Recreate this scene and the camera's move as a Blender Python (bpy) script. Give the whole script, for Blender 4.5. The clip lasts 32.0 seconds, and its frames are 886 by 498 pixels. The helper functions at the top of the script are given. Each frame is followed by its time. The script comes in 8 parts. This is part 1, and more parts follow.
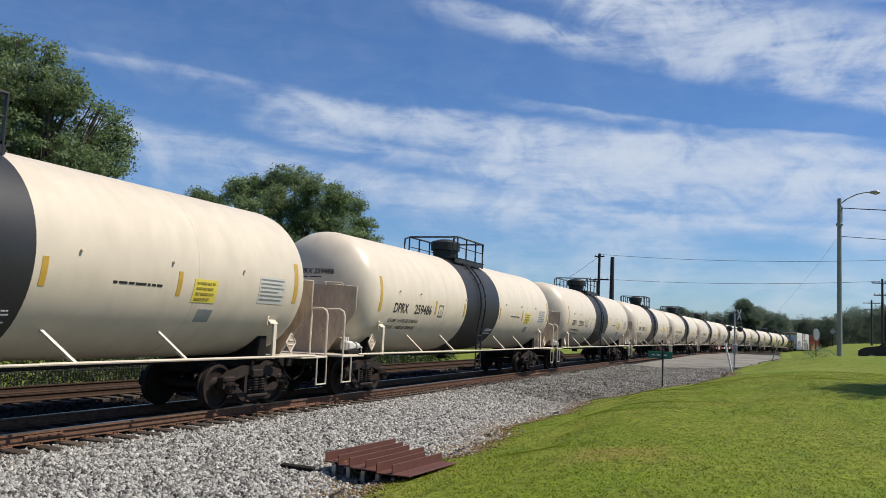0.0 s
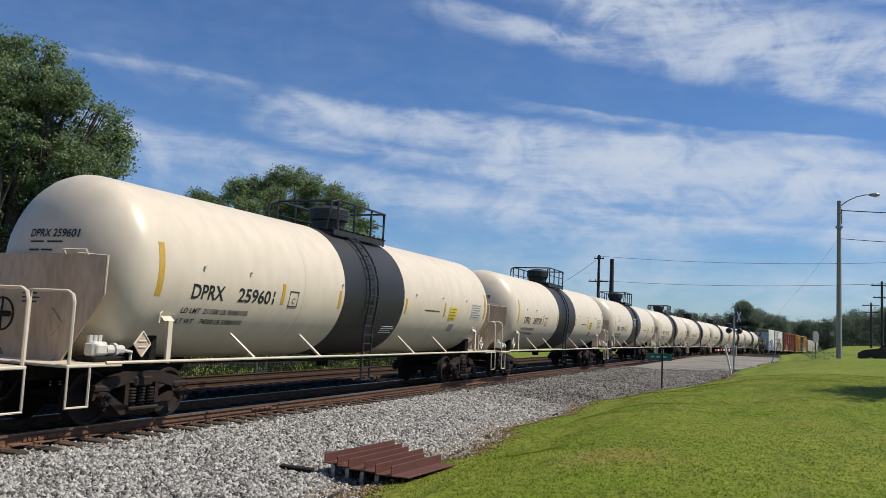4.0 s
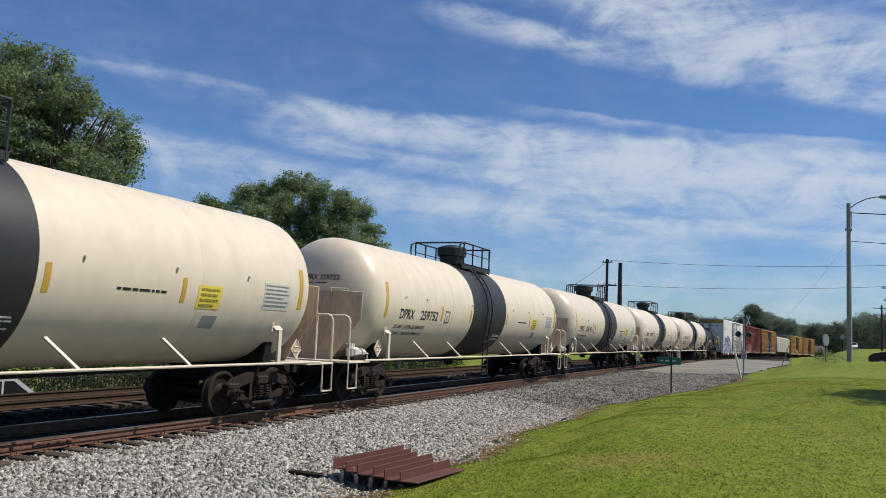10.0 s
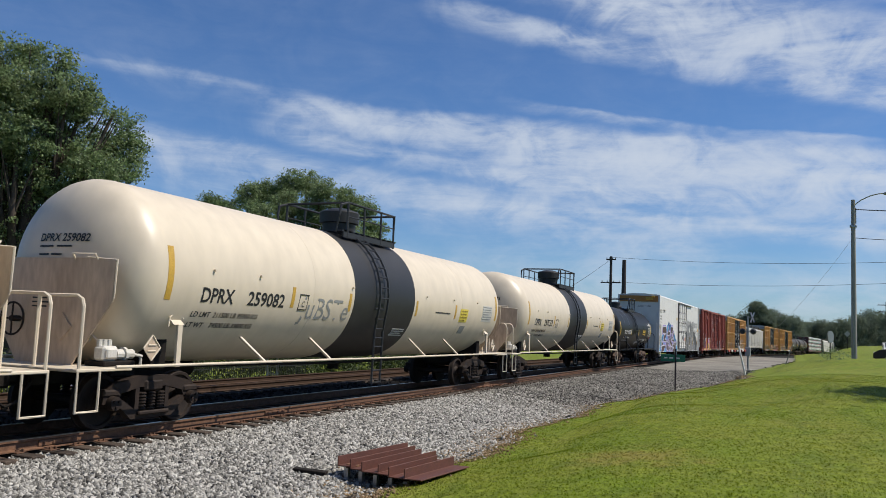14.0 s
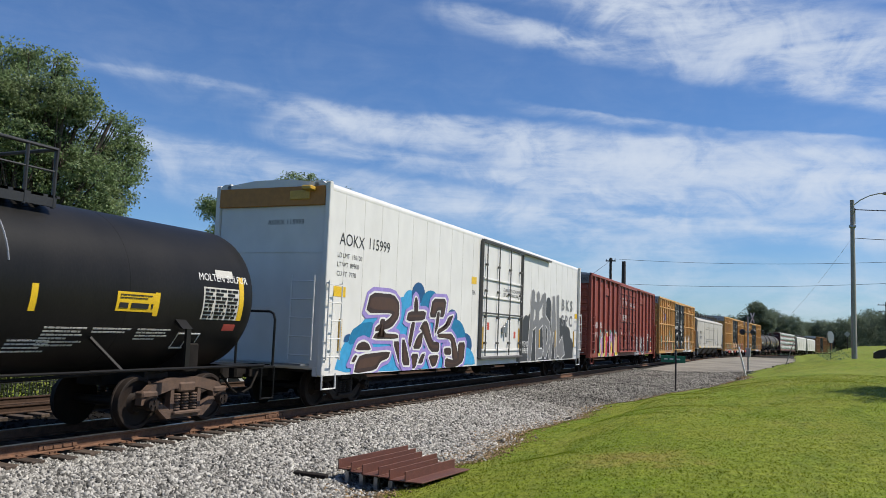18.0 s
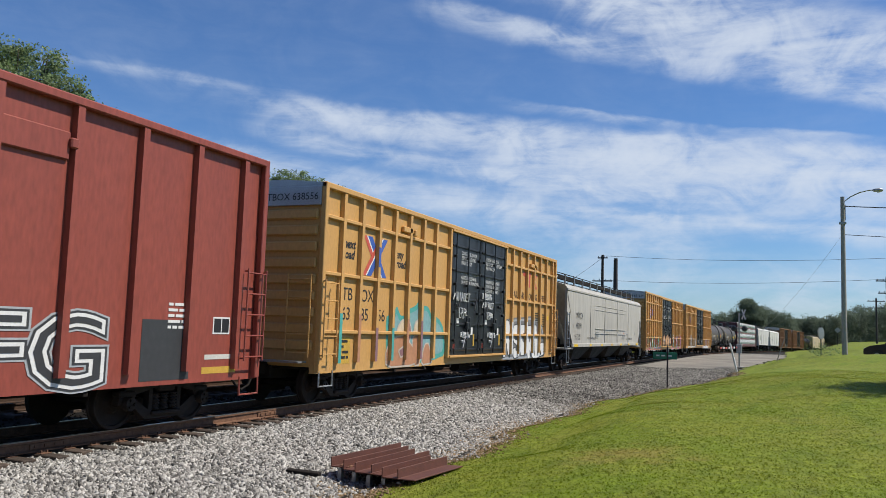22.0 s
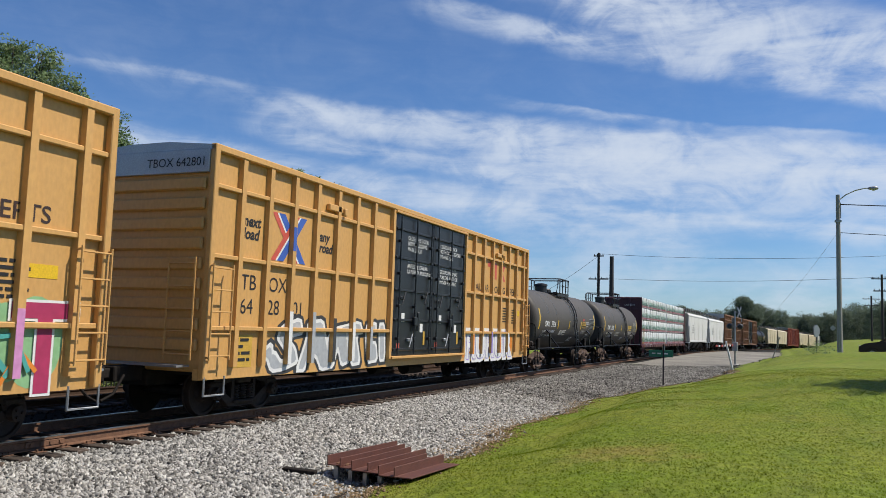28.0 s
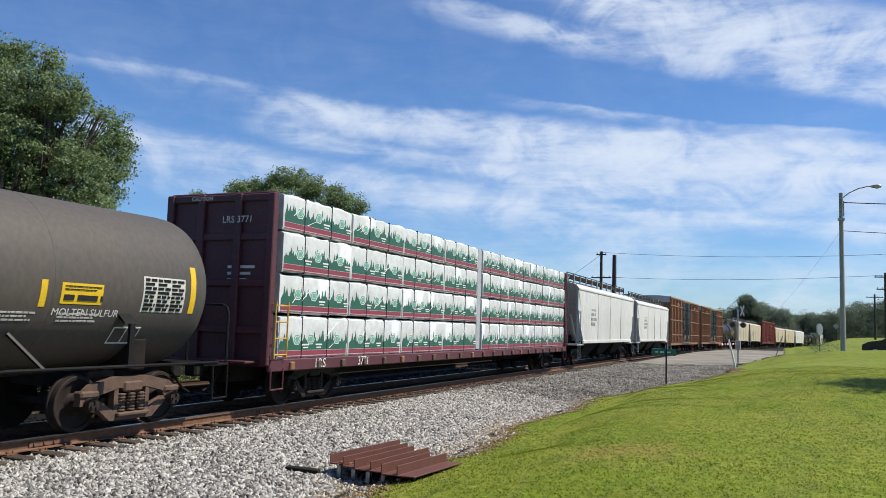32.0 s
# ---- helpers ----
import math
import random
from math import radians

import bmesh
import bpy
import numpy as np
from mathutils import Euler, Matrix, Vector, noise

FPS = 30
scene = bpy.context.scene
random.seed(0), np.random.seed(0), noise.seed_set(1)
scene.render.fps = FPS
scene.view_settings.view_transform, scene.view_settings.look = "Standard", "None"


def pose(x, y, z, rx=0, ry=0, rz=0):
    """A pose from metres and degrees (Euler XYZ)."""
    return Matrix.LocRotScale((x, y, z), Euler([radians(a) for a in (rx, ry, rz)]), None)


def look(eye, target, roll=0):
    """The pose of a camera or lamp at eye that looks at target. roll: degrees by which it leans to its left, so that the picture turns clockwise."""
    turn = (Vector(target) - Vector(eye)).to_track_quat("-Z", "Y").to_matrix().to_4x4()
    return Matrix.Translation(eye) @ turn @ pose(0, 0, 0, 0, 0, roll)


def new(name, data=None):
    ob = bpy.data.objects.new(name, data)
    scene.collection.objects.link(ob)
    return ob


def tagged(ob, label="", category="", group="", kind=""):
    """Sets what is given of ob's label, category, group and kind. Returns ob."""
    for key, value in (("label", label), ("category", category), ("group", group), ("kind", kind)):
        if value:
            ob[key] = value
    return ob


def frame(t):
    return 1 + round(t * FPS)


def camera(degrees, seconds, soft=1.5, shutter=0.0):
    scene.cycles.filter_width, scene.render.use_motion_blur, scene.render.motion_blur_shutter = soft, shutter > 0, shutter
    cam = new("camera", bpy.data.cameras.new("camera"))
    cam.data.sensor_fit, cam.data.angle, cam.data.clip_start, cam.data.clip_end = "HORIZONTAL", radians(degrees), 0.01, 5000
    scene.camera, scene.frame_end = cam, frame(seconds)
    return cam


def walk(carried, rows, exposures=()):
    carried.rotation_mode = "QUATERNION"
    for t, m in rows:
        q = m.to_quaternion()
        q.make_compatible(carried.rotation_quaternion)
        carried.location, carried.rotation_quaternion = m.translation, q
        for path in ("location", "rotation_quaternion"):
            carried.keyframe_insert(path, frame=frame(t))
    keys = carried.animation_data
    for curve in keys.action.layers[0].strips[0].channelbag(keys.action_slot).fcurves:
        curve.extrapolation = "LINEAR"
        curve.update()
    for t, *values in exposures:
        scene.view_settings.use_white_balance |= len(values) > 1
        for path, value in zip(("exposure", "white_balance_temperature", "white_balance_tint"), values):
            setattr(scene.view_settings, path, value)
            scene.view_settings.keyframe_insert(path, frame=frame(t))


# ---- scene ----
EYE = (0.0, 0.0, 1.915)
# seconds, heading left of the track, tilt up, lean
VIEW = (
    (0, 23.071, 5.243, 2.537), (0.5, 23.022, 5.271, 2.621), (1, 22.952, 5.316, 2.622), (1.5, 22.954, 5.345, 2.694),
    (2, 22.991, 5.367, 2.752), (2.5, 23.030, 5.378, 2.761), (3, 23.055, 5.362, 2.762), (3.5, 23.051, 5.343, 2.724),
    (5.5, 23.106, 5.348, 2.605), (6, 23.152, 5.381, 2.608), (6.5, 23.211, 5.413, 2.569), (7, 23.273, 5.452, 2.594),
    (7.5, 23.318, 5.464, 2.593), (8, 23.387, 5.479, 2.618), (8.5, 23.472, 5.497, 2.635), (9, 23.542, 5.526, 2.548),
    (9.5, 23.618, 5.570, 2.557), (10, 23.629, 5.648, 2.438), (10.5, 23.672, 5.704, 2.352), (11, 23.726, 5.714, 2.359),
    (11.5, 23.764, 5.700, 2.333), (12, 23.779, 5.642, 2.325), (12.5, 23.802, 5.591, 2.311), (13, 23.833, 5.512, 2.370),
    (13.5, 23.875, 5.480, 2.319), (14, 23.883, 5.468, 2.341), (14.5, 23.909, 5.464, 2.338), (16.5, 23.816, 5.625, 2.116),
    (17, 23.860, 5.691, 2.023), (17.5, 23.894, 5.712, 1.986), (18, 23.855, 5.638, 2.025), (18.5, 23.815, 5.553, 2.111),
    (19, 23.757, 5.501, 2.051), (19.5, 23.660, 5.430, 2.092), (20, 23.572, 5.389, 2.072), (20.5, 23.484, 5.433, 1.952),
    (21, 23.353, 5.397, 1.937), (21.5, 23.290, 5.437, 1.831), (22, 23.294, 5.468, 1.851), (22.5, 23.290, 5.491, 1.872),
    (23, 23.290, 5.506, 1.864), (23.5, 23.300, 5.505, 1.913), (24, 23.295, 5.454, 1.947), (24.5, 23.284, 5.399, 1.940),
    (25, 23.234, 5.325, 1.973), (25.5, 23.157, 5.295, 1.983), (27.5, 22.967, 5.381, 1.796), (28, 23.021, 5.345, 1.794),
    (28.5, 23.017, 5.343, 1.656), (29, 23.045, 5.350, 1.651), (29.5, 23.063, 5.353, 1.653), (30, 23.105, 5.350, 1.646),
    (30.5, 23.173, 5.330, 1.687), (31, 23.197, 5.293, 1.697), (31.5, 23.211, 5.271, 1.692), (32, 23.200, 5.256, 1.724),
)
cam = camera(57.805, 32.0, soft=0.6, shutter=0.03)
path = []
for t, a, e, r in VIEW:
    a, e = radians(a), radians(e)
    way = Vector((-math.sin(a) * math.cos(e), math.cos(a) * math.cos(e), math.sin(e)))
    path.append((t, look(EYE, Vector(EYE) + way * 10, r)))
walk(cam, path, ((0, 0.26), (3, 0.18), (14, 0.18), (17, 0.31), (18.4, 0.33), (19.0, 0.14), (19.8, 0.10), (20.6, 0.27), (25, 0.36), (28, 0.32), (30.2, 0.48), (32, 0.54)))

# the train's way along the line, metres at t seconds
def run(t):
    q = t / 32
    return ((((13.1903 * q + -22.3911) * q + 7.1245) * q) + 390.2309) * q


# ---- light ----
SUN = Vector((0.66, 0.27, 1.0)).normalized()
sun = new("sun", bpy.data.lights.new("sun", "SUN"))
sun.data.energy, sun.data.angle, sun.data.color = 4.7, radians(0.53), (1.0, 0.93, 0.82)
sun.matrix_world = look(SUN * 100, (0, 0, 0))
scene.view_settings.exposure = 0.0


def sky():
    w = bpy.data.worlds.new("sky")
    scene.world, w.use_nodes = w, True
    n, ln = w.node_tree.nodes, w.node_tree.links
    n.clear()

    def nd(kind, **kw):
        o = n.new(kind)
        for k, v in kw.items():
            o.inputs[k].default_value = v
        return o

    def mth(op, a, b=0.0, c=None):
        o = n.new("ShaderNodeMath")
        o.operation = op
        for i, v in enumerate((a, b) if c is None else (a, b, c)):
            if isinstance(v, (int, float)):
                o.inputs[i].default_value = v
            else:
                ln.new(v, o.inputs[i])
        return o.outputs[0]

    def soft(v, a, b):
        o = n.new("ShaderNodeMapRange")
        o.interpolation_type = "SMOOTHSTEP"
        o.inputs[1].default_value, o.inputs[2].default_value = a, b
        ln.new(v, o.inputs[0])
        return o.outputs[0]

    air = n.new("ShaderNodeTexSky")
    air.sky_type, air.sun_disc = "NISHITA", False
    air.sun_elevation = math.asin(SUN.z)
    air.sun_rotation = math.atan2(SUN.x, SUN.y)
    air.air_density, air.dust_density, air.ozone_density = 1.0, 0.25, 4.5
    co = n.new("ShaderNodeTexCoord")
    sep = n.new("ShaderNodeSeparateXYZ")
    ln.new(co.outputs["Generated"], sep.inputs[0])
    x, y, z = sep.outputs
    # bearing left of the line and height, in degrees
    az = mth("MULTIPLY", mth("ARCTAN2", mth("MULTIPLY", x, -1.0), y), 57.2958)
    el = mth("MULTIPLY", mth("ARCSINE", z), 57.2958)
    comb = n.new("ShaderNodeCombineXYZ")
    ln.new(az, comb.inputs[0])
    ln.new(el, comb.inputs[1])

    def streak(scale, ang, sx, sy, detail, dist, seed, rough=0.62):
        m = n.new("ShaderNodeMapping")
        m.inputs["Rotation"].default_value = (0, 0, radians(ang))
        m.inputs["Location"].default_value = (seed, seed * 0.7, seed)
        m.inputs["Scale"].default_value = (sx, sy, 1)
        ln.new(comb.outputs[0], m.inputs[0])
        t = nd("ShaderNodeTexNoise", Scale=scale, Detail=detail, Roughness=rough, Distortion=dist)
        ln.new(m.outputs[0], t.inputs["Vector"])
        return t.outputs["Fac"]

    warp = mth("MULTIPLY", mth("SUBTRACT", streak(1.0, 10, 0.11, 0.22, 6, 0.5, 17.3), 0.5), 1.6)
    high = mth("ADD", el, warp)

    def belt(a, b, c, up, down, gain):
        """A cloud belt through three (bearing, height) points, fading over degrees above and below, and past its ends."""
        (a0, e0), (a1, e1), (a2, e2) = a, b, c
        k1 = (e1 - e0) / (a1 - a0)
        k2 = ((e2 - e1) / (a2 - a1) - k1) / (a2 - a0)
        mid = mth("ADD", mth("ADD", mth("MULTIPLY", mth("SUBTRACT", az, a0), k1), e0), mth("MULTIPLY", mth("MULTIPLY", mth("SUBTRACT", az, a0), mth("SUBTRACT", az, a1)), k2))
        d = mth("SUBTRACT", high, mid)
        m = mth("MULTIPLY", mth("SUBTRACT", 1.0, soft(d, 0.0, up)), soft(d, -down, 0.0))
        m = mth("MULTIPLY", m, mth("SUBTRACT", 1.0, soft(az, a0 - 3, a0 + 4)))
        return mth("MULTIPLY", mth("MULTIPLY", m, soft(az, a2 - 4, a2 + 3)), gain)

    fine = streak(1.0, -12, 0.085, 0.62, 9, 0.9, 3.1)
    broad = streak(1.0, -14, 0.10, 0.24, 6, 0.8, 8.2)
    thread = streak(1.0, -17, 0.16, 1.5, 12, 1.6, 5.7, 0.68)
    fluff = streak(1.0, -20, 0.30, 0.42, 10, 0.8, 11.9, 0.66)
    belts = None
    for row in (((51.5, 15.7), (46.0, 16.15), (39.0, 15.95), 0.30, 0.75, 0.20), ((46.0, 16.4), (38.0, 15.7), (27.0, 14.9), 0.6, 1.8, 0.12),
                ((34.5, 14.6), (19.2, 14.0), (-30.0, 6.5), 1.1, 2.8, 0.95), ((20.0, 13.0), (6.0, 11.4), (-30.0, 6.6), 1.1, 5.2, 0.85),
                ((35.0, 13.0), (23.2, 11.6), (3.5, 9.2), 0.6, 1.4, 0.55), ((49.0, 12.0), (32.0, 10.4), (6.0, 7.0), 1.3, 4.2, 0.52),
                ((24.0, 8.9), (11.0, 8.2), (-8.0, 6.2), 0.5, 1.3, 0.42),
                ((23.0, 21.9), (7.4, 18.7), (-30.0, 8.5), 0.9, 1.5, 0.75), ((13.0, 22.6), (3.0, 19.8), (-30.0, 12.0), 3.4, 3.0, 1.25),
                ((26.0, 25.0), (8.0, 24.0), (-30.0, 20.0), 3.0, 2.4, 0.60),
                ((17.0, 15.7), (7.3, 14.4), (-4.0, 12.8), 0.3, 0.9, 0.34), ((70.0, 3.0), (10.0, 3.0), (-70.0, 3.0), 3.5, 4.5, 0.36)):
        belts = belt(*row) if belts is None else mth("ADD", belts, belt(*row))
    billow = streak(1.0, -16, 0.20, 0.34, 7, 1.0, 23.4, 0.58)
    tex = mth("ADD", mth("ADD", mth("MULTIPLY", soft(fine, 0.30, 0.72), 0.30), mth("MULTIPLY", soft(thread, 0.30, 0.74), 0.10)), mth("ADD", mth("MULTIPLY", soft(broad, 0.28, 0.70), 0.36), mth("MULTIPLY", soft(fluff, 0.32, 0.72), 0.20)))
    tex = mth("ADD", tex, mth("MULTIPLY", soft(billow, 0.34, 0.68), 0.46))
    cover = mth("MULTIPLY", mth("ADD", belts, 0.03), mth("POWER", tex, 1.7))
    cover = mth("SUBTRACT", 1.0, mth("POWER", 2.718, mth("MULTIPLY", cover, -2.1)))
    cover = mth("MULTIPLY", mth("MULTIPLY", cover, 0.90), soft(el, -1, 1))
    deep = n.new("ShaderNodeMixRGB")
    deep.blend_type, deep.inputs[0].default_value, deep.inputs[2].default_value = "MULTIPLY", 1.0, (0.71, 0.97, 1.28, 1)
    ln.new(air.outputs[0], deep.inputs[1])
    mix = n.new("ShaderNodeMixRGB")
    ln.new(cover, mix.inputs[0])
    ln.new(deep.outputs[0], mix.inputs[1])
    mix.inputs[2].default_value = (7.6, 8.4, 9.6, 1)
    bg = nd("ShaderNodeBackground", Strength=0.070)
    ln.new(mix.outputs[0], bg.inputs[0])
    out = n.new("ShaderNodeOutputWorld")
    ln.new(bg.outputs[0], out.inputs[0])


sky()

# ---- materials ----
def mat(name, col, rough=0.7, metal=0.0, col2=None, scale=3.0, fine=40.0, amount=0.5, bump=0.15, bscale=None, stretch=(1, 1, 1), spread=0.0, spec=0.5, glow=0.0, island=False, thin=0.0):
    """Two colours mixed by noise at two scales, with fine relief."""
    m = bpy.data.materials.new(name)
    m.use_nodes = True
    n, ln = m.node_tree.nodes, m.node_tree.links
    b = n["Principled BSDF"]
    b.inputs["Roughness"].default_value, b.inputs["Metallic"].default_value = rough, metal
    b.inputs["Specular IOR Level"].default_value = spec
    col2 = col2 or tuple(c * 0.72 for c in col)
    col, col2 = tuple(c * 0.83 for c in col), tuple(c * 0.83 for c in col2)
    co = n.new("ShaderNodeTexCoord")
    mp = n.new("ShaderNodeMapping")
    mp.inputs["Scale"].default_value = stretch
    ln.new(co.outputs["Object"], mp.inputs[0])
    a = n.new("ShaderNodeTexNoise")
    a.inputs["Scale"].default_value, a.inputs["Detail"].default_value, a.inputs["Roughness"].default_value = scale, 7, 0.6
    f = n.new("ShaderNodeTexNoise")
    f.inputs["Scale"].default_value, f.inputs["Detail"].default_value = fine, 4
    ln.new(mp.outputs[0], a.inputs["Vector"])
    ln.new(mp.outputs[0], f.inputs["Vector"])
    r = n.new("ShaderNodeMapRange")
    r.inputs[1].default_value, r.inputs[2].default_value, r.inputs[4].default_value = 0.35, 0.68, amount
    ln.new(a.outputs["Fac"], r.inputs[0])
    mix = n.new("ShaderNodeMixRGB")
    mix.inputs[1].default_value, mix.inputs[2].default_value = (*col, 1), (*col2, 1)
    ln.new(r.outputs[0], mix.inputs[0])
    r2 = n.new("ShaderNodeMapRange")
    r2.inputs[1].default_value, r2.inputs[2].default_value, r2.inputs[3].default_value, r2.inputs[4].default_value = 0.3, 0.7, 1 - 0.28 * amount, 1 + 0.28 * amount
    ln.new(f.outputs["Fac"], r2.inputs[0])
    tone = n.new("ShaderNodeMixRGB")
    tone.blend_type, tone.inputs[0].default_value = "MULTIPLY", 1.0
    ln.new(mix.outputs[0], tone.inputs[1])
    ln.new(r2.outputs[0], tone.inputs[2])
    last = tone.outputs[0]
    if spread:
        src = n.new("ShaderNodeNewGeometry").outputs["Random Per Island"] if island else n.new("ShaderNodeObjectInfo").outputs["Random"]
        r3 = n.new("ShaderNodeMapRange")
        r3.inputs[3].default_value, r3.inputs[4].default_value = 1 - spread, 1 + spread
        ln.new(src, r3.inputs[0])
        t2 = n.new("ShaderNodeMixRGB")
        t2.blend_type, t2.inputs[0].default_value = "MULTIPLY", 1.0
        ln.new(last, t2.inputs[1])
        ln.new(r3.outputs[0], t2.inputs[2])
        last = t2.outputs[0]
    ln.new(last, b.inputs["Base Color"])
    if bump:
        bp = n.new("ShaderNodeBump")
        bp.inputs["Strength"].default_value, bp.inputs["Distance"].default_value = bump, 0.02
        if bscale:
            f2 = n.new("ShaderNodeTexNoise")
            f2.inputs["Scale"].default_value, f2.inputs["Detail"].default_value = bscale, 6
            ln.new(mp.outputs[0], f2.inputs["Vector"])
            f = f2
        ln.new(f.outputs["Fac"], bp.inputs["Height"])
        ln.new(bp.outputs[0], b.inputs["Normal"])
    if thin:
        tr = n.new("ShaderNodeBsdfTranslucent")
        ln.new(last, tr.inputs[0])
        mx = n.new("ShaderNodeMixShader")
        mx.inputs[0].default_value = thin
        ln.new(b.outputs[0], mx.inputs[1])
        ln.new(tr.outputs[0], mx.inputs[2])
        ln.new(mx.outputs[0], n["Material Output"].inputs[0])
    if glow:
        b.inputs["Emission Strength"].default_value = glow
        b.inputs["Emission Color"].default_value = (*col, 1)
    return m


CREAM = mat("cream_paint", (0.735, 0.64, 0.50), 0.42, col2=(0.66, 0.55, 0.415), scale=0.35, fine=3, amount=0.22, bump=0.0, stretch=(1, 1, 0.5), spread=0.035)
# stains, plus a darker tan that paints in shade on the tank ends
OLD_SHADED_CREAM = mat("stained_shaded_cream", (0.60, 0.47, 0.35), 0.55, col2=(0.36, 0.255, 0.17), scale=1.3, fine=12, amount=0.55, bump=0.04, stretch=(1, 1, 0.25))
TAR = mat("black_lining", (0.019, 0.019, 0.021), 0.5, col2=(0.034, 0.033, 0.033), scale=1.6, amount=0.6, bump=0.05)
TANKBLACK = mat("black_tank_paint", (0.009, 0.009, 0.009), 0.42, spec=0.18, col2=(0.022, 0.020, 0.018), scale=0.9, amount=0.7, bump=0.03, stretch=(1, 1, 0.3))
TANKGREY = mat("weathered_black_paint", (0.078, 0.075, 0.070), 0.55, col2=(0.130, 0.102, 0.076), scale=0.35, fine=14, amount=0.4, bump=0.03, stretch=(1, 1, 0.5), spec=0.22)
IRON = mat("sooty_cast_iron", (0.022, 0.016, 0.014), 0.7, 0.1, spec=0.25, col2=(0.042, 0.028, 0.021), scale=6, fine=60, amount=0.8, bump=0.25, spread=0.12)
RUSTY = mat("rusty_truck_steel", (0.14, 0.085, 0.058), 0.8, 0.1, col2=(0.07, 0.045, 0.034), scale=7, fine=70, amount=0.8, bump=0.25)
TREAD = mat("worn_wheel_steel", (0.22, 0.20, 0.19), 0.42, 0.8, col2=(0.10, 0.08, 0.07), scale=9, amount=0.6, bump=0.05)
UNDER = mat("dark_underframe", (0.013, 0.011, 0.010), 0.85, spec=0.15, col2=(0.032, 0.026, 0.022), scale=4, amount=0.7, bump=0.12)
RAIL = mat("rusted_rail", (0.215, 0.112, 0.066), 0.82, 0.0, spec=0.25, col2=(0.10, 0.055, 0.036), scale=8, fine=80, amount=0.8, bump=0.2)
# darker rail colour, for the far track only
DARKRAIL = mat("dark_rusted_rail", (0.085, 0.052, 0.036), 0.85, col2=(0.05, 0.033, 0.025), scale=8, fine=80, amount=0.8, bump=0.2, spec=0.15)
RAILTOP = mat("polished_rail_head", (0.36, 0.34, 0.33), 0.30, 0.9, col2=(0.22, 0.19, 0.17), scale=9, amount=0.5, bump=0.03)
TIE = mat("creosoted_timber", (0.040, 0.027, 0.020), 0.85, col2=(0.12, 0.085, 0.06), scale=6, fine=30, amount=0.8, bump=0.5, stretch=(0.3, 3, 3), spread=0.3)
STONE = mat("ballast_stone", (0.335, 0.325, 0.30), 0.85, col2=(0.17, 0.162, 0.15), scale=5, fine=60, amount=0.6, bump=0.15, spread=0.85, island=True, spec=0.3)
# darker copy of the ballast, in place of shadow among sparser stones
DIMSTONE = mat("darkened_ballast", (0.22, 0.21, 0.19), 0.9, col2=(0.10, 0.094, 0.085), scale=0.6, fine=60, amount=0.8, bump=0.15, spread=0.85, island=True, spec=0.2)
DIRT = mat("dry_soil", (0.30, 0.21, 0.125), 0.95, col2=(0.19, 0.135, 0.08), scale=4, fine=40, amount=0.8, bump=0.3, spread=0.4, island=True, spec=0.1)
# bed colour kept very dark to paint shade into gaps between stones
BED = mat("shade_dark_ballast_bed", (0.040, 0.037, 0.033), 0.95, spec=0.1, col2=(0.018, 0.017, 0.016), scale=14, fine=34, amount=1.0, bump=1.0, bscale=24)
# near-black stone colour that paints in the train's shadow
SHADESTONE = mat("shadow_dark_ballast", (0.017, 0.015, 0.013), 0.95, spec=0.06, col2=(0.008, 0.007, 0.006), scale=9, fine=30, amount=1.0, bump=1.0, bscale=24)


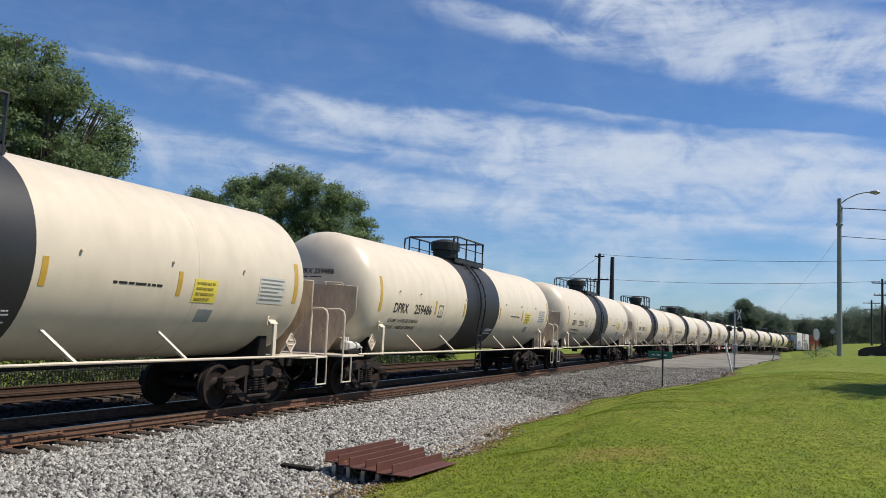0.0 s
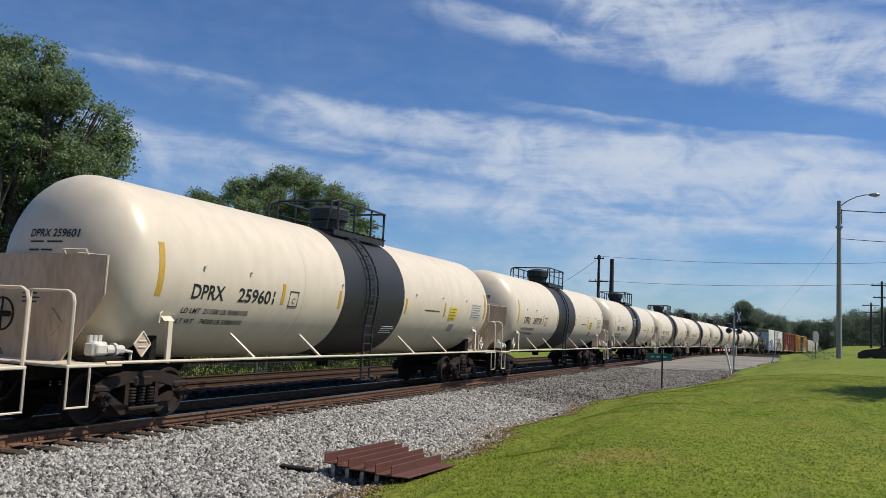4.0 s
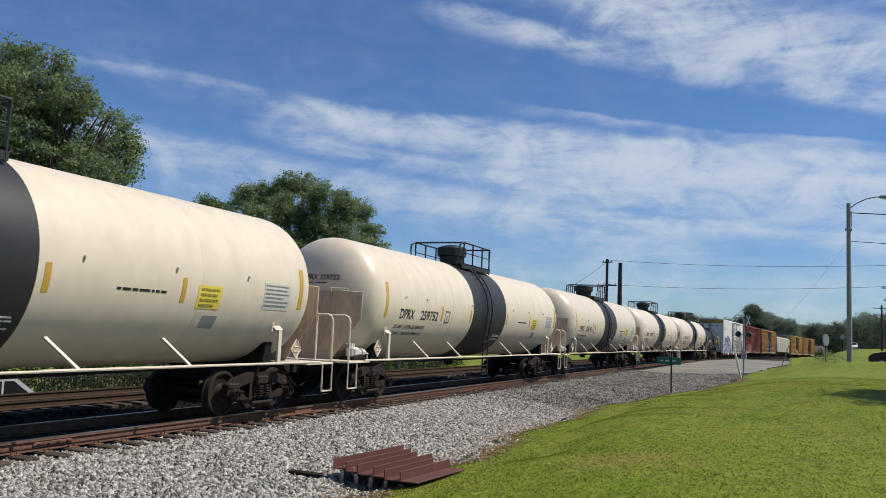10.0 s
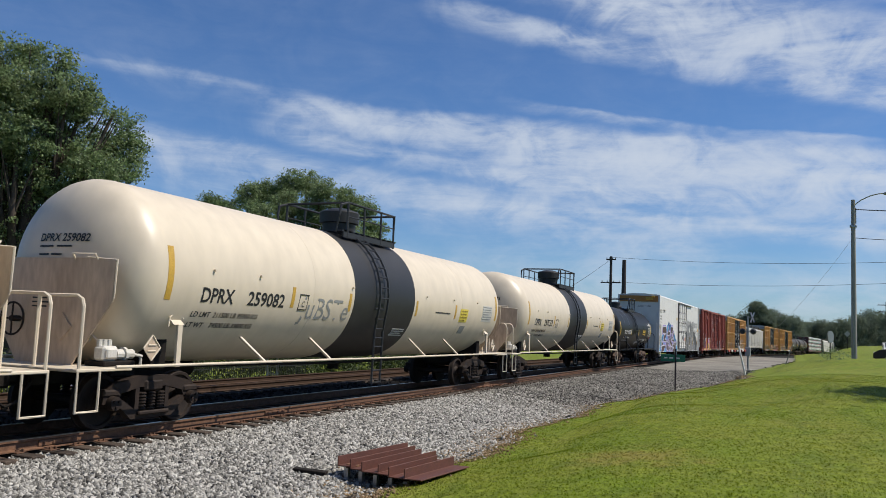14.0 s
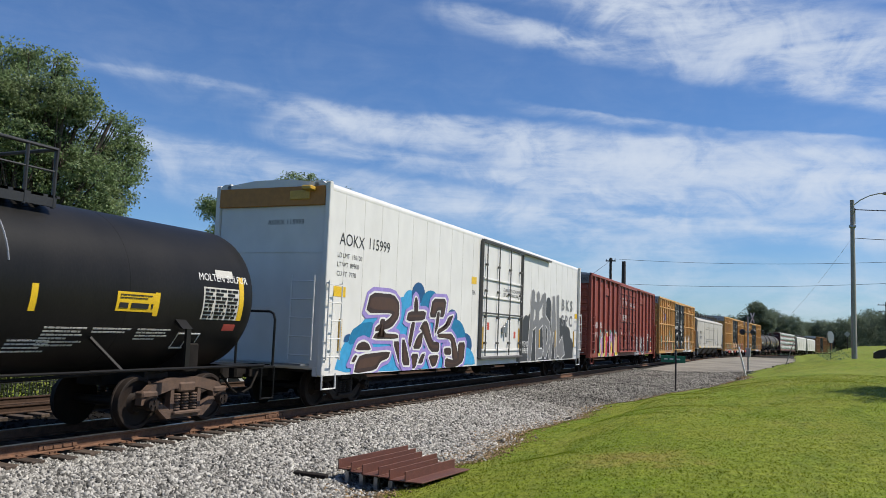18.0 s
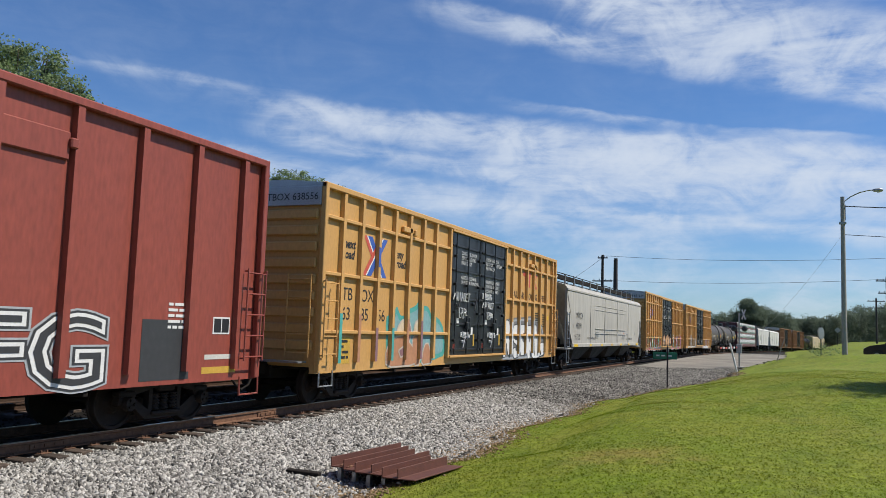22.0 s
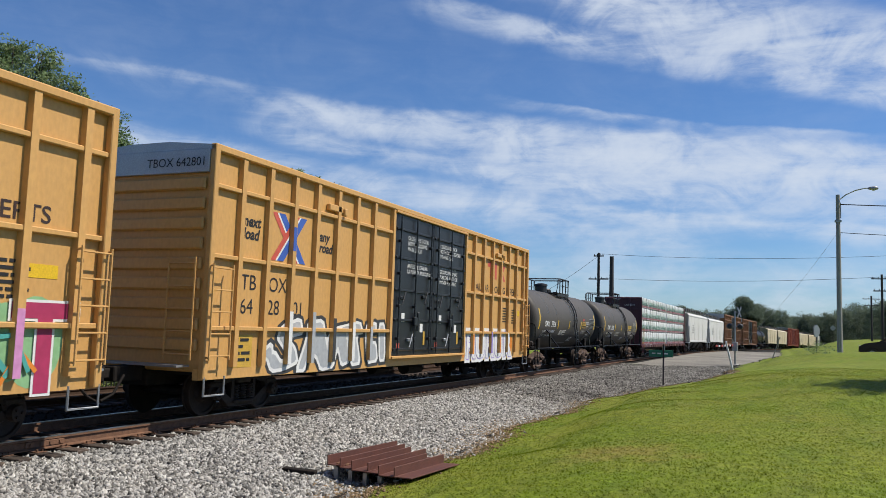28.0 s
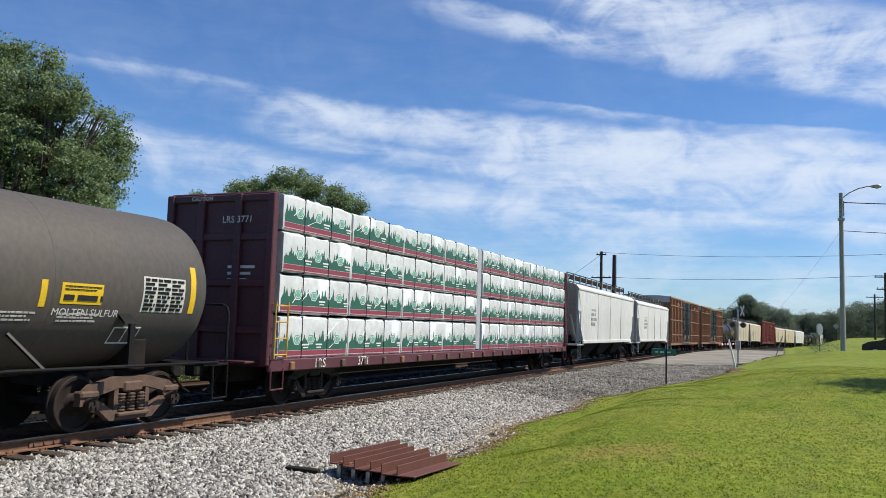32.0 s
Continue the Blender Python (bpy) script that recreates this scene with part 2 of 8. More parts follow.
def lawn(name, blades):
    """Green and straw patches at four sizes, with one dry spot; blades let light through."""
    m = bpy.data.materials.new(name)
    m.use_nodes = True
    n, ln = m.node_tree.nodes, m.node_tree.links
    b = n["Principled BSDF"]
    b.inputs["Roughness"].default_value, b.inputs["Specular IOR Level"].default_value = 0.8, 0.15
    co = n.new("ShaderNodeTexCoord")

    def noise(scale, detail, stretch=(1, 1, 1), turn=0.0):
        mp = n.new("ShaderNodeMapping")
        mp.inputs["Scale"].default_value, mp.inputs["Rotation"].default_value = stretch, (0, 0, radians(turn))
        ln.new(co.outputs["Object"], mp.inputs[0])
        t = n.new("ShaderNodeTexNoise")
        t.inputs["Scale"].default_value, t.inputs["Detail"].default_value, t.inputs["Roughness"].default_value = scale, detail, 0.65
        ln.new(mp.outputs[0], t.inputs["Vector"])
        return t.outputs["Fac"]

    def ramped(v, a, b, c=0.0, d=1.0):
        r = n.new("ShaderNodeMapRange")
        for i, q in enumerate((a, b, c, d)):
            r.inputs[i + 1].default_value = q
        ln.new(v, r.inputs[0])
        return r.outputs[0]

    def blend(fac, a, b, kind="MIX"):
        x = n.new("ShaderNodeMixRGB")
        x.blend_type = kind
        for k, v in ((0, fac), (1, a), (2, b)):
            if isinstance(v, (int, float)):
                x.inputs[k].default_value = v
            elif isinstance(v, tuple):
                x.inputs[k].default_value = (*v, 1)
            else:
                ln.new(v, x.inputs[k])
        return x.outputs[0]

    c = blend(ramped(noise(0.22, 4), 0.38, 0.64), (0.126, 0.172, 0.012), (0.166, 0.184, 0.022))
    c = blend(ramped(noise(0.9, 5, (1, 0.45, 1), 25), 0.52, 0.72, 0, 0.42), c, (0.198, 0.178, 0.050))
    c = blend(ramped(noise(1.6, 5, (1, 0.4, 1), -20), 0.50, 0.70, 0, 0.60), c, (0.075, 0.122, 0.010))
    far = n.new("ShaderNodeVectorMath")
    far.operation = "DISTANCE"
    far.inputs[1].default_value = (-2.15, 12.4, -0.05)
    ln.new(co.outputs["Object"], far.inputs[0])
    spot = n.new("ShaderNodeMath")
    spot.operation = "ADD"
    ln.new(far.outputs["Value"], spot.inputs[0])
    ln.new(ramped(noise(1.7, 4), 0.3, 0.7, -0.7, 0.7), spot.inputs[1])
    c = blend(ramped(spot.outputs[0], 0.15, 1.1, 0.55, 0.0), c, (0.215, 0.155, 0.046))
    c = blend(1.0, c, ramped(noise(6, 7), 0.32, 0.68, 0.66, 1.30), "MULTIPLY")
    c = blend(1.0, c, ramped(noise(26, 5), 0.30, 0.70, 0.55, 1.42), "MULTIPLY")
    if blades:
        c = blend(1.0, c, ramped(n.new("ShaderNodeNewGeometry").outputs["Random Per Island"], 0, 1, 0.6, 1.7), "MULTIPLY")
        tr = n.new("ShaderNodeBsdfTranslucent")
        ln.new(c, tr.inputs[0])
        mx = n.new("ShaderNodeMixShader")
        mx.inputs[0].default_value = 0.5
        ln.new(b.outputs[0], mx.inputs[1])
        ln.new(tr.outputs[0], mx.inputs[2])
        ln.new(mx.outputs[0], n["Material Output"].inputs[0])
    else:
        bp = n.new("ShaderNodeBump")
        bp.inputs["Strength"].default_value, bp.inputs["Distance"].default_value = 0.35, 0.03
        ln.new(noise(16, 4), bp.inputs["Height"])
        ln.new(bp.outputs[0], b.inputs["Normal"])
    ln.new(c, b.inputs["Base Color"])
    return m


GRASS = lawn("mown_lawn", False)
BLADE = lawn("grass_blades", True)
DRY = mat("dry_grass", (0.27, 0.185, 0.085), 0.85, col2=(0.13, 0.13, 0.035), scale=2, fine=30, amount=0.8, bump=0.3, spread=0.3, island=True)
ASPHALT = mat("worn_asphalt", (0.165, 0.156, 0.143), 0.95, spec=0.15, col2=(0.27, 0.25, 0.22), scale=0.7, fine=50, amount=0.9, bump=0.3, bscale=70)
BARK = mat("tree_bark", (0.095, 0.072, 0.052), 0.9, col2=(0.05, 0.04, 0.03), scale=3, fine=14, amount=0.8, bump=0.7, stretch=(3, 3, 0.6))
DUSTROAD = mat("dusty_gravel_road", (0.29, 0.268, 0.232), 0.95, spec=0.15, col2=(0.15, 0.142, 0.122), scale=0.22, fine=14, amount=0.9, bump=0.3, bscale=40)
LEAF = mat("tree_leaves", (0.170, 0.255, 0.105), 0.5, col2=(0.28, 0.34, 0.165), scale=0.45, fine=2, amount=0.8, bump=0.0, spread=0.45, island=True, spec=0.35, thin=0.5)
# green darkened to paint in the shade of the taller trees
LEAF_DARK = mat("shade_dark_shrub_leaves", (0.045, 0.068, 0.022), 0.6, col2=(0.07, 0.09, 0.03), scale=0.5, fine=3, amount=0.8, bump=0.0, spread=0.3, island=True, spec=0.3, thin=0.2)
# leaf colour lifted paler and greyer, which paints in distance haze
LEAF_FAR = mat("hazed_distant_leaves", (0.17, 0.22, 0.155), 0.8, col2=(0.21, 0.25, 0.185), scale=0.10, fine=1, amount=0.8, bump=0.0, spread=0.18, island=True, spec=0.2, thin=0.5)
POLE = mat("weathered_pole_wood", (0.37, 0.355, 0.335), 0.85, col2=(0.27, 0.255, 0.235), scale=2, fine=18, amount=0.8, bump=0.3, stretch=(3, 3, 0.3))
DARKPOLE = mat("dark_pole_wood", (0.035, 0.032, 0.034), 0.85, col2=(0.06, 0.05, 0.05), scale=2, amount=0.8, bump=0.3, stretch=(3, 3, 0.3))
GALV = mat("galvanised_steel", (0.42, 0.43, 0.44), 0.45, 0.7, col2=(0.3, 0.3, 0.31), scale=9, amount=0.5, bump=0.05)
WIRE = mat("black_cable", (0.03, 0.03, 0.035), 0.6, amount=0.2, bump=0)
WHITE = mat("white_car_paint", (0.77, 0.76, 0.73), 0.38, col2=(0.69, 0.67, 0.62), scale=0.8, fine=2, amount=0.2, bump=0.25, bscale=0.9, stretch=(1, 1, 0.6))
CHALK = mat("white_lettering", (0.78, 0.78, 0.76), 0.6, amount=0.25, bump=0)
INK = mat("black_lettering", (0.018, 0.018, 0.02), 0.55, amount=0.3, bump=0)
YELLOW = mat("yellow_reflector", (0.80, 0.52, 0.02), 0.4, col2=(0.70, 0.42, 0.02), amount=0.5, bump=0)
OCHRE = mat("faded_yellow_strip", (0.62, 0.38, 0.06), 0.45, amount=0.5, bump=0)
PRINTYEL = mat("worn_notice_print", (0.40, 0.30, 0.05), 0.6, amount=0.3, bump=0)
PLACARD = mat("yellow_placard", (0.82, 0.66, 0.10), 0.5, amount=0.3, bump=0)
BOXYEL = mat("orange_yellow_boxcar_paint", (0.63, 0.355, 0.115), 0.5, col2=(0.55, 0.29, 0.085), scale=0.5, fine=16, amount=0.30, bump=0.03, stretch=(1, 1, 0.5), spread=0.05)
BOXBROWN = mat("faded_brown_boxcar_paint", (0.30, 0.145, 0.065), 0.6, col2=(0.18, 0.095, 0.05), scale=0.8, fine=16, amount=0.6, bump=0.05, stretch=(1, 1, 0.3))
BOXRED = mat("oxide_red_paint", (0.30, 0.066, 0.044), 0.5, col2=(0.225, 0.048, 0.034), scale=0.8, fine=14, amount=0.55, bump=0.05, stretch=(1, 1, 0.3))
PURPLE = mat("dark_maroon_paint", (0.105, 0.028, 0.036), 0.6, col2=(0.06, 0.02, 0.025), scale=0.8, fine=14, amount=0.6, bump=0.08)
DOORBLK = mat("black_door_paint", (0.011, 0.012, 0.015), 0.4, col2=(0.024, 0.024, 0.026), scale=2, amount=0.6, bump=0.04)
ROOFGREY = mat("galvanised_roof", (0.46, 0.46, 0.47), 0.4, 0.5, col2=(0.36, 0.36, 0.37), scale=2, amount=0.5, bump=0.05)
# bin grey darkened to hold the shade below the car body
BINGREY = mat("shade_dark_hopper_bin", (0.115, 0.108, 0.098), 0.8, col2=(0.05, 0.046, 0.042), scale=1.4, fine=12, amount=0.9, bump=0.06, spec=0.15)
HOPGREY = mat("pale_grey_hopper_paint", (0.47, 0.45, 0.40), 0.55, col2=(0.36, 0.33, 0.285), scale=0.5, fine=6, amount=0.5, bump=0.04, stretch=(1, 1, 0.15))
HOPWHITE = mat("off_white_hopper_paint", (0.66, 0.66, 0.62), 0.5, col2=(0.52, 0.51, 0.47), scale=0.9, fine=12, amount=0.5, bump=0.04, stretch=(1, 1, 0.15))
HOPCREAM = mat("cream_hopper_paint", (0.56, 0.48, 0.33), 0.55, col2=(0.42, 0.35, 0.23), scale=0.9, amount=0.5, bump=0.04, stretch=(1, 1, 0.2))
WRAP = mat("white_lumber_wrap", (0.74, 0.76, 0.75), 0.38, col2=(0.62, 0.65, 0.65), scale=1.2, fine=5, amount=0.4, bump=0.6, bscale=4)
PINE = mat("green_wrap_print", (0.030, 0.125, 0.085), 0.45, col2=(0.02, 0.08, 0.055), amount=0.5, bump=0.0)
WINE = mat("maroon_wrap_print", (0.28, 0.05, 0.075), 0.45, amount=0.4, bump=0.0)
GREENPAINT = mat("green_street_sign", (0.010, 0.17, 0.10), 0.4, amount=0.3, bump=0)
GLASS = mat("dark_car_glass", (0.015, 0.018, 0.02), 0.08, amount=0.1, bump=0, spec=0.8)
SILVER = mat("silver_car_paint", (0.62, 0.63, 0.66), 0.25, 0.3, amount=0.15, bump=0)
NAVY = mat("dark_blue_car_paint", (0.015, 0.018, 0.032), 0.2, 0.2, amount=0.2, bump=0)
RUBBER = mat("tyre_rubber", (0.02, 0.02, 0.02), 0.85, amount=0.3, bump=0.1)
SHEET = mat("rust_brown_steel_sections", (0.135, 0.050, 0.034), 0.62, 0.1, col2=(0.085, 0.034, 0.026), scale=5, fine=50, amount=0.7, bump=0.12)
LAMP = mat("lamp_lens", (0.55, 0.56, 0.55), 0.3, amount=0.2, bump=0)
REDLENS = mat("dark_red_lens", (0.10, 0.012, 0.012), 0.25, amount=0.2, bump=0)
FENCE = mat("black_fence_paint", (0.02, 0.02, 0.022), 0.5, amount=0.3, bump=0)
CONCRETE = mat("aged_concrete", (0.42, 0.40, 0.36), 0.9, col2=(0.30, 0.29, 0.26), scale=2, amount=0.7, bump=0.3)

# ---- mesh tools ----
class Shape:
    """Collects vertices and faces for one mesh."""

    def __init__(self):
        self.v, self.f = [], []

    def add(self, vs, fs):
        k = len(self.v)
        self.v.extend(vs)
        self.f.extend([tuple(i + k for i in f) for f in fs])
        return self

    def box(self, x0, x1, y0, y1, z0, z1, c=0.0):
        if c <= 0:
            vs = [(x, y, z) for x in (x0, x1) for y in (y0, y1) for z in (z0, z1)]
            return self.add(vs, [(0, 1, 3, 2), (4, 6, 7, 5), (0, 4, 5, 1), (2, 3, 7, 6), (0, 2, 6, 4), (1, 5, 7, 3)])
        c = min(c, (x1 - x0) * 0.4, (y1 - y0) * 0.4, (z1 - z0) * 0.4)
        bm = bmesh.new()
        q = [bm.verts.new((x, y, z)) for x in (x0, x1) for y in (y0, y1) for z in (z0, z1)]
        for f in ((0, 1, 3, 2), (4, 6, 7, 5), (0, 4, 5, 1), (2, 3, 7, 6), (0, 2, 6, 4), (1, 5, 7, 3)):
            bm.faces.new([q[i] for i in f])
        bmesh.ops.bevel(bm, geom=bm.edges[:], offset=c, segments=1, affect="EDGES")
        bm.verts.index_update()
        self.add([v.co[:] for v in bm.verts], [[v.index for v in f.verts] for f in bm.faces])
        bm.free()
        return self

    def tube(self, p, q, r, n=8, r2=None, cap=True):
        p, q = Vector(p), Vector(q)
        r2 = r if r2 is None else r2
        w = (q - p).normalized()
        a = w.orthogonal().normalized()
        b = w.cross(a)
        vs = []
        for o, rr in ((p, r), (q, r2)):
            vs += [(o + (a * math.cos(2 * math.pi * i / n) + b * math.sin(2 * math.pi * i / n)) * rr)[:] for i in range(n)]
        fs = [(i, (i + 1) % n, n + (i + 1) % n, n + i) for i in range(n)]
        if cap:
            fs += [tuple(reversed(range(n))), tuple(range(n, 2 * n))]
        return self.add(vs, fs)

    def pipe(self, pts, r, n=6):
        """One bent tube through the points."""
        pts = [Vector(p) for p in pts]
        ways = [(q - p).normalized() for p, q in zip(pts, pts[1:])]
        a = ways[0].orthogonal().normalized()
        vs = []
        for i, p in enumerate(pts):
            w = (ways[max(0, i - 1)] + ways[min(i, len(ways) - 1)])
            w = w.normalized() if w.length > 1e-6 else ways[min(i, len(ways) - 1)]
            a = (a - w * a.dot(w)).normalized()
            b = w.cross(a)
            k = 1 / max(0.6, w.dot(ways[min(i, len(ways) - 1)]))
            vs += [(p + (a * math.cos(2 * math.pi * j / n) + b * math.sin(2 * math.pi * j / n)) * r * k)[:] for j in range(n)]
        m = len(pts)
        fs = [(i * n + j, i * n + (j + 1) % n, i * n + n + (j + 1) % n, i * n + n + j) for i in range(m - 1) for j in range(n)]
        return self.add(vs, fs + [tuple(reversed(range(n))), tuple(range((m - 1) * n, m * n))])

    def lathe(self, prof, n=40, axis="y", at=(0, 0, 0)):
        """prof: (along, radius) pairs, turned round the axis."""
        vs, fs = [], []
        for s, r in prof:
            for i in range(n):
                c, d = r * math.cos(2 * math.pi * i / n), r * math.sin(2 * math.pi * i / n)
                q = (c, s, d) if axis == "y" else (s, c, d) if axis == "x" else (c, d, s)
                vs.append((q[0] + at[0], q[1] + at[1], q[2] + at[2]))
        for k in range(len(prof) - 1):
            for i in range(n):
                j = (i + 1) % n
                fs.append((k * n + i, k * n + j, (k + 1) * n + j, (k + 1) * n + i))
        fs += [tuple(range(n)), tuple(range((len(prof) - 1) * n, len(prof) * n))]
        return self.add(vs, fs)

    def slab(self, poly, lo, hi, axis="x"):
        """A polygon given in the two other axes, extruded along the axis."""
        n = len(poly)
        place = {"x": lambda a, b, s: (s, a, b), "y": lambda a, b, s: (a, s, b), "z": lambda a, b, s: (a, b, s)}[axis]
        vs = [place(a, b, s) for s in (lo, hi) for a, b in poly]
        fs = [tuple(range(n)), tuple(range(2 * n - 1, n - 1, -1))] + [(i, n + i, n + (i + 1) % n, (i + 1) % n) for i in range(n)]
        return self.add(vs, fs)

    def mesh(self, name, material, smooth=None):
        me = bpy.data.meshes.new(name)
        me.from_pydata(self.v, [], self.f)
        bm = bmesh.new()
        bm.from_mesh(me)
        bmesh.ops.recalc_face_normals(bm, faces=bm.faces)
        bm.to_mesh(me)
        bm.free()
        me.materials.append(material)
        if smooth:
            me.shade_smooth()
            me.set_sharp_from_angle(angle=radians(smooth))
        return me


def tri_mesh(name, vs, fs, material):
    """A mesh from arrays of points and triangles."""
    me = bpy.data.meshes.new(name)
    me.vertices.add(len(vs))
    me.vertices.foreach_set("co", np.asarray(vs, np.float32).ravel())
    me.loops.add(3 * len(fs))
    me.loops.foreach_set("vertex_index", np.asarray(fs, np.int32).ravel())
    me.polygons.add(len(fs))
    me.polygons.foreach_set("loop_start", np.arange(0, 3 * len(fs), 3, dtype=np.int32))
    me.update(calc_edges=True)
    me.materials.append(material)
    return me


def part(name, shape, material, parent, label="", smooth=None, at=None):
    me = shape if isinstance(shape, bpy.types.Mesh) else shape.mesh(name, material, smooth)
    ob = new(name, me)
    ob.parent = parent
    if at is not None:
        ob.matrix_basis = at
    if label:
        ob["label"] = label
    return ob


def thing(name, label, category, group="", kind="", m=None):
    ob = new(name)
    ob.empty_display_size = 0.2
    if m is not None:
        ob.matrix_world = m
    return tagged(ob, label, category, group, kind)


_words = {}


def words(text, size, grow=0.0, shear=0.0, fat=1.0):
    """Flat letters from the built-in font: vertices (u, v) from the lower left corner, and faces."""
    key = (text, size, grow, shear, fat)
    if key not in _words:
        cu = bpy.data.curves.new("words", "FONT")
        cu.body, cu.size, cu.offset, cu.shear, cu.resolution_u = text, size, grow, shear, 3
        ob = bpy.data.objects.new("words", cu)
        me = bpy.data.meshes.new_from_object(ob)
        vs = [(v.co.x * fat, v.co.y) for v in me.vertices]
        fs = [tuple(p.vertices) for p in me.polygons]
        bpy.data.objects.remove(ob)
        bpy.data.curves.remove(cu)
        bpy.data.meshes.remove(me)
        _words[key] = (vs, fs)
    return _words[key]


def on_side(text, size, x, y, z, grow=0.0, shear=0.0, fat=1.0, s=None):
    """Letters on a side wall that faces +x, read along +y."""
    vs, fs = words(text, size, grow, shear, fat)
    return (s or Shape()).add([(x, y + u, z + v) for u, v in vs], fs)


def on_tank(text, size, R, zc, y, z, s=None, shear=0.0, fat=1.0, proud=0.005, grow=0.0):
    vs, fs = words(text, size, grow, shear, fat)
    out = []
    a0 = math.asin(max(-1, min(1, (z - zc) / R)))
    for u, v in vs:
        a = a0 + v / R
        out.append(((R + proud) * math.cos(a), y + u, zc + (R + proud) * math.sin(a)))
    return (s or Shape()).add(out, fs)


def each_word(name, text, size, place, material, car, grow=0.0, shear=0.0, fat=1.0):
    """One part for each word of a line. place(word, offset) gives its shape."""
    wide = lambda q: max([0.0] + [a for a, b in words(q, size, grow, shear)[0]]) * fat
    done = ""
    for w in text.split(" "):
        if w:
            part(name, place(w, wide(done + w) - wide(w)), material, car)
        done += w + " "


def tank_patch(R, zc, y0, y1, z0, z1, s=None, proud=0.005, n=6):
    """A thin curved plate that lies on a tank's near side."""
    s = s or Shape()
    a0, a1 = math.asin((z0 - zc) / R), math.asin((z1 - zc) / R)
    vs = []
    for r in (R - 0.02, R + proud):
        for i in range(n + 1):
            a = a0 + (a1 - a0) * i / n
            for y in (y0, y1):
                vs.append((r * math.cos(a), y, zc + r * math.sin(a)))
    m = 2 * (n + 1)
    fs = [(m + 2 * i, m + 2 * i + 1, m + 2 * i + 3, m + 2 * i + 2) for i in range(n)]
    fs += [(2 * i, m + 2 * i, m + 2 * i + 2, 2 * i + 2) for i in range(n)] + [(2 * i + 1, 2 * i + 3, m + 2 * i + 3, m + 2 * i + 1) for i in range(n)]
    fs += [(0, 1, m + 1, m), (m - 2, 2 * m - 2, 2 * m - 1, m - 1)]
    return s.add(vs, fs)


def bars(x, y, z, rows, widths, h=0.05, gap=0.05, s=None, tank=None):
    """Unreadable lines of small print, as plain bars."""
    s = s or Shape()
    for i in range(rows):
        w = widths[i % len(widths)]
        zz = z - i * (h + gap)
        a, k = y, i
        while a < y + w - .02:
            b = min(y + w, a + h * (2.2, 4.5, 3.0, 6.0, 1.6)[k % 5])
            if tank:
                tank_patch(tank[0], tank[1], a, b, zz - h, zz, s, 0.006, 1)
            else:
                s.box(x - 0.01, x + 0.003, a, b, zz - h, zz)
            a, k = b + h * .8, k + 1
    return s


# ---- the line ----
DC = 11.383   # from the camera to the middle of the near track


def bend(s):
    """Sideways shift and height of the line at s metres."""
    k, f = max(0.0, s - 51.5), max(0.0, s - 30.0)
    return 0.000396 * k * k, -0.0030 * max(0.0, s) - 0.000026 * f * f


def line(s, x=0.0, z=0.0):
    k, dz = bend(s)
    t = 2 * 0.000396 * max(0.0, s - 51.5)
    c = 1 / math.sqrt(1 + t * t)
    return (-DC + k + x * c, s - x * t * c, z + dz)

# ---- the ground ----
def ramp(a, b, v):
    q = max(0.0, min(1.0, (v - a) / (b - a)))
    return q * q * (3 - 2 * q)


def verge(y):
    """Where the stones end and the lawn begins."""
    return -5.75 - 0.4 * ramp(12, 19, y) + 3.35 * ramp(25, 43, y) + 1.0 * ramp(50, 76, y) + 1.5 * ramp(76, 106, y) + 0.16 * math.sin(y * 0.9) + 0.08 * math.sin(y * 2.3)


def height(x, y):
    k, dz = bend(y)
    rel = x + DC - k
    if y < 0:
        dz = 0.0
    e = verge(y)
    foot = -0.58 + 0.40 * ramp(24, 46, y)
    if x > e:
        side = ramp(10.5, 16.5, rel)
        top = 0.52 + 0.92 * ramp(8, 48, y) - (0.9 + 0.2 * side) * ramp(52, 68, y) + 1.0 * side * ramp(85, 130, y)
        z = foot + (top - foot) * (1 - math.exp(-(x - e) / 4.6))
        z += 0.05 * math.sin(x * 0.8 + y * 0.25) * ramp(0, 3, x - e)
        z -= 0.15 * math.exp(-((x - e - 1.5) / 0.55) ** 2) * ramp(10, 18, y)
        z += 0.07 * noise.noise((x * 0.55, y * 0.30, 3.0)) * ramp(0.2, 2.0, x - e)
        return z + dz * ramp(45, 90, y) * (1 - side)
    if rel > 1.55:
        a = (rel - 1.55) / max(0.5, (e + DC - k - 1.55))
        return -0.255 + (foot + 0.255) * a ** 1.3 + dz
    if rel > -7.3:
        return -0.255 + dz
    return -0.255 - 1.42 * ramp(6.9, 8.9, -rel) + dz * (1 - 0.5 * ramp(40, 120, -rel)) + 0.5 * ramp(20, 60, -rel)


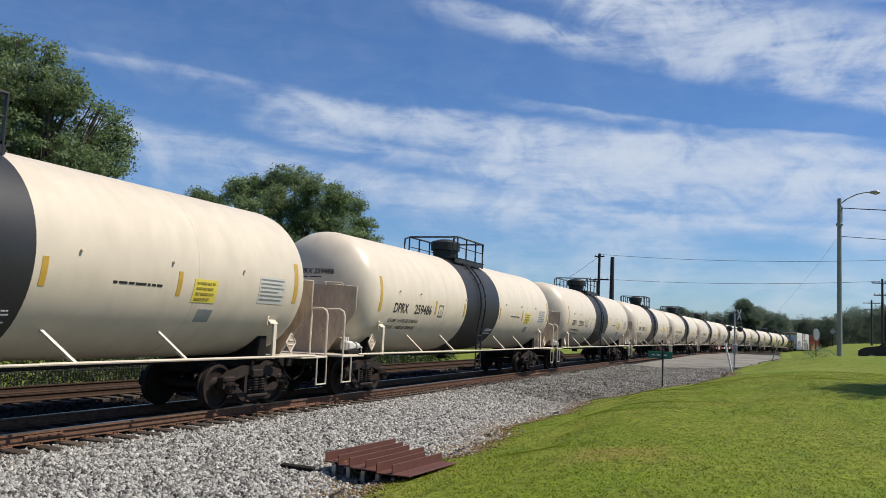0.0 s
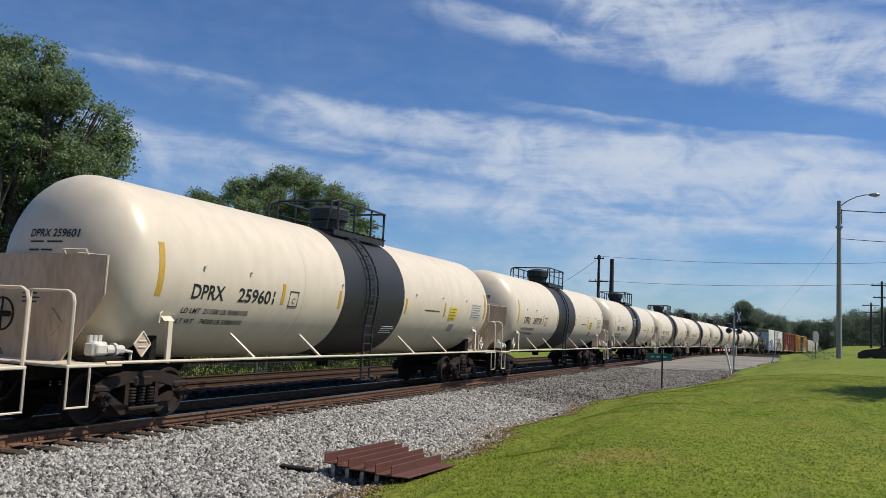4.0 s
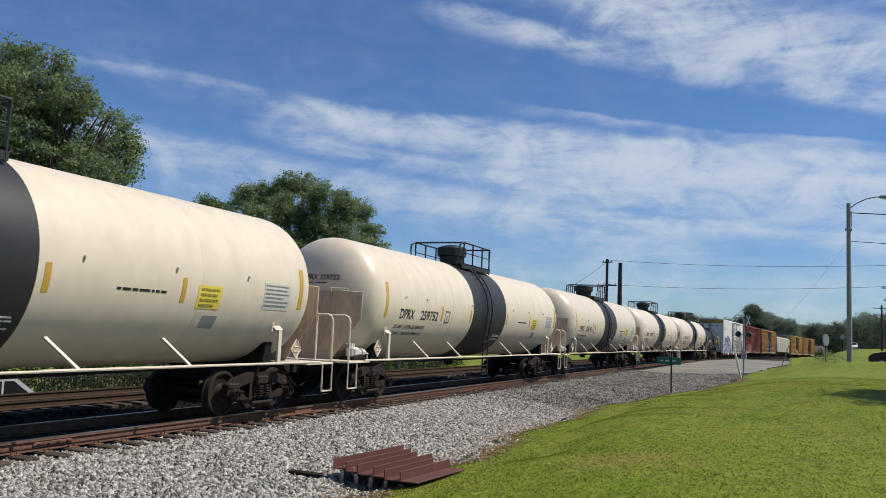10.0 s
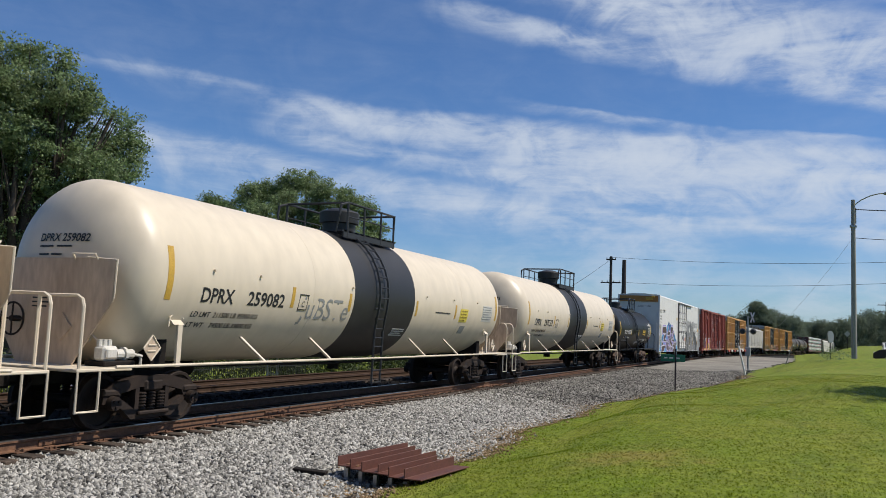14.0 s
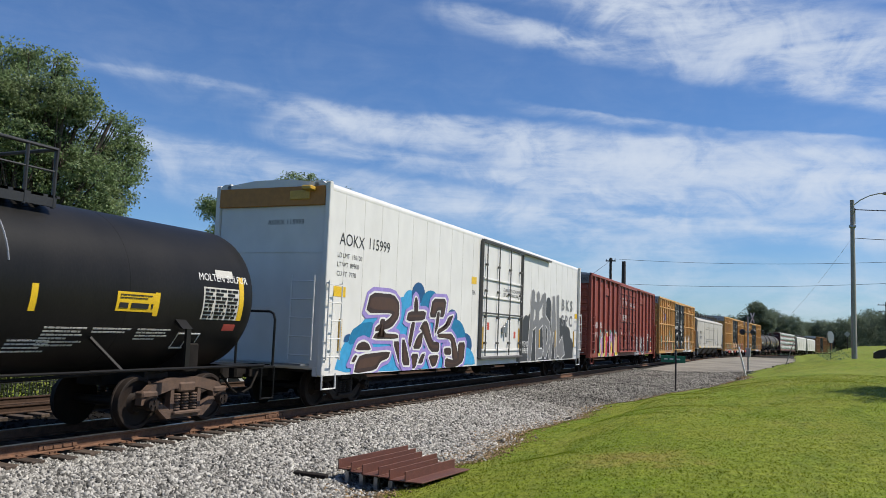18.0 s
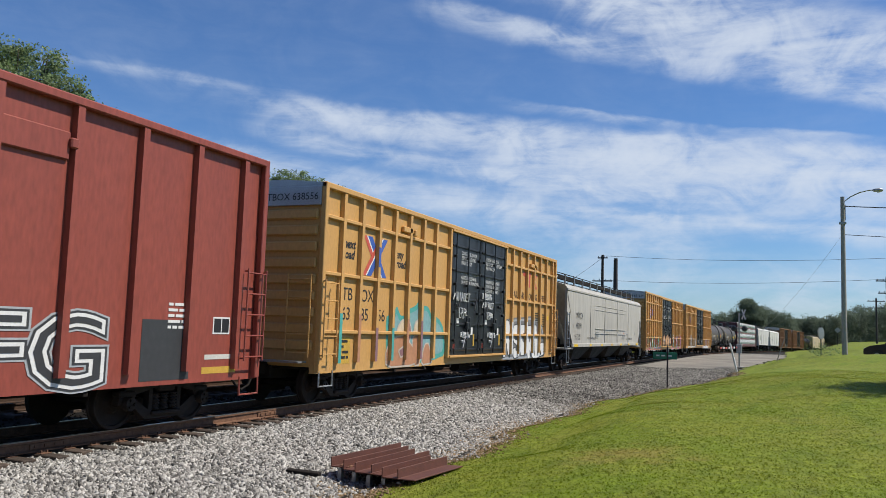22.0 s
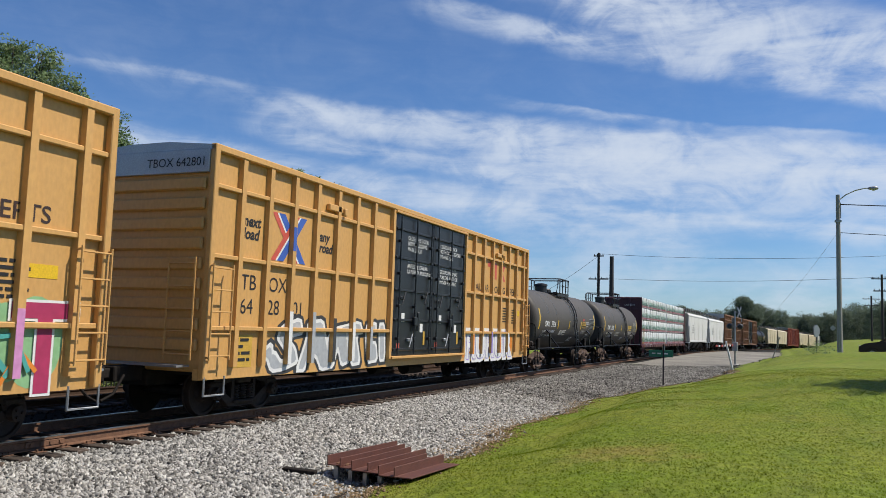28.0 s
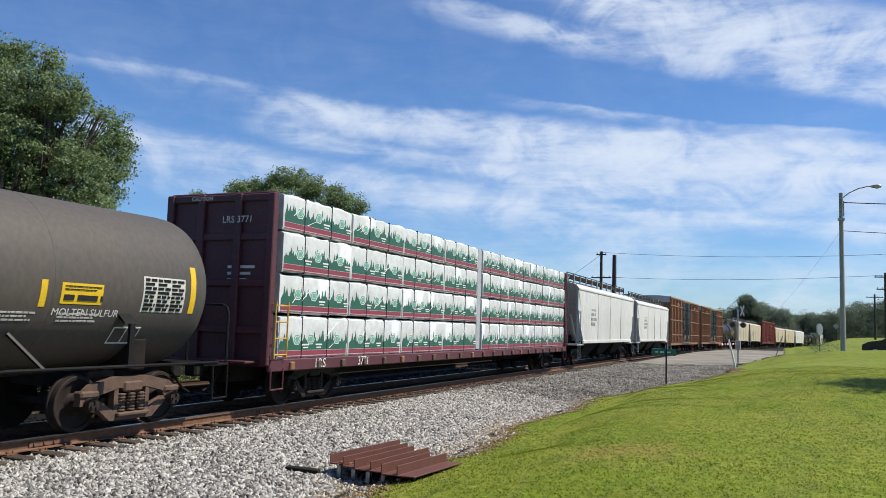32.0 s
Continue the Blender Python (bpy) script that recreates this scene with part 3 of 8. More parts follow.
def ground():
    xs = sorted(set([-3000, -1200, -500, -250, -140, -90, -60, -45, -35, -30, -25] + [-22 + 0.5 * i for i in range(24)] + [-10 + 0.33 * i for i in range(55)]
                    + [8.5, 9.5, 11, 13, 16, 20, 26, 35, 50, 80, 140, 300, 800, 3000]))
    ys = sorted(set([-3000, -800, -200, -80, -40, -20, -12, -8] + [-6 + 0.6 * i for i in range(160)] + [90 + 3 * i for i in range(60)] + [280, 320, 400, 600, 1000, 2000, 4000]))
    far = lambda x, y: height(x, y) if y < 400 else height(x, 300.0)
    me = bpy.data.meshes.new("ground")
    vs = [(x, y, far(x, min(y, 300.0)) - 0.004) for y in ys for x in xs]
    n = len(xs)
    fs, ms = [], []
    for j in range(len(ys) - 1):
        for i in range(n - 1):
            fs.append((j * n + i, j * n + i + 1, j * n + n + i + 1, j * n + n + i))
            cx, cy = (xs[i] + xs[i + 1]) / 2, (ys[j] + ys[j + 1]) / 2
            rel = cx + DC - bend(min(cy, 300.0))[0]
            stones = -7.4 < rel and cx < verge(cy) and cy < 260
            # index 2 is the band with the train's shadow in its colour
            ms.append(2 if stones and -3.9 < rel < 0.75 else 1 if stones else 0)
    me.from_pydata(vs, [], fs)
    me.materials.append(GRASS)
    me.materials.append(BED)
    me.materials.append(SHADESTONE)
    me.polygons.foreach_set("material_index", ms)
    me.shade_smooth()
    return tagged(new("ground", me), "mown green lawn beside a bed of grey crushed stone", "ground", kind="structure")


ground()


def scatter(name, count, spot, size, solid, material, label, category, seed, tilt=True):
    """Many small solids in one mesh. spot(rng) gives x, y."""
    rng = np.random.default_rng(seed)
    bv, bf = np.array(solid[0], float), np.array(solid[1])
    pts = np.array([(x, y, height(x, y)) for x, y in (spot(rng) for _ in range(count))])
    s = rng.uniform(*size, (count, 1)) * rng.uniform((.75, .75, .6), (1.3, 1.3, 1.0), (count, 3))
    v = bv[None] * s[:, None]
    for i, j in ((0, 1), (1, 2), (0, 2)) if tilt else ((0, 1),):
        a = rng.uniform(0, 6.3, (count, 1))
        p, q = v[:, :, i] * np.cos(a) - v[:, :, j] * np.sin(a), v[:, :, i] * np.sin(a) + v[:, :, j] * np.cos(a)
        v[:, :, i], v[:, :, j] = p, q
    v += pts[:, None]
    fs = (bf[None] + (np.arange(count) * len(bv))[:, None, None]).reshape(-1, 3)
    return tagged(new(name, tri_mesh(name, v.reshape(-1, 3), fs, material)), label, category, kind="stuff")


ROCK = ([(1, 0.1, 0), (-0.9, -0.2, 0.1), (0.1, 0.9, -0.1), (0, -1, 0.15), (0.15, 0.1, 0.8), (-0.1, 0, -0.8)],
        [(0, 2, 4), (2, 1, 4), (1, 3, 4), (3, 0, 4), (2, 0, 5), (1, 2, 5), (3, 1, 5), (0, 3, 5)])


def stone_spot(rng):
    while True:
        y = 5.5 + 21 * rng.random() ** 1.35
        x = -DC + rng.uniform(0.85, 6.3)
        if x < verge(y) + rng.normal(0, 0.22):
            return x, y


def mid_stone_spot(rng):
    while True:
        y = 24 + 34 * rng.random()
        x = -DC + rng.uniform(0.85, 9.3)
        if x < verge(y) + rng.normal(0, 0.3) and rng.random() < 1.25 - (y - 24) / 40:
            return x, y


def far_stone_spot(rng):
    y = 4 + 46 * rng.random() ** 1.3
    return -DC + rng.uniform(-7.2, 0.8), y


scatter("ballast_stones", 54000, stone_spot, (0.026, 0.060), ROCK, STONE, "loose grey crushed stone on the track shoulder", "gravel", 4)
scatter("ballast_stones", 38000, mid_stone_spot, (0.028, 0.066), ROCK, DIMSTONE, "loose grey crushed stone near the road crossing", "gravel", 8)
scatter("ballast_stones", 7000, far_stone_spot, (0.03, 0.06), ROCK, SHADESTONE, "crushed stone between the two tracks, darkened for the train's shadow", "gravel", 5)

TUFT = ([(-0.10, 0, 0), (0.10, 0.02, 0), (0.05, 0.3, 1), (0.25, -0.3, 0), (0.4, -0.2, 0), (0.2, -0.55, 0.9), (-0.4, 0.2, 0), (-0.28, 0.3, 0), (-0.6, 0.1, 0.8), (-0.2, -0.4, 0), (0, -0.45, 0), (-0.3, -0.6, 1.05)],
        [(0, 1, 2), (3, 4, 5), (6, 7, 8), (9, 10, 11)])


def lawn_spot(rng):
    while True:
        y = 6.5 + 26 * rng.random() ** 1.5
        x = rng.uniform(-6.0, 9.0)
        if x > verge(y) + 0.1 + abs(rng.normal(0, 0.15)) and x < 0.35 * y + 1:
            return x, y


def edge_spot(rng):
    y = 6.0 + 36 * rng.random() ** 1.7
    return verge(y) + rng.normal(0.0, 0.30), y


scatter("lawn_grass", 140000, lawn_spot, (0.014, 0.032), TUFT, BLADE, "short green mown grass", "grass", 6, False)
def soil_spot(rng):
    y = 6.0 + 40 * rng.random() ** 1.5
    return verge(y) + rng.normal(-0.10, 0.30), y


scatter("verge_soil", 30000, soil_spot, (0.014, 0.040), ROCK, DIRT, "dry tan soil where the stones meet the lawn", "soil", 9)
scatter("verge_grass", 9000, edge_spot, (0.022, 0.06), TUFT, DRY, "dry straw-coloured grass along the stones", "grass", 7, False)


def ribbon(name, a, b, y0, y1, lift, material, step=2.0):
    """A strip that follows the line between two side distances."""
    vs, fs = [], []
    n = int((y1 - y0) / step)
    for i in range(n + 1):
        s = y0 + (y1 - y0) * i / n
        for x in (a, b):
            p = line(s, x)
            vs.append((p[0], p[1], height(p[0], p[1]) + lift))
        for x in (a, b):
            p = line(s, x)
            vs.append((p[0], p[1], height(p[0], p[1]) + lift - 0.25))
    for i in range(n):
        k = 4 * i
        fs += [(k, k + 1, k + 5, k + 4), (k + 1, k + 3, k + 7, k + 5), (k + 2, k, k + 4, k + 6)]
    me = bpy.data.meshes.new(name)
    me.from_pydata(vs, [], fs)
    me.materials.append(material)
    return new(name, me)


tagged(ribbon("road", -14.6, -8.5, -30, 200, 0.05, ASPHALT), "worn grey asphalt road beside the railway", "road", kind="structure")
tagged(ribbon("kerb", -8.5, -8.2, -30, 120, 0.14, CONCRETE), "pale concrete kerb along the road", "kerb", kind="structure")


def crossing():
    """The road that crosses the line, in three pieces."""
    vs, fs = [], []
    nx, ny = 40, 40
    for j in range(ny + 1):
        for i in range(nx + 1):
            u, v = i / nx, j / ny
            y = 55.5 + 3.0 * ramp(0.2, 0.9, u) + 0.4 * math.sin(u * 17) + v * (80 - 4.0 * u)
            x = -9.6 + (9.6 + verge(y)) * u
            vs.append((x, y, max(height(x, y), -0.23 + bend(y)[1]) + 0.03 + 0.05 * math.sin(3.0 * v)))
    for j in range(ny):
        for i in range(nx):
            k = j * (nx + 1) + i
            fs.append((k, k + 1, k + nx + 2, k + nx + 1))
    me = bpy.data.meshes.new("crossing_road")
    me.from_pydata(vs, [], fs)
    me.materials.append(DUSTROAD)
    tagged(new("crossing_road", me), "dusty pale gravel and asphalt road over the crossing", "road", kind="structure")


crossing()


# ---- tracks ----
def rail_mesh(name, off, s0, s1, step, head):
    prof = ([(-0.036, 0.0), (0.036, 0.0), (0.036, -0.012), (-0.036, -0.012)] if head else
            [(-0.037, -0.010), (0.037, -0.010), (0.037, -0.040), (0.010, -0.052), (0.009, -0.145), (0.075, -0.160), (0.075, -0.176), (-0.075, -0.176), (-0.075, -0.160), (-0.009, -0.145), (-0.010, -0.052), (-0.037, -0.040)])
    n = int((s1 - s0) / step)
    vs, fs, k = [], [], len(prof)
    for i in range(n + 1):
        s = s0 + (s1 - s0) * i / n
        for a, b in prof:
            vs.append(line(s, off + a, b))
    for i in range(n):
        for j in range(k):
            fs.append((i * k + j, i * k + (j + 1) % k, i * k + k + (j + 1) % k, i * k + k + j))
    me = bpy.data.meshes.new(name)
    me.from_pydata(vs, [], fs)
    me.materials.append(RAILTOP if head else RAIL if off > -2 else DARKRAIL)
    return me


def track(off, name, label, s1, ties, bright):
    t = thing(name, label, "railway track", kind="structure")
    for side in (0.755, -0.755):
        r = part("rail", rail_mesh("rail", off + side, -20, s1, 2.0, False), None, t)
        part("rail_head", rail_mesh("rail_head", off + side, -20, s1, 2.0, True), None, r, "shiny worn running surface") if bright else None
    rng = random.Random(3)
    tie = Shape().box(-1.30, 1.30, -0.115, 0.115, -0.17, 0, 0.012).mesh("sleeper", TIE)
    plate = Shape().box(-0.19, 0.19, -0.09, 0.09, 0, 0.014, 0.004)
    for sx in (-0.13, 0.13):
        for sy in (-0.05, 0.05):
            plate.box(sx - 0.012, sx + 0.012, sy - 0.012, sy + 0.012, 0.01, 0.05)
    plate = plate.mesh("tie_plate", RAIL)
    for i in range(ties):
        s = 2.5 + i * 0.51 + rng.uniform(-0.03, 0.03)
        p = line(s, off + rng.uniform(-0.07, 0.07), -0.192)
        ob = part("sleeper", tie, None, t, at=pose(*p, 0, 0, rng.uniform(-1.2, 1.2)))
        if i < 60 and bright:
            part("tie_plate", plate, None, ob, at=pose(0.755, 0, 0.001))
    return t


near_track = track(0.0, "near_track", "railway track with rusty rails on dark timber sleepers", 250, 105, True)
far_track = track(-4.75, "far_track", "second rusty railway track behind the train", 200, 70, False)
joint = Shape()
for y0 in (9.35, 15.1):
    x, y, z = line(y0, 0.755)
    for q in range(4):
        joint.box(x + 0.022, x + 0.05, y - 0.27 + 0.18 * q - 0.018, y - 0.27 + 0.18 * q + 0.018, z - 0.115, z - 0.075)
    joint.box(x + 0.009, x + 0.034, y - 0.36, y + 0.36, z - 0.14, z - 0.055, 0.006)
part("joint_bar", joint, RAIL, near_track, "bolted joint plates on the rail")

# ---- running gear, shared by all cars ----
def gear():
    g = {}
    s = Shape()
    s.slab([(-1.10, .60), (-.88, .77), (-.36, .88), (.36, .88), (.88, .77), (1.10, .60), (1.12, .44), (.78, .46), (.72, .60), (.32, .69), (-.32, .69), (-.72, .60), (-.78, .46), (-1.12, .44)], 0.93, 1.07)
    s.slab([(-.90, .50), (-.70, .50), (-.36, .29), (.36, .29), (.70, .50), (.90, .50), (.48, .16), (-.48, .16)], 0.93, 1.07)
    for y in (-.40, .31):
        s.slab([(y, .22), (y + .09, .22), (y + .09, .74), (y, .74)], 0.93, 1.06)
    s.box(0.88, 1.14, -.36, .36, .22, .29, 0.02)
    for y in (-.93, .93):
        s.box(0.90, 1.10, y - .19, y + .19, .56, .68, 0.03)
    g["side_frame"] = s
    prof = []
    for i in range(6):
        z = .30 + i * .052
        prof += [(z, .062), (z + .012, .086), (z + .030, .086), (z + .042, .062)]
    g["spring"] = Shape().lathe(prof, 10, "z")
    s = Shape().box(-1.10, 1.10, -.22, .22, .62, .80, 0.03).box(-.35, .35, -.30, .30, .80, .95, 0.03)
    g["bolster"] = s
    s = Shape()
    for y in (-.36, .36):
        s.box(-.80, .80, y - .05, y + .05, .42, .52, 0.01)
    g["brake_beam"] = s
    w = Shape()
    for k in (1, -1):
        prof = [(.655, .10), (.665, .488), (.690, .482), (.697, .462), (.800, .450), (.808, .440), (.806, .392), (.766, .378), (.742, .30), (.736, .20), (.785, .155), (.815, .150), (.815, .09)]
        w.lathe([(k * a, r) for a, r in prof], 28, "x")
        w.tube((k * .80, 0, 0), (k * 1.10, 0, 0), .078, 12)
        w.tube((k * 1.08, 0, 0), (k * 1.185, 0, 0), .125, 14, .115)
        for i in range(3):
            a = 2.094 * i
            w.tube((k * 1.18, .06 * math.cos(a), .06 * math.sin(a)), (k * 1.215, .06 * math.cos(a), .06 * math.sin(a)), .026, 6)
    w.tube((-.66, 0, 0), (.66, 0, 0), .08, 10)
    g["wheelset"] = w
    return g


GEAR = gear()
GEARMESH = {}


def gear_mesh(kind, material):
    key = (kind, material.name)
    if key not in GEARMESH:
        GEARMESH[key] = GEAR[kind].mesh(kind, material, 35)
    return GEARMESH[key]


FLIP = pose(0, 0, 0, 0, 0, 180)
ROLLING = []   # wheelsets and the cars they carry
CARS = []      # car, place on the train, half the distance of its truck centres


def trucks(car, half, steel=IRON, wheel=IRON):
    for y in (-half, half):
        m = pose(0, y, 0)
        for flip in (False, True):
            k = m @ FLIP if flip else m
            part("side_frame", gear_mesh("side_frame", steel), None, car, at=k)
            for q in (-.22, 0.0, .22):
                part("spring", gear_mesh("spring", steel), None, car, at=k @ pose(1.02, q, 0))
        part("bolster", gear_mesh("bolster", steel), None, car, at=m)
        part("brake_beam", gear_mesh("brake_beam", steel), None, car, at=m)
        for d in (-.93, .93):
            ws = part("wheelset", gear_mesh("wheelset", wheel), None, car, at=pose(0, y + d, .457))
            ROLLING.append((ws, car, y + d))


def coupler(car, end, material=UNDER):
    """Draft gear at both ends; end: half the length over the couplers."""
    for k in (-1, 1):
        s = Shape()
        s.box(-.20, .20, min(k * (end - 1.3), k * (end - .45)), max(k * (end - 1.3), k * (end - .45)), .72, 1.0, .02)
        s.box(-.11, .11, min(k * (end - .5), k * (end - .12)), max(k * (end - .5), k * (end - .12)), .78, .96, .02)
        s.box(-.16, .16, min(k * (end - .30), k * (end - .01)), max(k * (end - .30), k * (end - .01)), .70, 1.02, .04)
        part("coupler", s, material, car)
        h = Shape().pipe([(.34, k * (end - .55), .85), (.40, k * (end - .25), .52), (.36, k * (end - .02), .42)], .025, 6)
        part("air_hose", h, UNDER, car)


def register(car, u, half):
    CARS.append((car, u, half))
    return car


def stirrup(car, x, y0, y1, z0, z1, material, name="step"):
    s = Shape().pipe([(x, y0, z1), (x, y0, z0), (x, y1, z0), (x, y1, z1)], .018, 6)
    return part(name, s, material, car)


# ---- tank cars ----
def head_profile(hb, R, depth, n=11, flat=2.2):
    out = []
    for i in range(n + 1):
        a = math.pi / 2 * (1 - i / n)
        out.append((-hb - depth * math.sin(a) ** (2 / flat), max(0.02, R * math.cos(a) ** (2 / flat) if i else 0)))
    out.append((-hb + 0.02, R))
    return out + [(-s, r) for s, r in reversed(out)]


def tank_car(u, number, R, zc, hb, depth, end, tc, paint, trim, ink, strip, lined, label, group, steel, lines, lad=.5, marks=(-4.3, -3.25), spots=(-1.98, .67, 3.18), shift=0.0, rail=-1.2):
    car = thing("tank_car", label, "tank car", group)
    part("tank", Shape().lathe(head_profile(hb, R, depth, flat=2.2 if lined else 3.8), 64, "y", (0, 0, zc)), paint, car, smooth=25)
    # welded seams
    for y in ((-3.6, 5.0) if lined else (-2.6, 2.6)):
        part("seam", Shape().lathe([(y - .022, R - .01), (y - .012, R + .0025), (y + .012, R + .0025), (y + .022, R - .01)], 64, "y", (0, 0, zc)), paint, car, smooth=40)
    if lined:
        part("lining_band", Shape().lathe([(shift - 1.84, R - .02), (shift - 1.84, R + .006), (shift + 1.50, R + .006), (shift + 1.50, R - .02)], 64, "y", (0, 0, zc)), TAR, car, "black painted band round the tank", smooth=25)
    black = TAR
    if lined:
        lad = -.5
    top = zc + R
    if not lined:
        rail = max(rail, -.35)
        # pale scuffed rings over the shoulders
        for y in (-4.05, -2.6, .35):
            part("weld_ring", Shape().pipe([((R + .002) * math.cos(radians(a)), y, zc + (R + .002) * math.sin(radians(a))) for a in range(12, 86, 6)], .014, 5), GALV, car)
    # manway with its platform
    dy = -0.08
    if lined:
        dome = Shape().lathe([(top - .25, .42), (top + .30, .45), (top + .32, .53), (top + .60, .54), (top + .64, .50), (top + .72, .24)], 22, "z", (0, dy, 0))
    else:
        dome = Shape().lathe([(top - .2, .30), (top + .30, .30), (top + .32, .34), (top + .40, .33), (top + .46, .1)], 18, "z", (0, dy - .5, 0))
        part("valve_housing", Shape().lathe([(top - .2, .26), (top + .16, .26), (top + .22, .2)], 14, "z", (0, dy + .45, 0)), black, car, smooth=40)
    part("manway", dome, black, car, smooth=40)
    for y in np.arange(-1.35 if lined else -.75, 1.36, .30):
        part("platform_slat", Shape().box(-.95, .95, y - .11, y + .11, top - .06, top - .02), black, car)
    for x in (-.95, .9):
        part("platform_beam", Shape().box(x, x + .05, -1.4 if lined else -.8, 1.4, top - .20, top - .02), black, car)
    for x in (.93, -.93):
        for y in (rail, rail + (1.35 - rail) / 3, rail + (1.35 - rail) * .7, 1.35):
            part("rail_post", Shape().tube((x, y, top - .22), (x, y, top + .70), .030, 6), black, car)
    hr = Shape()
    for x in (.93, -.93):
        hr.pipe([(x, rail - .40, top + .35), (x, rail - .35, top + .60), (x, rail, top + .70), (x, 1.35, top + .70), (x, 1.35, top + .30)], .030, 6)
        hr.pipe([(x, rail, top + .35), (x, 1.35, top + .35)], .018, 6)
        hr.tube((x, rail - .40, top + .35), (x * .9, rail - .40, top - .1), .022, 6)
    for y in (1.35, rail):
        hr.pipe([(-.93, y, top + .70), (.93, y, top + .70)], .030, 6)
    part("safety_railing", hr, black, car)
    # ladder that follows the shell down to the step
    for sgn in (1, -1):
        la = Shape()
        for y in (lad - .22, lad + .22):
            pts = []
            for i in range(9):
                a = radians(78 - i * 88 / 8)
                pts.append((sgn * (R + .10) * math.cos(a), y, zc + (R + .10) * math.sin(a)))
            pts += [(sgn * 1.60, y, zc - .9), (sgn * 1.58, y, .45)]
            la.pipe(pts, .030, 5)
        for i in range(13):
            a = radians(70 - i * 9.0)
            z = zc + (R + .10) * math.sin(a)
            x = (R + .10) * math.cos(a) if a > -.15 else 1.60
            la.tube((sgn * x, lad - .22, z), (sgn * x, lad + .22, z), .020, 5)
        for i in range(4):
            la.tube((sgn * 1.59, lad - .22, .48 + i * .30), (sgn * 1.59, lad + .22, .48 + i * .30), .018, 5)
        part("ladder", la, black if sgn > 0 or not lined else trim, car)
    # side rail, braces, gussets
    side = 1.60 if lined else 1.53
    yy = hb + (.85 if lined else .55)
    for sgn in (1, -1):
        part("side_rail", Shape().tube((sgn * side, -yy, 1.09), (sgn * side, -1.75, 1.09), .026, 8).tube((sgn * side, 1.75, 1.09), (sgn * side, yy, 1.09), .026, 8).tube((sgn * side, -1.75, 1.085), (sgn * side, 1.75, 1.085), .022, 8), trim, car)
        for y in ((-5.25, -2.75, 2.4, 4.85) if lined else (-2.6, 2.4)):
            part("brace", Shape().tube((sgn * 1.18, y - .36, 1.60), (sgn * side, y, 1.09), .032, 4), trim, car)
        for k in (1, -1):
            yb = k * (7.65 if lined else tc - .55)
            s = Shape().slab([(yb - .05, 1.05), (yb + .06, 1.05), (yb + .06, 1.78), (yb - .05, 1.78)], min(sgn * 1.46, sgn * 1.51), max(sgn * 1.46, sgn * 1.51))
            s.slab([(1.51, 1.78), (1.46, 1.78), (1.30, 1.90), (1.33, 1.94)] if sgn > 0 else [(-1.51, 1.78), (-1.46, 1.78), (-1.30, 1.90), (-1.33, 1.94)], yb - .16, yb + .10, "y")
            part("bolster_gusset", s, trim, car)
            if lined:
                part("grab_loop", Shape().pipe([(sgn * 1.47, yb - .25, 1.74), (sgn * 1.46, yb - .22, 1.90), (sgn * 1.44, yb - .10, 1.99), (sgn * 1.42, yb + .06, 1.99), (sgn * 1.44, yb + .13, 1.88)], .013, 5), trim, car)
    for k in (1, -1):
        part("saddle", Shape().box(-1.15, 1.15, k * tc - .18, k * tc + .18, .98, zc - R * .62, .03), UNDER, car)
    for k in (1, -1):
        part("stub_sill", Shape().box(-.30, .30, min(k * (tc - 1.3), k * (end - .5)), max(k * (tc - 1.3), k * (end - .5)), .74, 1.06, .02), UNDER, car)
    # end platforms and shields
    for k in (1, -1):
        ye = k * (hb + depth + .06)
        if lined:
            zt, w = zc + .12, 1.42
            pts = [(-.62, 1.04), (.62, 1.04), (w, zc - .55), (w + .02, zt), (.8, zt + .03), (-.8, zt + .03), (-w - .02, zt), (-w, zc - .55)]
            part("head_shield", Shape().slab(pts, min(ye, ye + k * .03), max(ye, ye + k * .03), "y"), OLD_SHADED_CREAM, car, "stained, shade-darkened protective plate over the tank's head")
            yf = ye + k * .034
            sign = Shape().slab([(.38, 1.45), (.60, 1.68), (.38, 1.91), (.16, 1.68)], min(yf, yf + k * .02), max(yf, yf + k * .02), "y")
            part("placard_holder", sign, OLD_SHADED_CREAM, car, "diamond placard holder")
            sp = Shape()
            for q in range(4):
                sp.box(-.35, .05 - .06 * (q % 2), min(yf, yf + k * .004), max(yf, yf + k * .004), 2.20 - .07 * q, 2.225 - .07 * q)
            part("small_print", sp, INK, car)
            part("shield_rim", Shape().pipe([(w + .02, ye + k * .01, zc - .50), (w + .03, ye + k * .01, zt), (.8, ye + k * .01, zt + .04)], .014, 5), trim, car)
            part("shield_grab", Shape().pipe([(.55, ye + k * .02, zt), (.55, ye + k * .09, zt + .09), (1.05, ye + k * .09, zt + .09), (1.05, ye + k * .02, zt)], .014, 5), trim, car)
            part("placard_holder", Shape().slab([(k * 8.28 - .19, 1.38), (k * 8.28, 1.17), (k * 8.28 + .19, 1.38), (k * 8.28, 1.59)], 1.48, 1.495), OLD_SHADED_CREAM, car, "diamond placard holder")
            edge = Shape()
            for (a, b), (c, d) in (((-.19, 0), (0, -.21)), ((0, -.21), (.19, 0)), ((.19, 0), (0, .21)), ((0, .21), (-.19, 0)), ((-.09, .05), (.09, .05)), ((-.09, -.05), (.09, -.05))):
                edge.tube((1.50, k * 8.28 + a, 1.38 + b), (1.50, k * 8.28 + c, 1.38 + d), .014, 5)
            part("placard_frame", edge, trim, car)
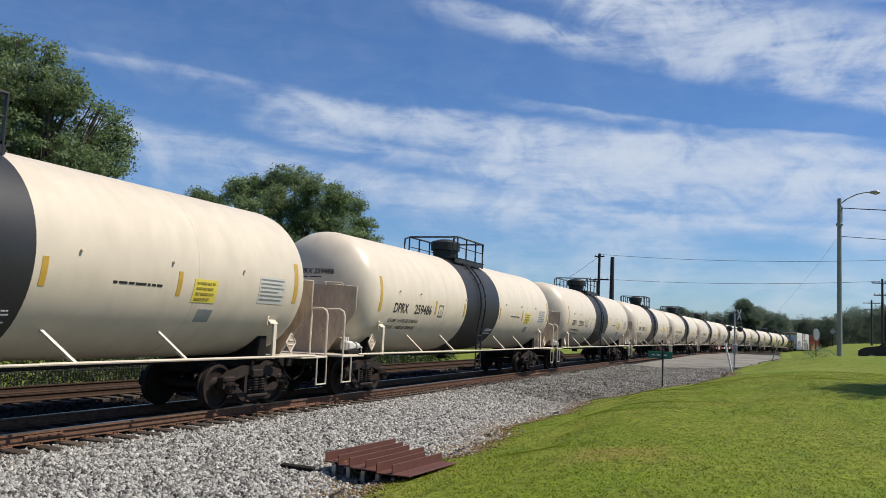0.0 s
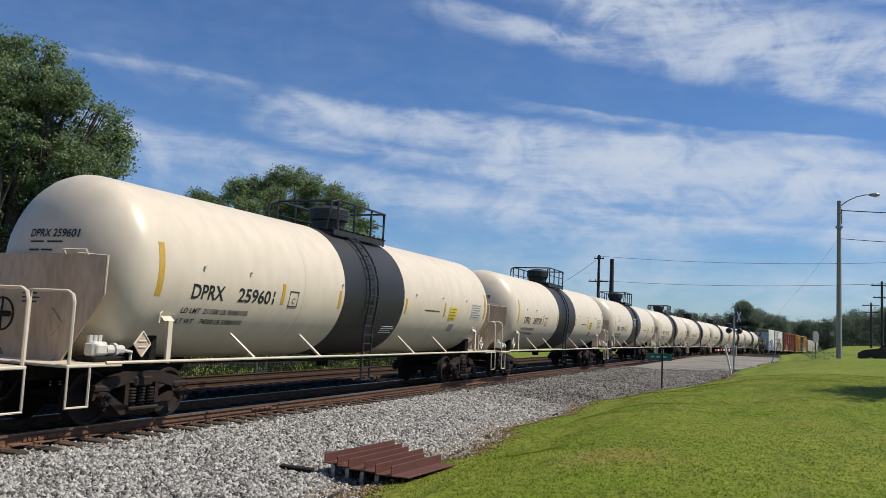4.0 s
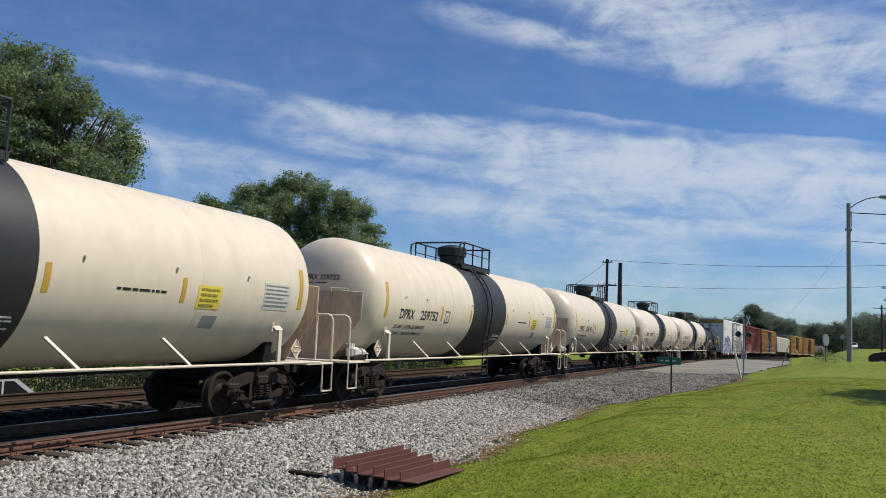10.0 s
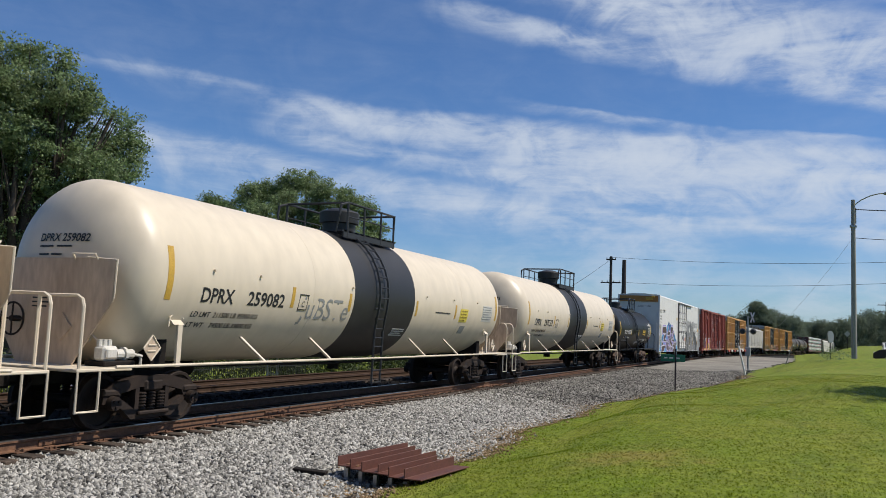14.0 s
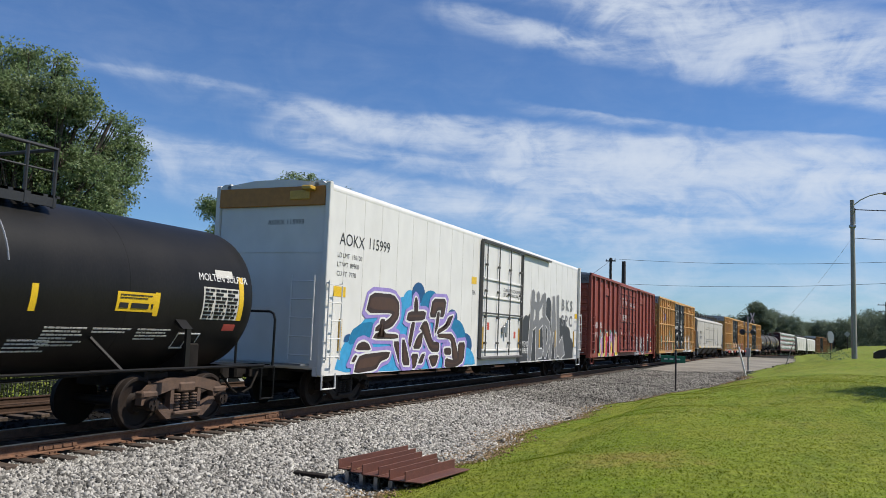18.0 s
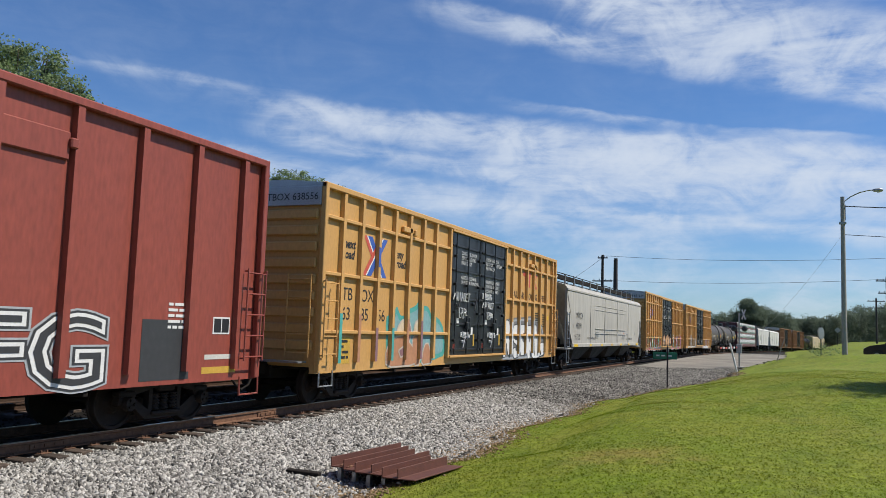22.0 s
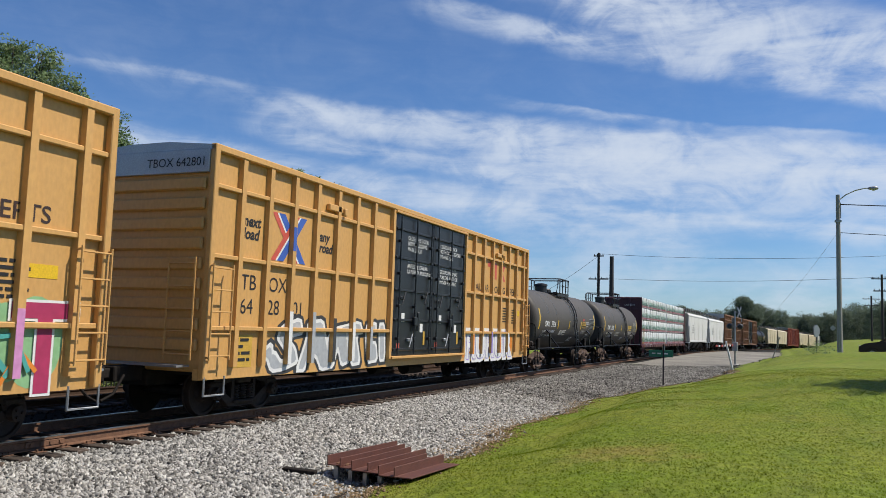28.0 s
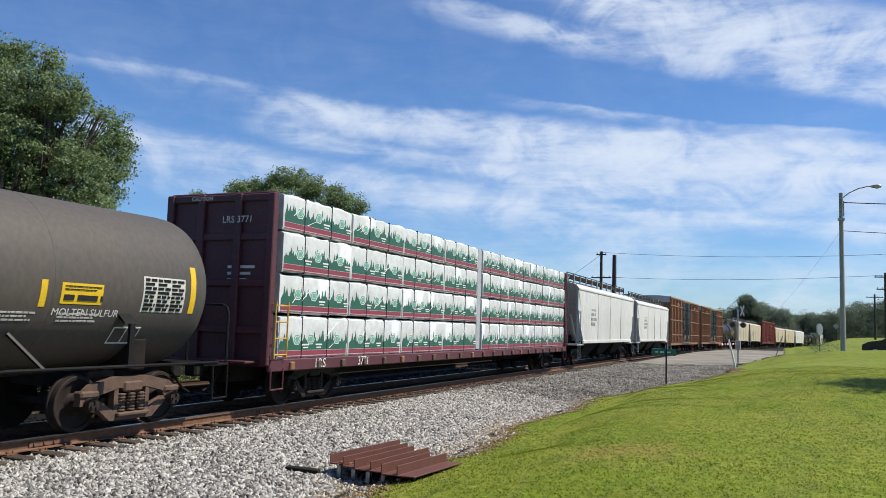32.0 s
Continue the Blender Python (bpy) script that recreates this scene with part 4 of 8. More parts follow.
            if k < 0:
                bw = Shape().pipe([(-.62 + .27 * math.cos(q * .3142), ye - .175, 1.78 + .27 * math.sin(q * .3142)) for q in range(21)], .018, 6)
                for q in range(4):
                    bw.tube((-.62, ye - .18, 1.78), (-.62 + .26 * math.cos(q * 1.571), ye - .175, 1.78 + .26 * math.sin(q * 1.571)), .016, 5)
                part("brake_wheel", bw.tube((-.62, ye, 1.78), (-.62, ye - .2, 1.78), .05, 8), IRON, car)
        y0, y1 = k * (hb + depth - .35), k * (end - .30)
        part("end_deck", Shape().box(-1.53, 1.53, min(y0, y1), max(y0, y1), 1.02, 1.07, .012), trim, car)
        yr = k * (end - .36)
        for sgn in (1, -1):
            part("end_railing", Shape().pipe([(sgn * 1.50, yr, 1.05), (sgn * 1.50, yr, 2.02), (sgn * 1.46, yr, 2.13), (sgn * 1.36, yr, 2.18), (sgn * .55, yr, 2.18), (sgn * .55, yr, 1.06)], .026, 6), trim, car)
        for sgn in (1, -1):
            stirrup(car, sgn * 1.52, k * (end - .75), k * (end - .33), .42, 1.04, trim)
    yb = -hb - depth
    br = Shape().box(.98, 1.22, yb + .02, yb + .34, 1.16, 1.40, .04).box(1.20, 1.26, yb + .06, yb + .28, 1.20, 1.36, .02)
    for q in range(3):
        br.tube((1.05, yb + .08 + .10 * q, 1.38), (1.05, yb + .08 + .10 * q, 1.50), .045, 8)
    br.tube((1.12, yb + .34, 1.26), (1.12, yb + .72, 1.26), .085, 10).tube((1.12, yb + .50, 1.26), (1.12, yb + .56, 1.26), .12, 10)
    br.tube((1.12, yb + .72, 1.26), (1.12, yb + .95, 1.22), .03, 6).tube((.85, yb + .45, 1.07), (.85, yb + .45, 1.46), .04, 8)
    br.pipe([(1.10, yb + .95, 1.22), (1.10, yb + .95, 1.08)], .025, 6).pipe([(1.0, yb + .18, 1.42), (.7, yb + .25, 1.55), (.5, yb + .35, 1.40)], .02, 5)
    part("brake_gear", br, mat_pale if lined else IRON, car)
    part("gear_bracket", Shape().box(.80, 1.25, yb + .02, yb + .70, 1.07, 1.16, .02), UNDER, car)
    # outlet valve and pipes below
    part("outlet_valve", Shape().tube((0, 0, zc - R + .05), (0, 0, zc - R - .32), .16, 12).box(-.24, .24, -.26, .26, zc - R - .10, zc - R - .02, .02), UNDER, car)
    part("brake_pipe", Shape().pipe([(.5, -tc + 1.2, .98), (.5, -1.2, .92), (.5, 1.2, .92), (.5, tc - 1.2, .98)], .03, 6), UNDER, car)
    part("brake_cylinder", Shape().tube((-.55, -tc + 2.0, .86), (-.55, -tc + 2.7, .86), .17, 12), UNDER, car)
    # strips, letters and notices
    for y, h in ((-hb + .18, .46), (hb - .12, .42)):
        part("reflector_strip", tank_patch(R, zc, y - .07, y + .07, zc - h, zc + h), strip, car, smooth=30)
    for y in ((-4.4, shift - 2.02, shift + 1.68, 4.52) if lined else spots):
        part("reflector_strip", tank_patch(R, zc, y - .055, y + .055, zc - (.45 if lined else .40), zc - (.02 if lined else .0)), strip, car, smooth=30)
    y0, y1, size = (-7.27, -5.92, .385) if lined else (*marks, .36)
    dz, wm, wn = (.46, .93, 1.22) if lined else (.33, .86, .20 * max(1, len(number)))
    fit = lambda text, wide: wide / max([.1] + [a for a, b in words(text, size, .007)[0]])
    part("reporting_mark", on_tank(lines[0], size, R, zc, y0, zc - dz, fat=fit(lines[0], wm), grow=.007), ink, car, smooth=30)
    part("car_number", on_tank(number, size, R, zc, y1, zc - dz, fat=fit(number, wn), grow=.007), ink, car, smooth=30)
    for i in (1, 2):
        each_word("weight_lettering", lines[i], .15, lambda w, o: on_tank(w, .15, R, zc, y0 - .12 + o, zc - dz - .08 - .19 * i, fat=1.02, shear=.1, grow=.003), ink, car, .003, .1, 1.02)
    e = Shape()
    flat = 2.2 if lined else 3.8
    face = lambda a, b: -hb - depth * max(0, 1 - (math.hypot(a, b) / R) ** flat) ** (1 / flat) - .014
    vs, fs = words(lines[0] + " " + number, .19, 0.004, .12)
    e.add([(-.45 + a, face(a - .45, .44 + b), zc + .44 + b) for a, b in vs], fs)
    for q, w in ((.34, .75), (.20, .55)):
        for a in (-.42, -.42 + w * .55):
            e.add([(a + c * w * .45, face(a + c * w * .45, q + d), zc + q + d) for c, d in ((0, 0), (1, 0), (1, .03), (0, .03))], [(0, 1, 2, 3)])
    part("end_lettering", e, ink, car)
    part("small_print", bars(0, .62, zc - .82, 4, (.7, .75, .6, .72), .02, .035, tank=(R + (.006 if lined else 0), zc)), CHALK, car)
    if lined:
        part("small_print", bars(0, 3.0, zc - .28, 1, (1.1,), .04, .04, tank=(R, zc)), ink, car)
        part("data_panel", tank_patch(R, zc, 6.85, 7.75, zc - .48, zc + .06), mat_pale, car, "faded panel of small print", smooth=30)
        part("panel_print", bars(0, 6.9, zc + .02, 6, (.8, .75, .8, .6), .02, .06, tank=(R + .009, zc)), mat_panel, car)
        part("notice", tank_patch(R, zc, 4.9, 5.55, zc - .54, zc - .12), PLACARD, car, "yellow emergency notice", smooth=30)
        part("notice_print", bars(0, 4.97, zc - .17, 4, (.5, .45, .5, .4), .035, .06, tank=(R + .009, zc)), PRINTYEL, car)
        part("dark_sticker", tank_patch(R, zc, 5.2, 5.6, zc - .90, zc - .66), mat_panel, car, smooth=30)
        sq = Shape()
        for a, b, c, d in ((-4.16, -3.82, -.17, -.15), (-4.16, -3.82, -.49, -.47), (-4.16, -4.14, -.49, -.15), (-3.84, -3.82, -.49, -.15)):
            tank_patch(R, zc, a, b, zc + c, zc + d, sq, .011, 1)
        on_tank("C", .18, R, zc, -4.05, zc - .42, sq)
        part("plate_box", sq, ink, car)
        for y in (-7.0, -5.6, -1.95, 2.3, 4.3, 6.3):
            part("lug", Shape().tube((R - .05, y, zc + .12), (R + .045, y, zc + .13), .026, 8), trim, car)
    else:
        a, b = (2.33, 3.20) if lad < 0 else (2.72, 3.52)
        part("notice", tank_patch(R, zc, a, b, zc - .34, zc - .02), YELLOW if lad < 0 or number == "3520" else OCHRE, car, "yellow emergency notice", smooth=30)
        part("notice_print", bars(0, a + .06, zc - .06, 2, (.7, .6), .018, .03, tank=(R + .009, zc)), INK, car)
        part("notice_print", bars(0, a + .06, zc - .20, 1, (.74,), .085, .03, tank=(R + .009, zc)), INK, car)
        part("data_panel", tank_patch(R, zc, 4.38, 5.40, zc - .42, zc + .18), mat_pale if number != "3524" else mat_panel, car, "white stencilled data panel", smooth=30)
        for c, w in ((4.42, .26), (4.72, .30), (5.06, .30)):
            part("panel_print", bars(0, c, zc + .15, 8, (w, w * .8, w, w * .9), .045, .026, tank=(R + .009, zc)), TANKBLACK, car)
        if lad < 0:
            part("contents_lettering", on_tank("MOLTEN SULFUR", .20, R, zc, 4.26, zc + .30, fat=.92), CHALK, car)
            part("patch", tank_patch(R, zc, 4.75, 5.25, zc + .38, zc + .52), mat_pale, car, "pasted white patch", smooth=30)
            part("red_sticker", tank_patch(R, zc, 5.1, 5.45, zc - .62, zc - .50), LOGOR_DULL, car)
        elif number == "3520":
            part("contents_lettering", on_tank("MOLTEN SULFUR", .17, R, zc, 2.62, zc - .52), CHALK, car)
        elif number:
            t = on_tank("MOLTEN", .17, R, zc, 3.62, zc - .12, fat=.9)
            on_tank("SULFUR", .17, R, zc, 3.62, zc - .32, t, fat=.9)
            part("contents_lettering", t, CHALK, car)
            part("red_sticker", tank_patch(R, zc, 2.84, 3.20, zc + .04, zc + .15), LOGOR_DULL, car)
            part("weld_line", tank_patch(R, zc, -1.6, .9, zc - 1.13, zc - 1.10), mat_panel, car)
        for c, w, q in ((1.12, .8, 6), (2.02, .8, 2), (2.96, .8, 4)) if lad < 0 else ((-1.78, 1.25, 5), (1.45, .9, 3), (2.75, .8, 3)):
            part("small_print", bars(0, c, zc - .62 if lad < 0 else zc - .48, q, (w, w * .85, w * .95, w * .6), .024, .03, tank=(R, zc)), mat_pale, car)
        fr = Shape()
        for a, b, c, d in ((3.96, 4.55, -.70, -.68), (3.96, 4.55, -.96, -.94), (3.96, 3.98, -.96, -.68), (4.53, 4.55, -.96, -.68), (4.24, 4.26, -.96, -.68)):
            tank_patch(R, zc, a, b, zc + c, zc + d, fr, .011, 1)
        part("placard_frame", fr, CHALK, car)
    coupler(car, end)
    trucks(car, tc, steel)
    return register(car, u, tc)


LOGOR_DULL = mat("faded_red_sticker", (0.45, 0.07, 0.05), 0.6, amount=0.4, bump=0)
mat_pale = mat("pale_print", (0.62, 0.60, 0.55), 0.6, amount=0.4, bump=0)
mat_panel = mat("grey_print", (0.30, 0.31, 0.30), 0.6, amount=0.5, bump=0)

# ---- box cars ----
def tint(name, c, rough=0.5):
    return mat(name, c, rough, col2=tuple(v * 0.82 for v in c), scale=1.5, fine=8, amount=0.4, bump=0)


TEAL = tint("teal_spray", (0.08, 0.38, 0.34))
DULLPINK = tint("dull_pink_spray", (0.42, 0.21, 0.15))
FADED = tint("faded_white_spray", (0.58, 0.50, 0.42))
AQUA = tint("light_blue_spray", (0.05, 0.36, 0.66))
DEEPBLUE = tint("deep_blue_spray", (0.012, 0.09, 0.24))
LILAC = tint("lilac_spray", (0.34, 0.26, 0.62))
BROWNSP = tint("dark_brown_spray", (0.045, 0.024, 0.020))
COPPERDARK = tint("dark_copper_spray", (0.085, 0.042, 0.026))
COPPER = tint("copper_spray", (0.30, 0.12, 0.05))
GREYSP = tint("grey_spray", (0.20, 0.20, 0.205))
SOOT = tint("charcoal_spray", (0.045, 0.046, 0.05))
SILVERSP = tint("silver_spray", (0.42, 0.44, 0.46))
REDSP = tint("red_spray", (0.55, 0.03, 0.05))
YELSP = tint("yellow_spray", (0.80, 0.62, 0.03))
PINKSP = tint("pink_spray", (0.65, 0.28, 0.52))
GREENSP = tint("pale_green_spray", (0.27, 0.50, 0.25))
PEACH = tint("peach_spray", (0.72, 0.42, 0.22))
ORANGESP = tint("orange_spray", (0.75, 0.24, 0.03))
LOGOR = tint("faded_red_mark", (0.60, 0.10, 0.07))
FRAME = mat("grey_door_gear", (0.15, 0.145, 0.14), 0.5, 0.4, amount=0.5, bump=0.05)
MAGENTA = tint("crimson_spray", (0.42, 0.035, 0.11))
MIDBLUE = tint("mid_blue_spray", (0.010, 0.19, 0.38))
PALETEAL = tint("pale_teal_spray", (0.22, 0.40, 0.42))
COPPERP = tint("pale_copper_spray", (0.50, 0.24, 0.13))
FADED2 = tint("cream_spray", (0.66, 0.54, 0.38))
MAUVE = tint("mauve_spray", (0.28, 0.15, 0.17))
ENDORANGE = tint("dull_orange_paint", (0.46, 0.20, 0.035))
LOGOB = tint("blue_mark", (0.05, 0.12, 0.45))


def disc(s, x, y, z, r, n=22, ry=None):
    ry = ry or r
    return s.add([(x, y + r * math.cos(2 * math.pi * i / n), z + ry * math.sin(2 * math.pi * i / n)) for i in range(n)], [tuple(range(n))])


def poly(s, x, pts):
    return s.add([(x, a, b) for a, b in pts], [tuple(range(len(pts)))])


def stroke(pts, w, x):
    """A broad brush line on a side wall."""
    s = Shape()
    ps = [Vector(p) for p in pts]
    dirs = [(b - a).normalized() for a, b in zip(ps, ps[1:])]
    lo, hi = [], []
    for i, p in enumerate(ps):
        d = (dirs[max(0, i - 1)] + dirs[min(i, len(dirs) - 1)]).normalized()
        k = 1 / max(.55, d.dot(dirs[min(i, len(dirs) - 1)]))
        q = Vector((-d.y, d.x)) * w / 2 * k
        ext = d * w * .2 * (-1 if i == 0 else 1 if i == len(ps) - 1 else 0)
        lo.append(p - q + ext)
        hi.append(p + q + ext)
    n = len(ps)
    s.add([(x, *q) for q in lo + hi], [(i, i + 1, n + i + 1, n + i) for i in range(n - 1)])
    return s


def ladder(car, x, y0, y1, z0, z1, n, material, name="ladder", out=.09):
    s = Shape()
    for y in (y0, y1):
        s.tube((x, y, z0), (x, y, z1), .020, 5)
        for z in (z0 + .05, z1 - .05):
            s.tube((x - out, y, z), (x, y, z), .018, 5)
    for i in range(n):
        z = z0 + .08 + (z1 - z0 - .16) * i / (n - 1)
        s.tube((x, y0, z), (x, y1, z), .017, 5)
    return part(name, s, material, car)


def box_car(u, hl, paint, label, group, style, number=("", ""), steel=IRON, top=5.21, extra=None, name="box_car"):
    car = thing(name, label, "box car", group)
    W, z0 = 1.50, .92
    part("body", Shape().box(-W, W, -hl + .06, hl - .06, z0, top - .10, .03), paint, car)
    # roof with a low ridge and ribs
    we = W + .06 if style != "reefer" else W - .2
    r = Shape().slab([(-we, top - .12), (we, top - .12), (we, top - .02), (.5, top + .08), (-.5, top + .08), (-we, top - .02)], -hl, hl, "y")
    part("roof", r, ROOFGREY if style != "reefer" else WHITE, car)
    roofcol = ROOFGREY if style != "reefer" else WHITE
    for i in range(12):
        y = -hl + .8 + i * (2 * hl - 1.6) / 11
        part("roof_rib", Shape().slab([(.1 - W, top), (-.5, top + .10), (.5, top + .10), (W - .1, top), (W - .1, top - .03), (.1 - W, top - .03)], y - .03, y + .03, "y"), roofcol, car)
    for sgn in (1, -1):
        a, b = sorted((sgn * W, sgn * 1.63))
        if style == "reefer":
            part("roof_edge", Shape().slab([(sgn * W, top - .16), (sgn * (W + .015), top - .10), (sgn * (W - .02), top - .03), (sgn * (W - .10), top + .02), (sgn * (W - .3), top + .03), (sgn * (W - .3), top - .16)], -hl, hl, "y"), WHITE, car, smooth=60)
        else:
            part("top_chord", Shape().box(a, b, -hl, hl, top - .14, top, .02), paint, car)
        a2, b2 = sorted((sgn * (W - .12), sgn * (W + .0012)))
        part("side_sill", Shape().box(a2, b2, -hl, hl, .78, .98), paint if style != "reefer" else WHITE, car)
        for k in (-1, 1):
            c, d = sorted((k * hl, k * (hl - .14)))
            part("corner_post", Shape().box(a, b, c, d, .80, top, .015), paint, car)
    dy0, dy1 = style_door = {"rail": (-2.38, 2.92), "red": (-2.75, 2.65), "reefer": (-1.72, 2.62)}[style]
    posts = []
    if style == "rail":
        posts = [-hl + .95 + i * .93 for i in range(8)] + [dy1 + .97 + i * .95 for i in range(8)]
        posts = [p for p in posts if abs(p) < hl - .3 and not dy0 - .3 < p < dy1 + .3] + [dy0 - .10, dy1 + .10]
    elif style == "red":
        posts = [-hl + .95 + i * 1.23 for i in range(6)] + [dy1 + 1.4 + i * 1.36 for i in range(5)]
        posts = [p for p in posts if abs(p) < hl - .3 and not dy0 - .3 < p < dy1 + .3] + [dy0 - .10, dy1 + .10]
    pm = Shape().slab([(-.08, 0), (.08, 0), (.065, .11), (-.065, .11)], 1.0, top - .12, "z")
    pm = Shape().add([(y, x, z) for x, y, z in pm.v], pm.f).mesh("side_post", paint)
    for p in posts:
        part("side_post", pm, None, car, at=pose(W, p, 0))
        part("side_post", pm, None, car, at=pose(-W, p, 0, 0, 0, 180))
    if style == "rail":
        ps = sorted(posts)
        ends = [(-hl + .14, dy0 - .1), (dy1 + .1, hl - .14)]
        for z in (4.43, 3.10, 1.74):
            for a, b in ends:
                part("side_stiffener", Shape().box(W, W + .095, a, b, z - .045, z + .045, .015), paint, car)
        for y, z in ((-hl + 4.2, 4.55), (hl - 3.9, 4.55)):
            part("inspection_box", Shape().box(W, W + .11, y, y + .62, z, z + .16, .02).box(W + .05, W + .17, y + .62, y + .74, z - .06, z + .12, .02), paint, car)
    if style == "red":
        for y in (-hl + 3.43, dy1 + 1.44):
            part("raised_panel", Shape().box(W, W + .06, y, y + 1.2, 4.22, 4.65, .02).box(W + .05, W + .13, y + 1.16, y + 1.30, 4.40, 4.56, .02), paint, car)
    # ends: pressed ribs
    for k in (-1, 1):
        for i in range(9):
            z = 1.30 + i * .38
            if z < top - .6 and (style != "reefer"):
                a, b = sorted((k * (hl - .06), k * (hl + .02)))
                part("end_rib", Shape().box(-1.42, 1.42, a, b, z, z + .24, .035), paint if style != "reefer" else WHITE, car)
        a, b = sorted((k * (hl - .06), k * (hl + .025)))
        part("end_top_panel", Shape().box(-1.5, 1.5, a, b, top - .55, top - .10, .01), {"rail": ROOFGREY, "red": GREYSP, "reefer": ENDORANGE}[style], car, "lettered panel at the top of the end")
        part("end_deck", Shape().box(-1.3, 1.3, min(k * hl, k * (hl + .35)), max(k * hl, k * (hl + .35)), 1.02, 1.06), GALV, car)
        s = Shape()
        for i in range(5):
            z = 1.25 + i * .42
            s.tube((.78, k * (hl + .12), z), (1.40, k * (hl + .12), z), .017, 5)
        s.tube((.78, k * (hl + .12), 1.15), (.78, k * (hl + .12), 3.05), .018, 5).tube((1.40, k * (hl + .12), 1.15), (1.40, k * (hl + .12), 3.05), .018, 5)
        part("end_ladder", s, paint, car)
        y0, y1 = sorted((k * (hl - .04), k * (hl - .62)))
        ladder(car, 1.70, y0, y1, 1.15, 2.95, 5, paint)
        stirrup(car, 1.62, y0, y1, .50, .85, GALV if style == "rail" else paint)
        stirrup(car, -1.62, y0, y1, .50, .85, paint)
    # doors
    mid = (dy0 + dy1) / 2
    dcol = {"rail": DOORBLK, "red": BOXRED, "reefer": WHITE}[style]
    leaves = [(dy0 + .02, mid - .02), (mid + .02, dy1 - .02)] if style != "reefer" else [(dy0 + .05, dy1 - .05)]
    for a, b in leaves:
        d = part("door", Shape().box(W, W + .07, a, b, 1.06, top - .16, .02), dcol, car, {"rail": "black sliding door", "red": "oxide red sliding door", "reefer": "white insulated door"}[style])
        f = Shape()
        if style == "red":
            for q in (a + .02, (a + b) / 2 - .04, b - .10):
                part("door_stile", Shape().box(W + .07, W + .12, q, q + .08, 1.08, top - .2, .012), PURPLE, d)
        for z in ((1.20, 2.02, 2.85, 3.75, 4.55) if style != "reefer" else (1.25, 2.50, 3.10, 3.72)):
            f.box(W + .07, W + .115, a + .05, b - .05, z, z + .07, .012)
        part("door_beam", f, dcol, d)
        n = 3 if style != "reefer" else 4
        for i in range(n):
            y = a + .25 + (b - a - .5) * i / (n - 1)
            part("lock_rod", Shape().tube((W + .14, y, 1.10), (W + .14, y, top - .25), .024, 6), DOORBLK if style == "rail" else PURPLE if style == "red" else FRAME, d)
            for z in (1.5, 2.4, 3.3, 4.2):
                part("rod_bracket", Shape().box(W + .07, W + .17, y - .05, y + .05, z, z + .08, .01), (PURPLE if style == "red" else dcol) if style != "reefer" else FRAME, d)
        part("door_latch", Shape().box(W + .10, W + .20, (a + b) / 2 - .10, (a + b) / 2 + .10, 1.9, 2.15, .02).box(W + .12, W + .18, (a + b) / 2 + .16, (a + b) / 2 + .30, 1.75, 2.3, .02), dcol if style != "reefer" else GALV, d)
        if style == "rail":
            for y, z in ((a + .35, 2.62), (b - .75, 2.70), (a + .9, 1.45)):
                part("door_handle", Shape().box(W + .07, W + .15, y, y + .30, z, z + .10, .02).tube((W + .16, y + .05, z - .15), (W + .16, y + .25, z + .22), .02, 6), GALV if z < 1.6 else DOORBLK, d)
            part("door_notice", Shape().box(W + .07, W + .076, b - .55, b - .43, 1.35, 1.75), OCHRE, d)
            part("door_notice", Shape().box(W + .07, W + .076, a + .3, a + .48, 1.28, 1.42), LOGOR, d)
        for y, z in ((a + .55, 2.0), (b - .8, 1.72)):
            part("door_sticker", Shape().box(W + .07, W + .078, y, y + .2, z, z + .25), CHALK if style != "reefer" else LOGOR, d)
    for z in (1.02, top - .18):
        part("door_track", Shape().box(W + .02, W + .15, dy0 - .05, (dy1 + .1 if style != "reefer" else dy1 + 3.9) if z > 2 else dy1 + .1, z - .03, z + .04, .01), {"rail": BOXYEL, "red": BOXRED, "reefer": FRAME}[style] if paint != BOXBROWN else paint, car)
    if style == "reefer":
        for a, b, c, d in ((dy0 - .06, dy0, 1.02, top - .2), (dy1, dy1 + .06, 1.02, top - .2), (dy0, dy1, 1.0, 1.08), (dy0, dy1, top - .26, top - .2), (dy0, dy1, 2.55, 2.60)):
            part("door_frame", Shape().box(W, W + .13, a, b, c, d, .01), FRAME, car)
        for k in (-1, 1):
            for z in (2.3, 3.6):
                part("end_seam", Shape().box(-1.48, 1.48, min(k * (hl - .06), k * (hl - .045)), max(k * (hl - .06), k * (hl - .045)), z, z + .03), WHITE, car)
    # below the floor
    part("centre_sill", Shape().box(-.32, .32, -hl, hl, .62, .92, .02), UNDER, car)
    part("floor_plate", Shape().box(-1.45, 1.45, -hl + .1, hl - .1, .86, .915), UNDER, car)
    for y in np.linspace(-hl + 4.2, hl - 4.2, 7):
        part("cross_bearer", Shape().box(-1.48, 1.48, y - .05, y + .05, .68, .90, .01), UNDER, car)
    part("brake_cylinder", Shape().tube((.6, -1.6, .66), (.6, -.8, .66), .17, 10), UNDER, car)
    part("air_reservoir", Shape().tube((.55, .6, .6), (.55, 1.7, .6), .20, 10), UNDER, car)
    sg = style
    if extra:
        extra(car, W, hl, dy0, dy1, top)
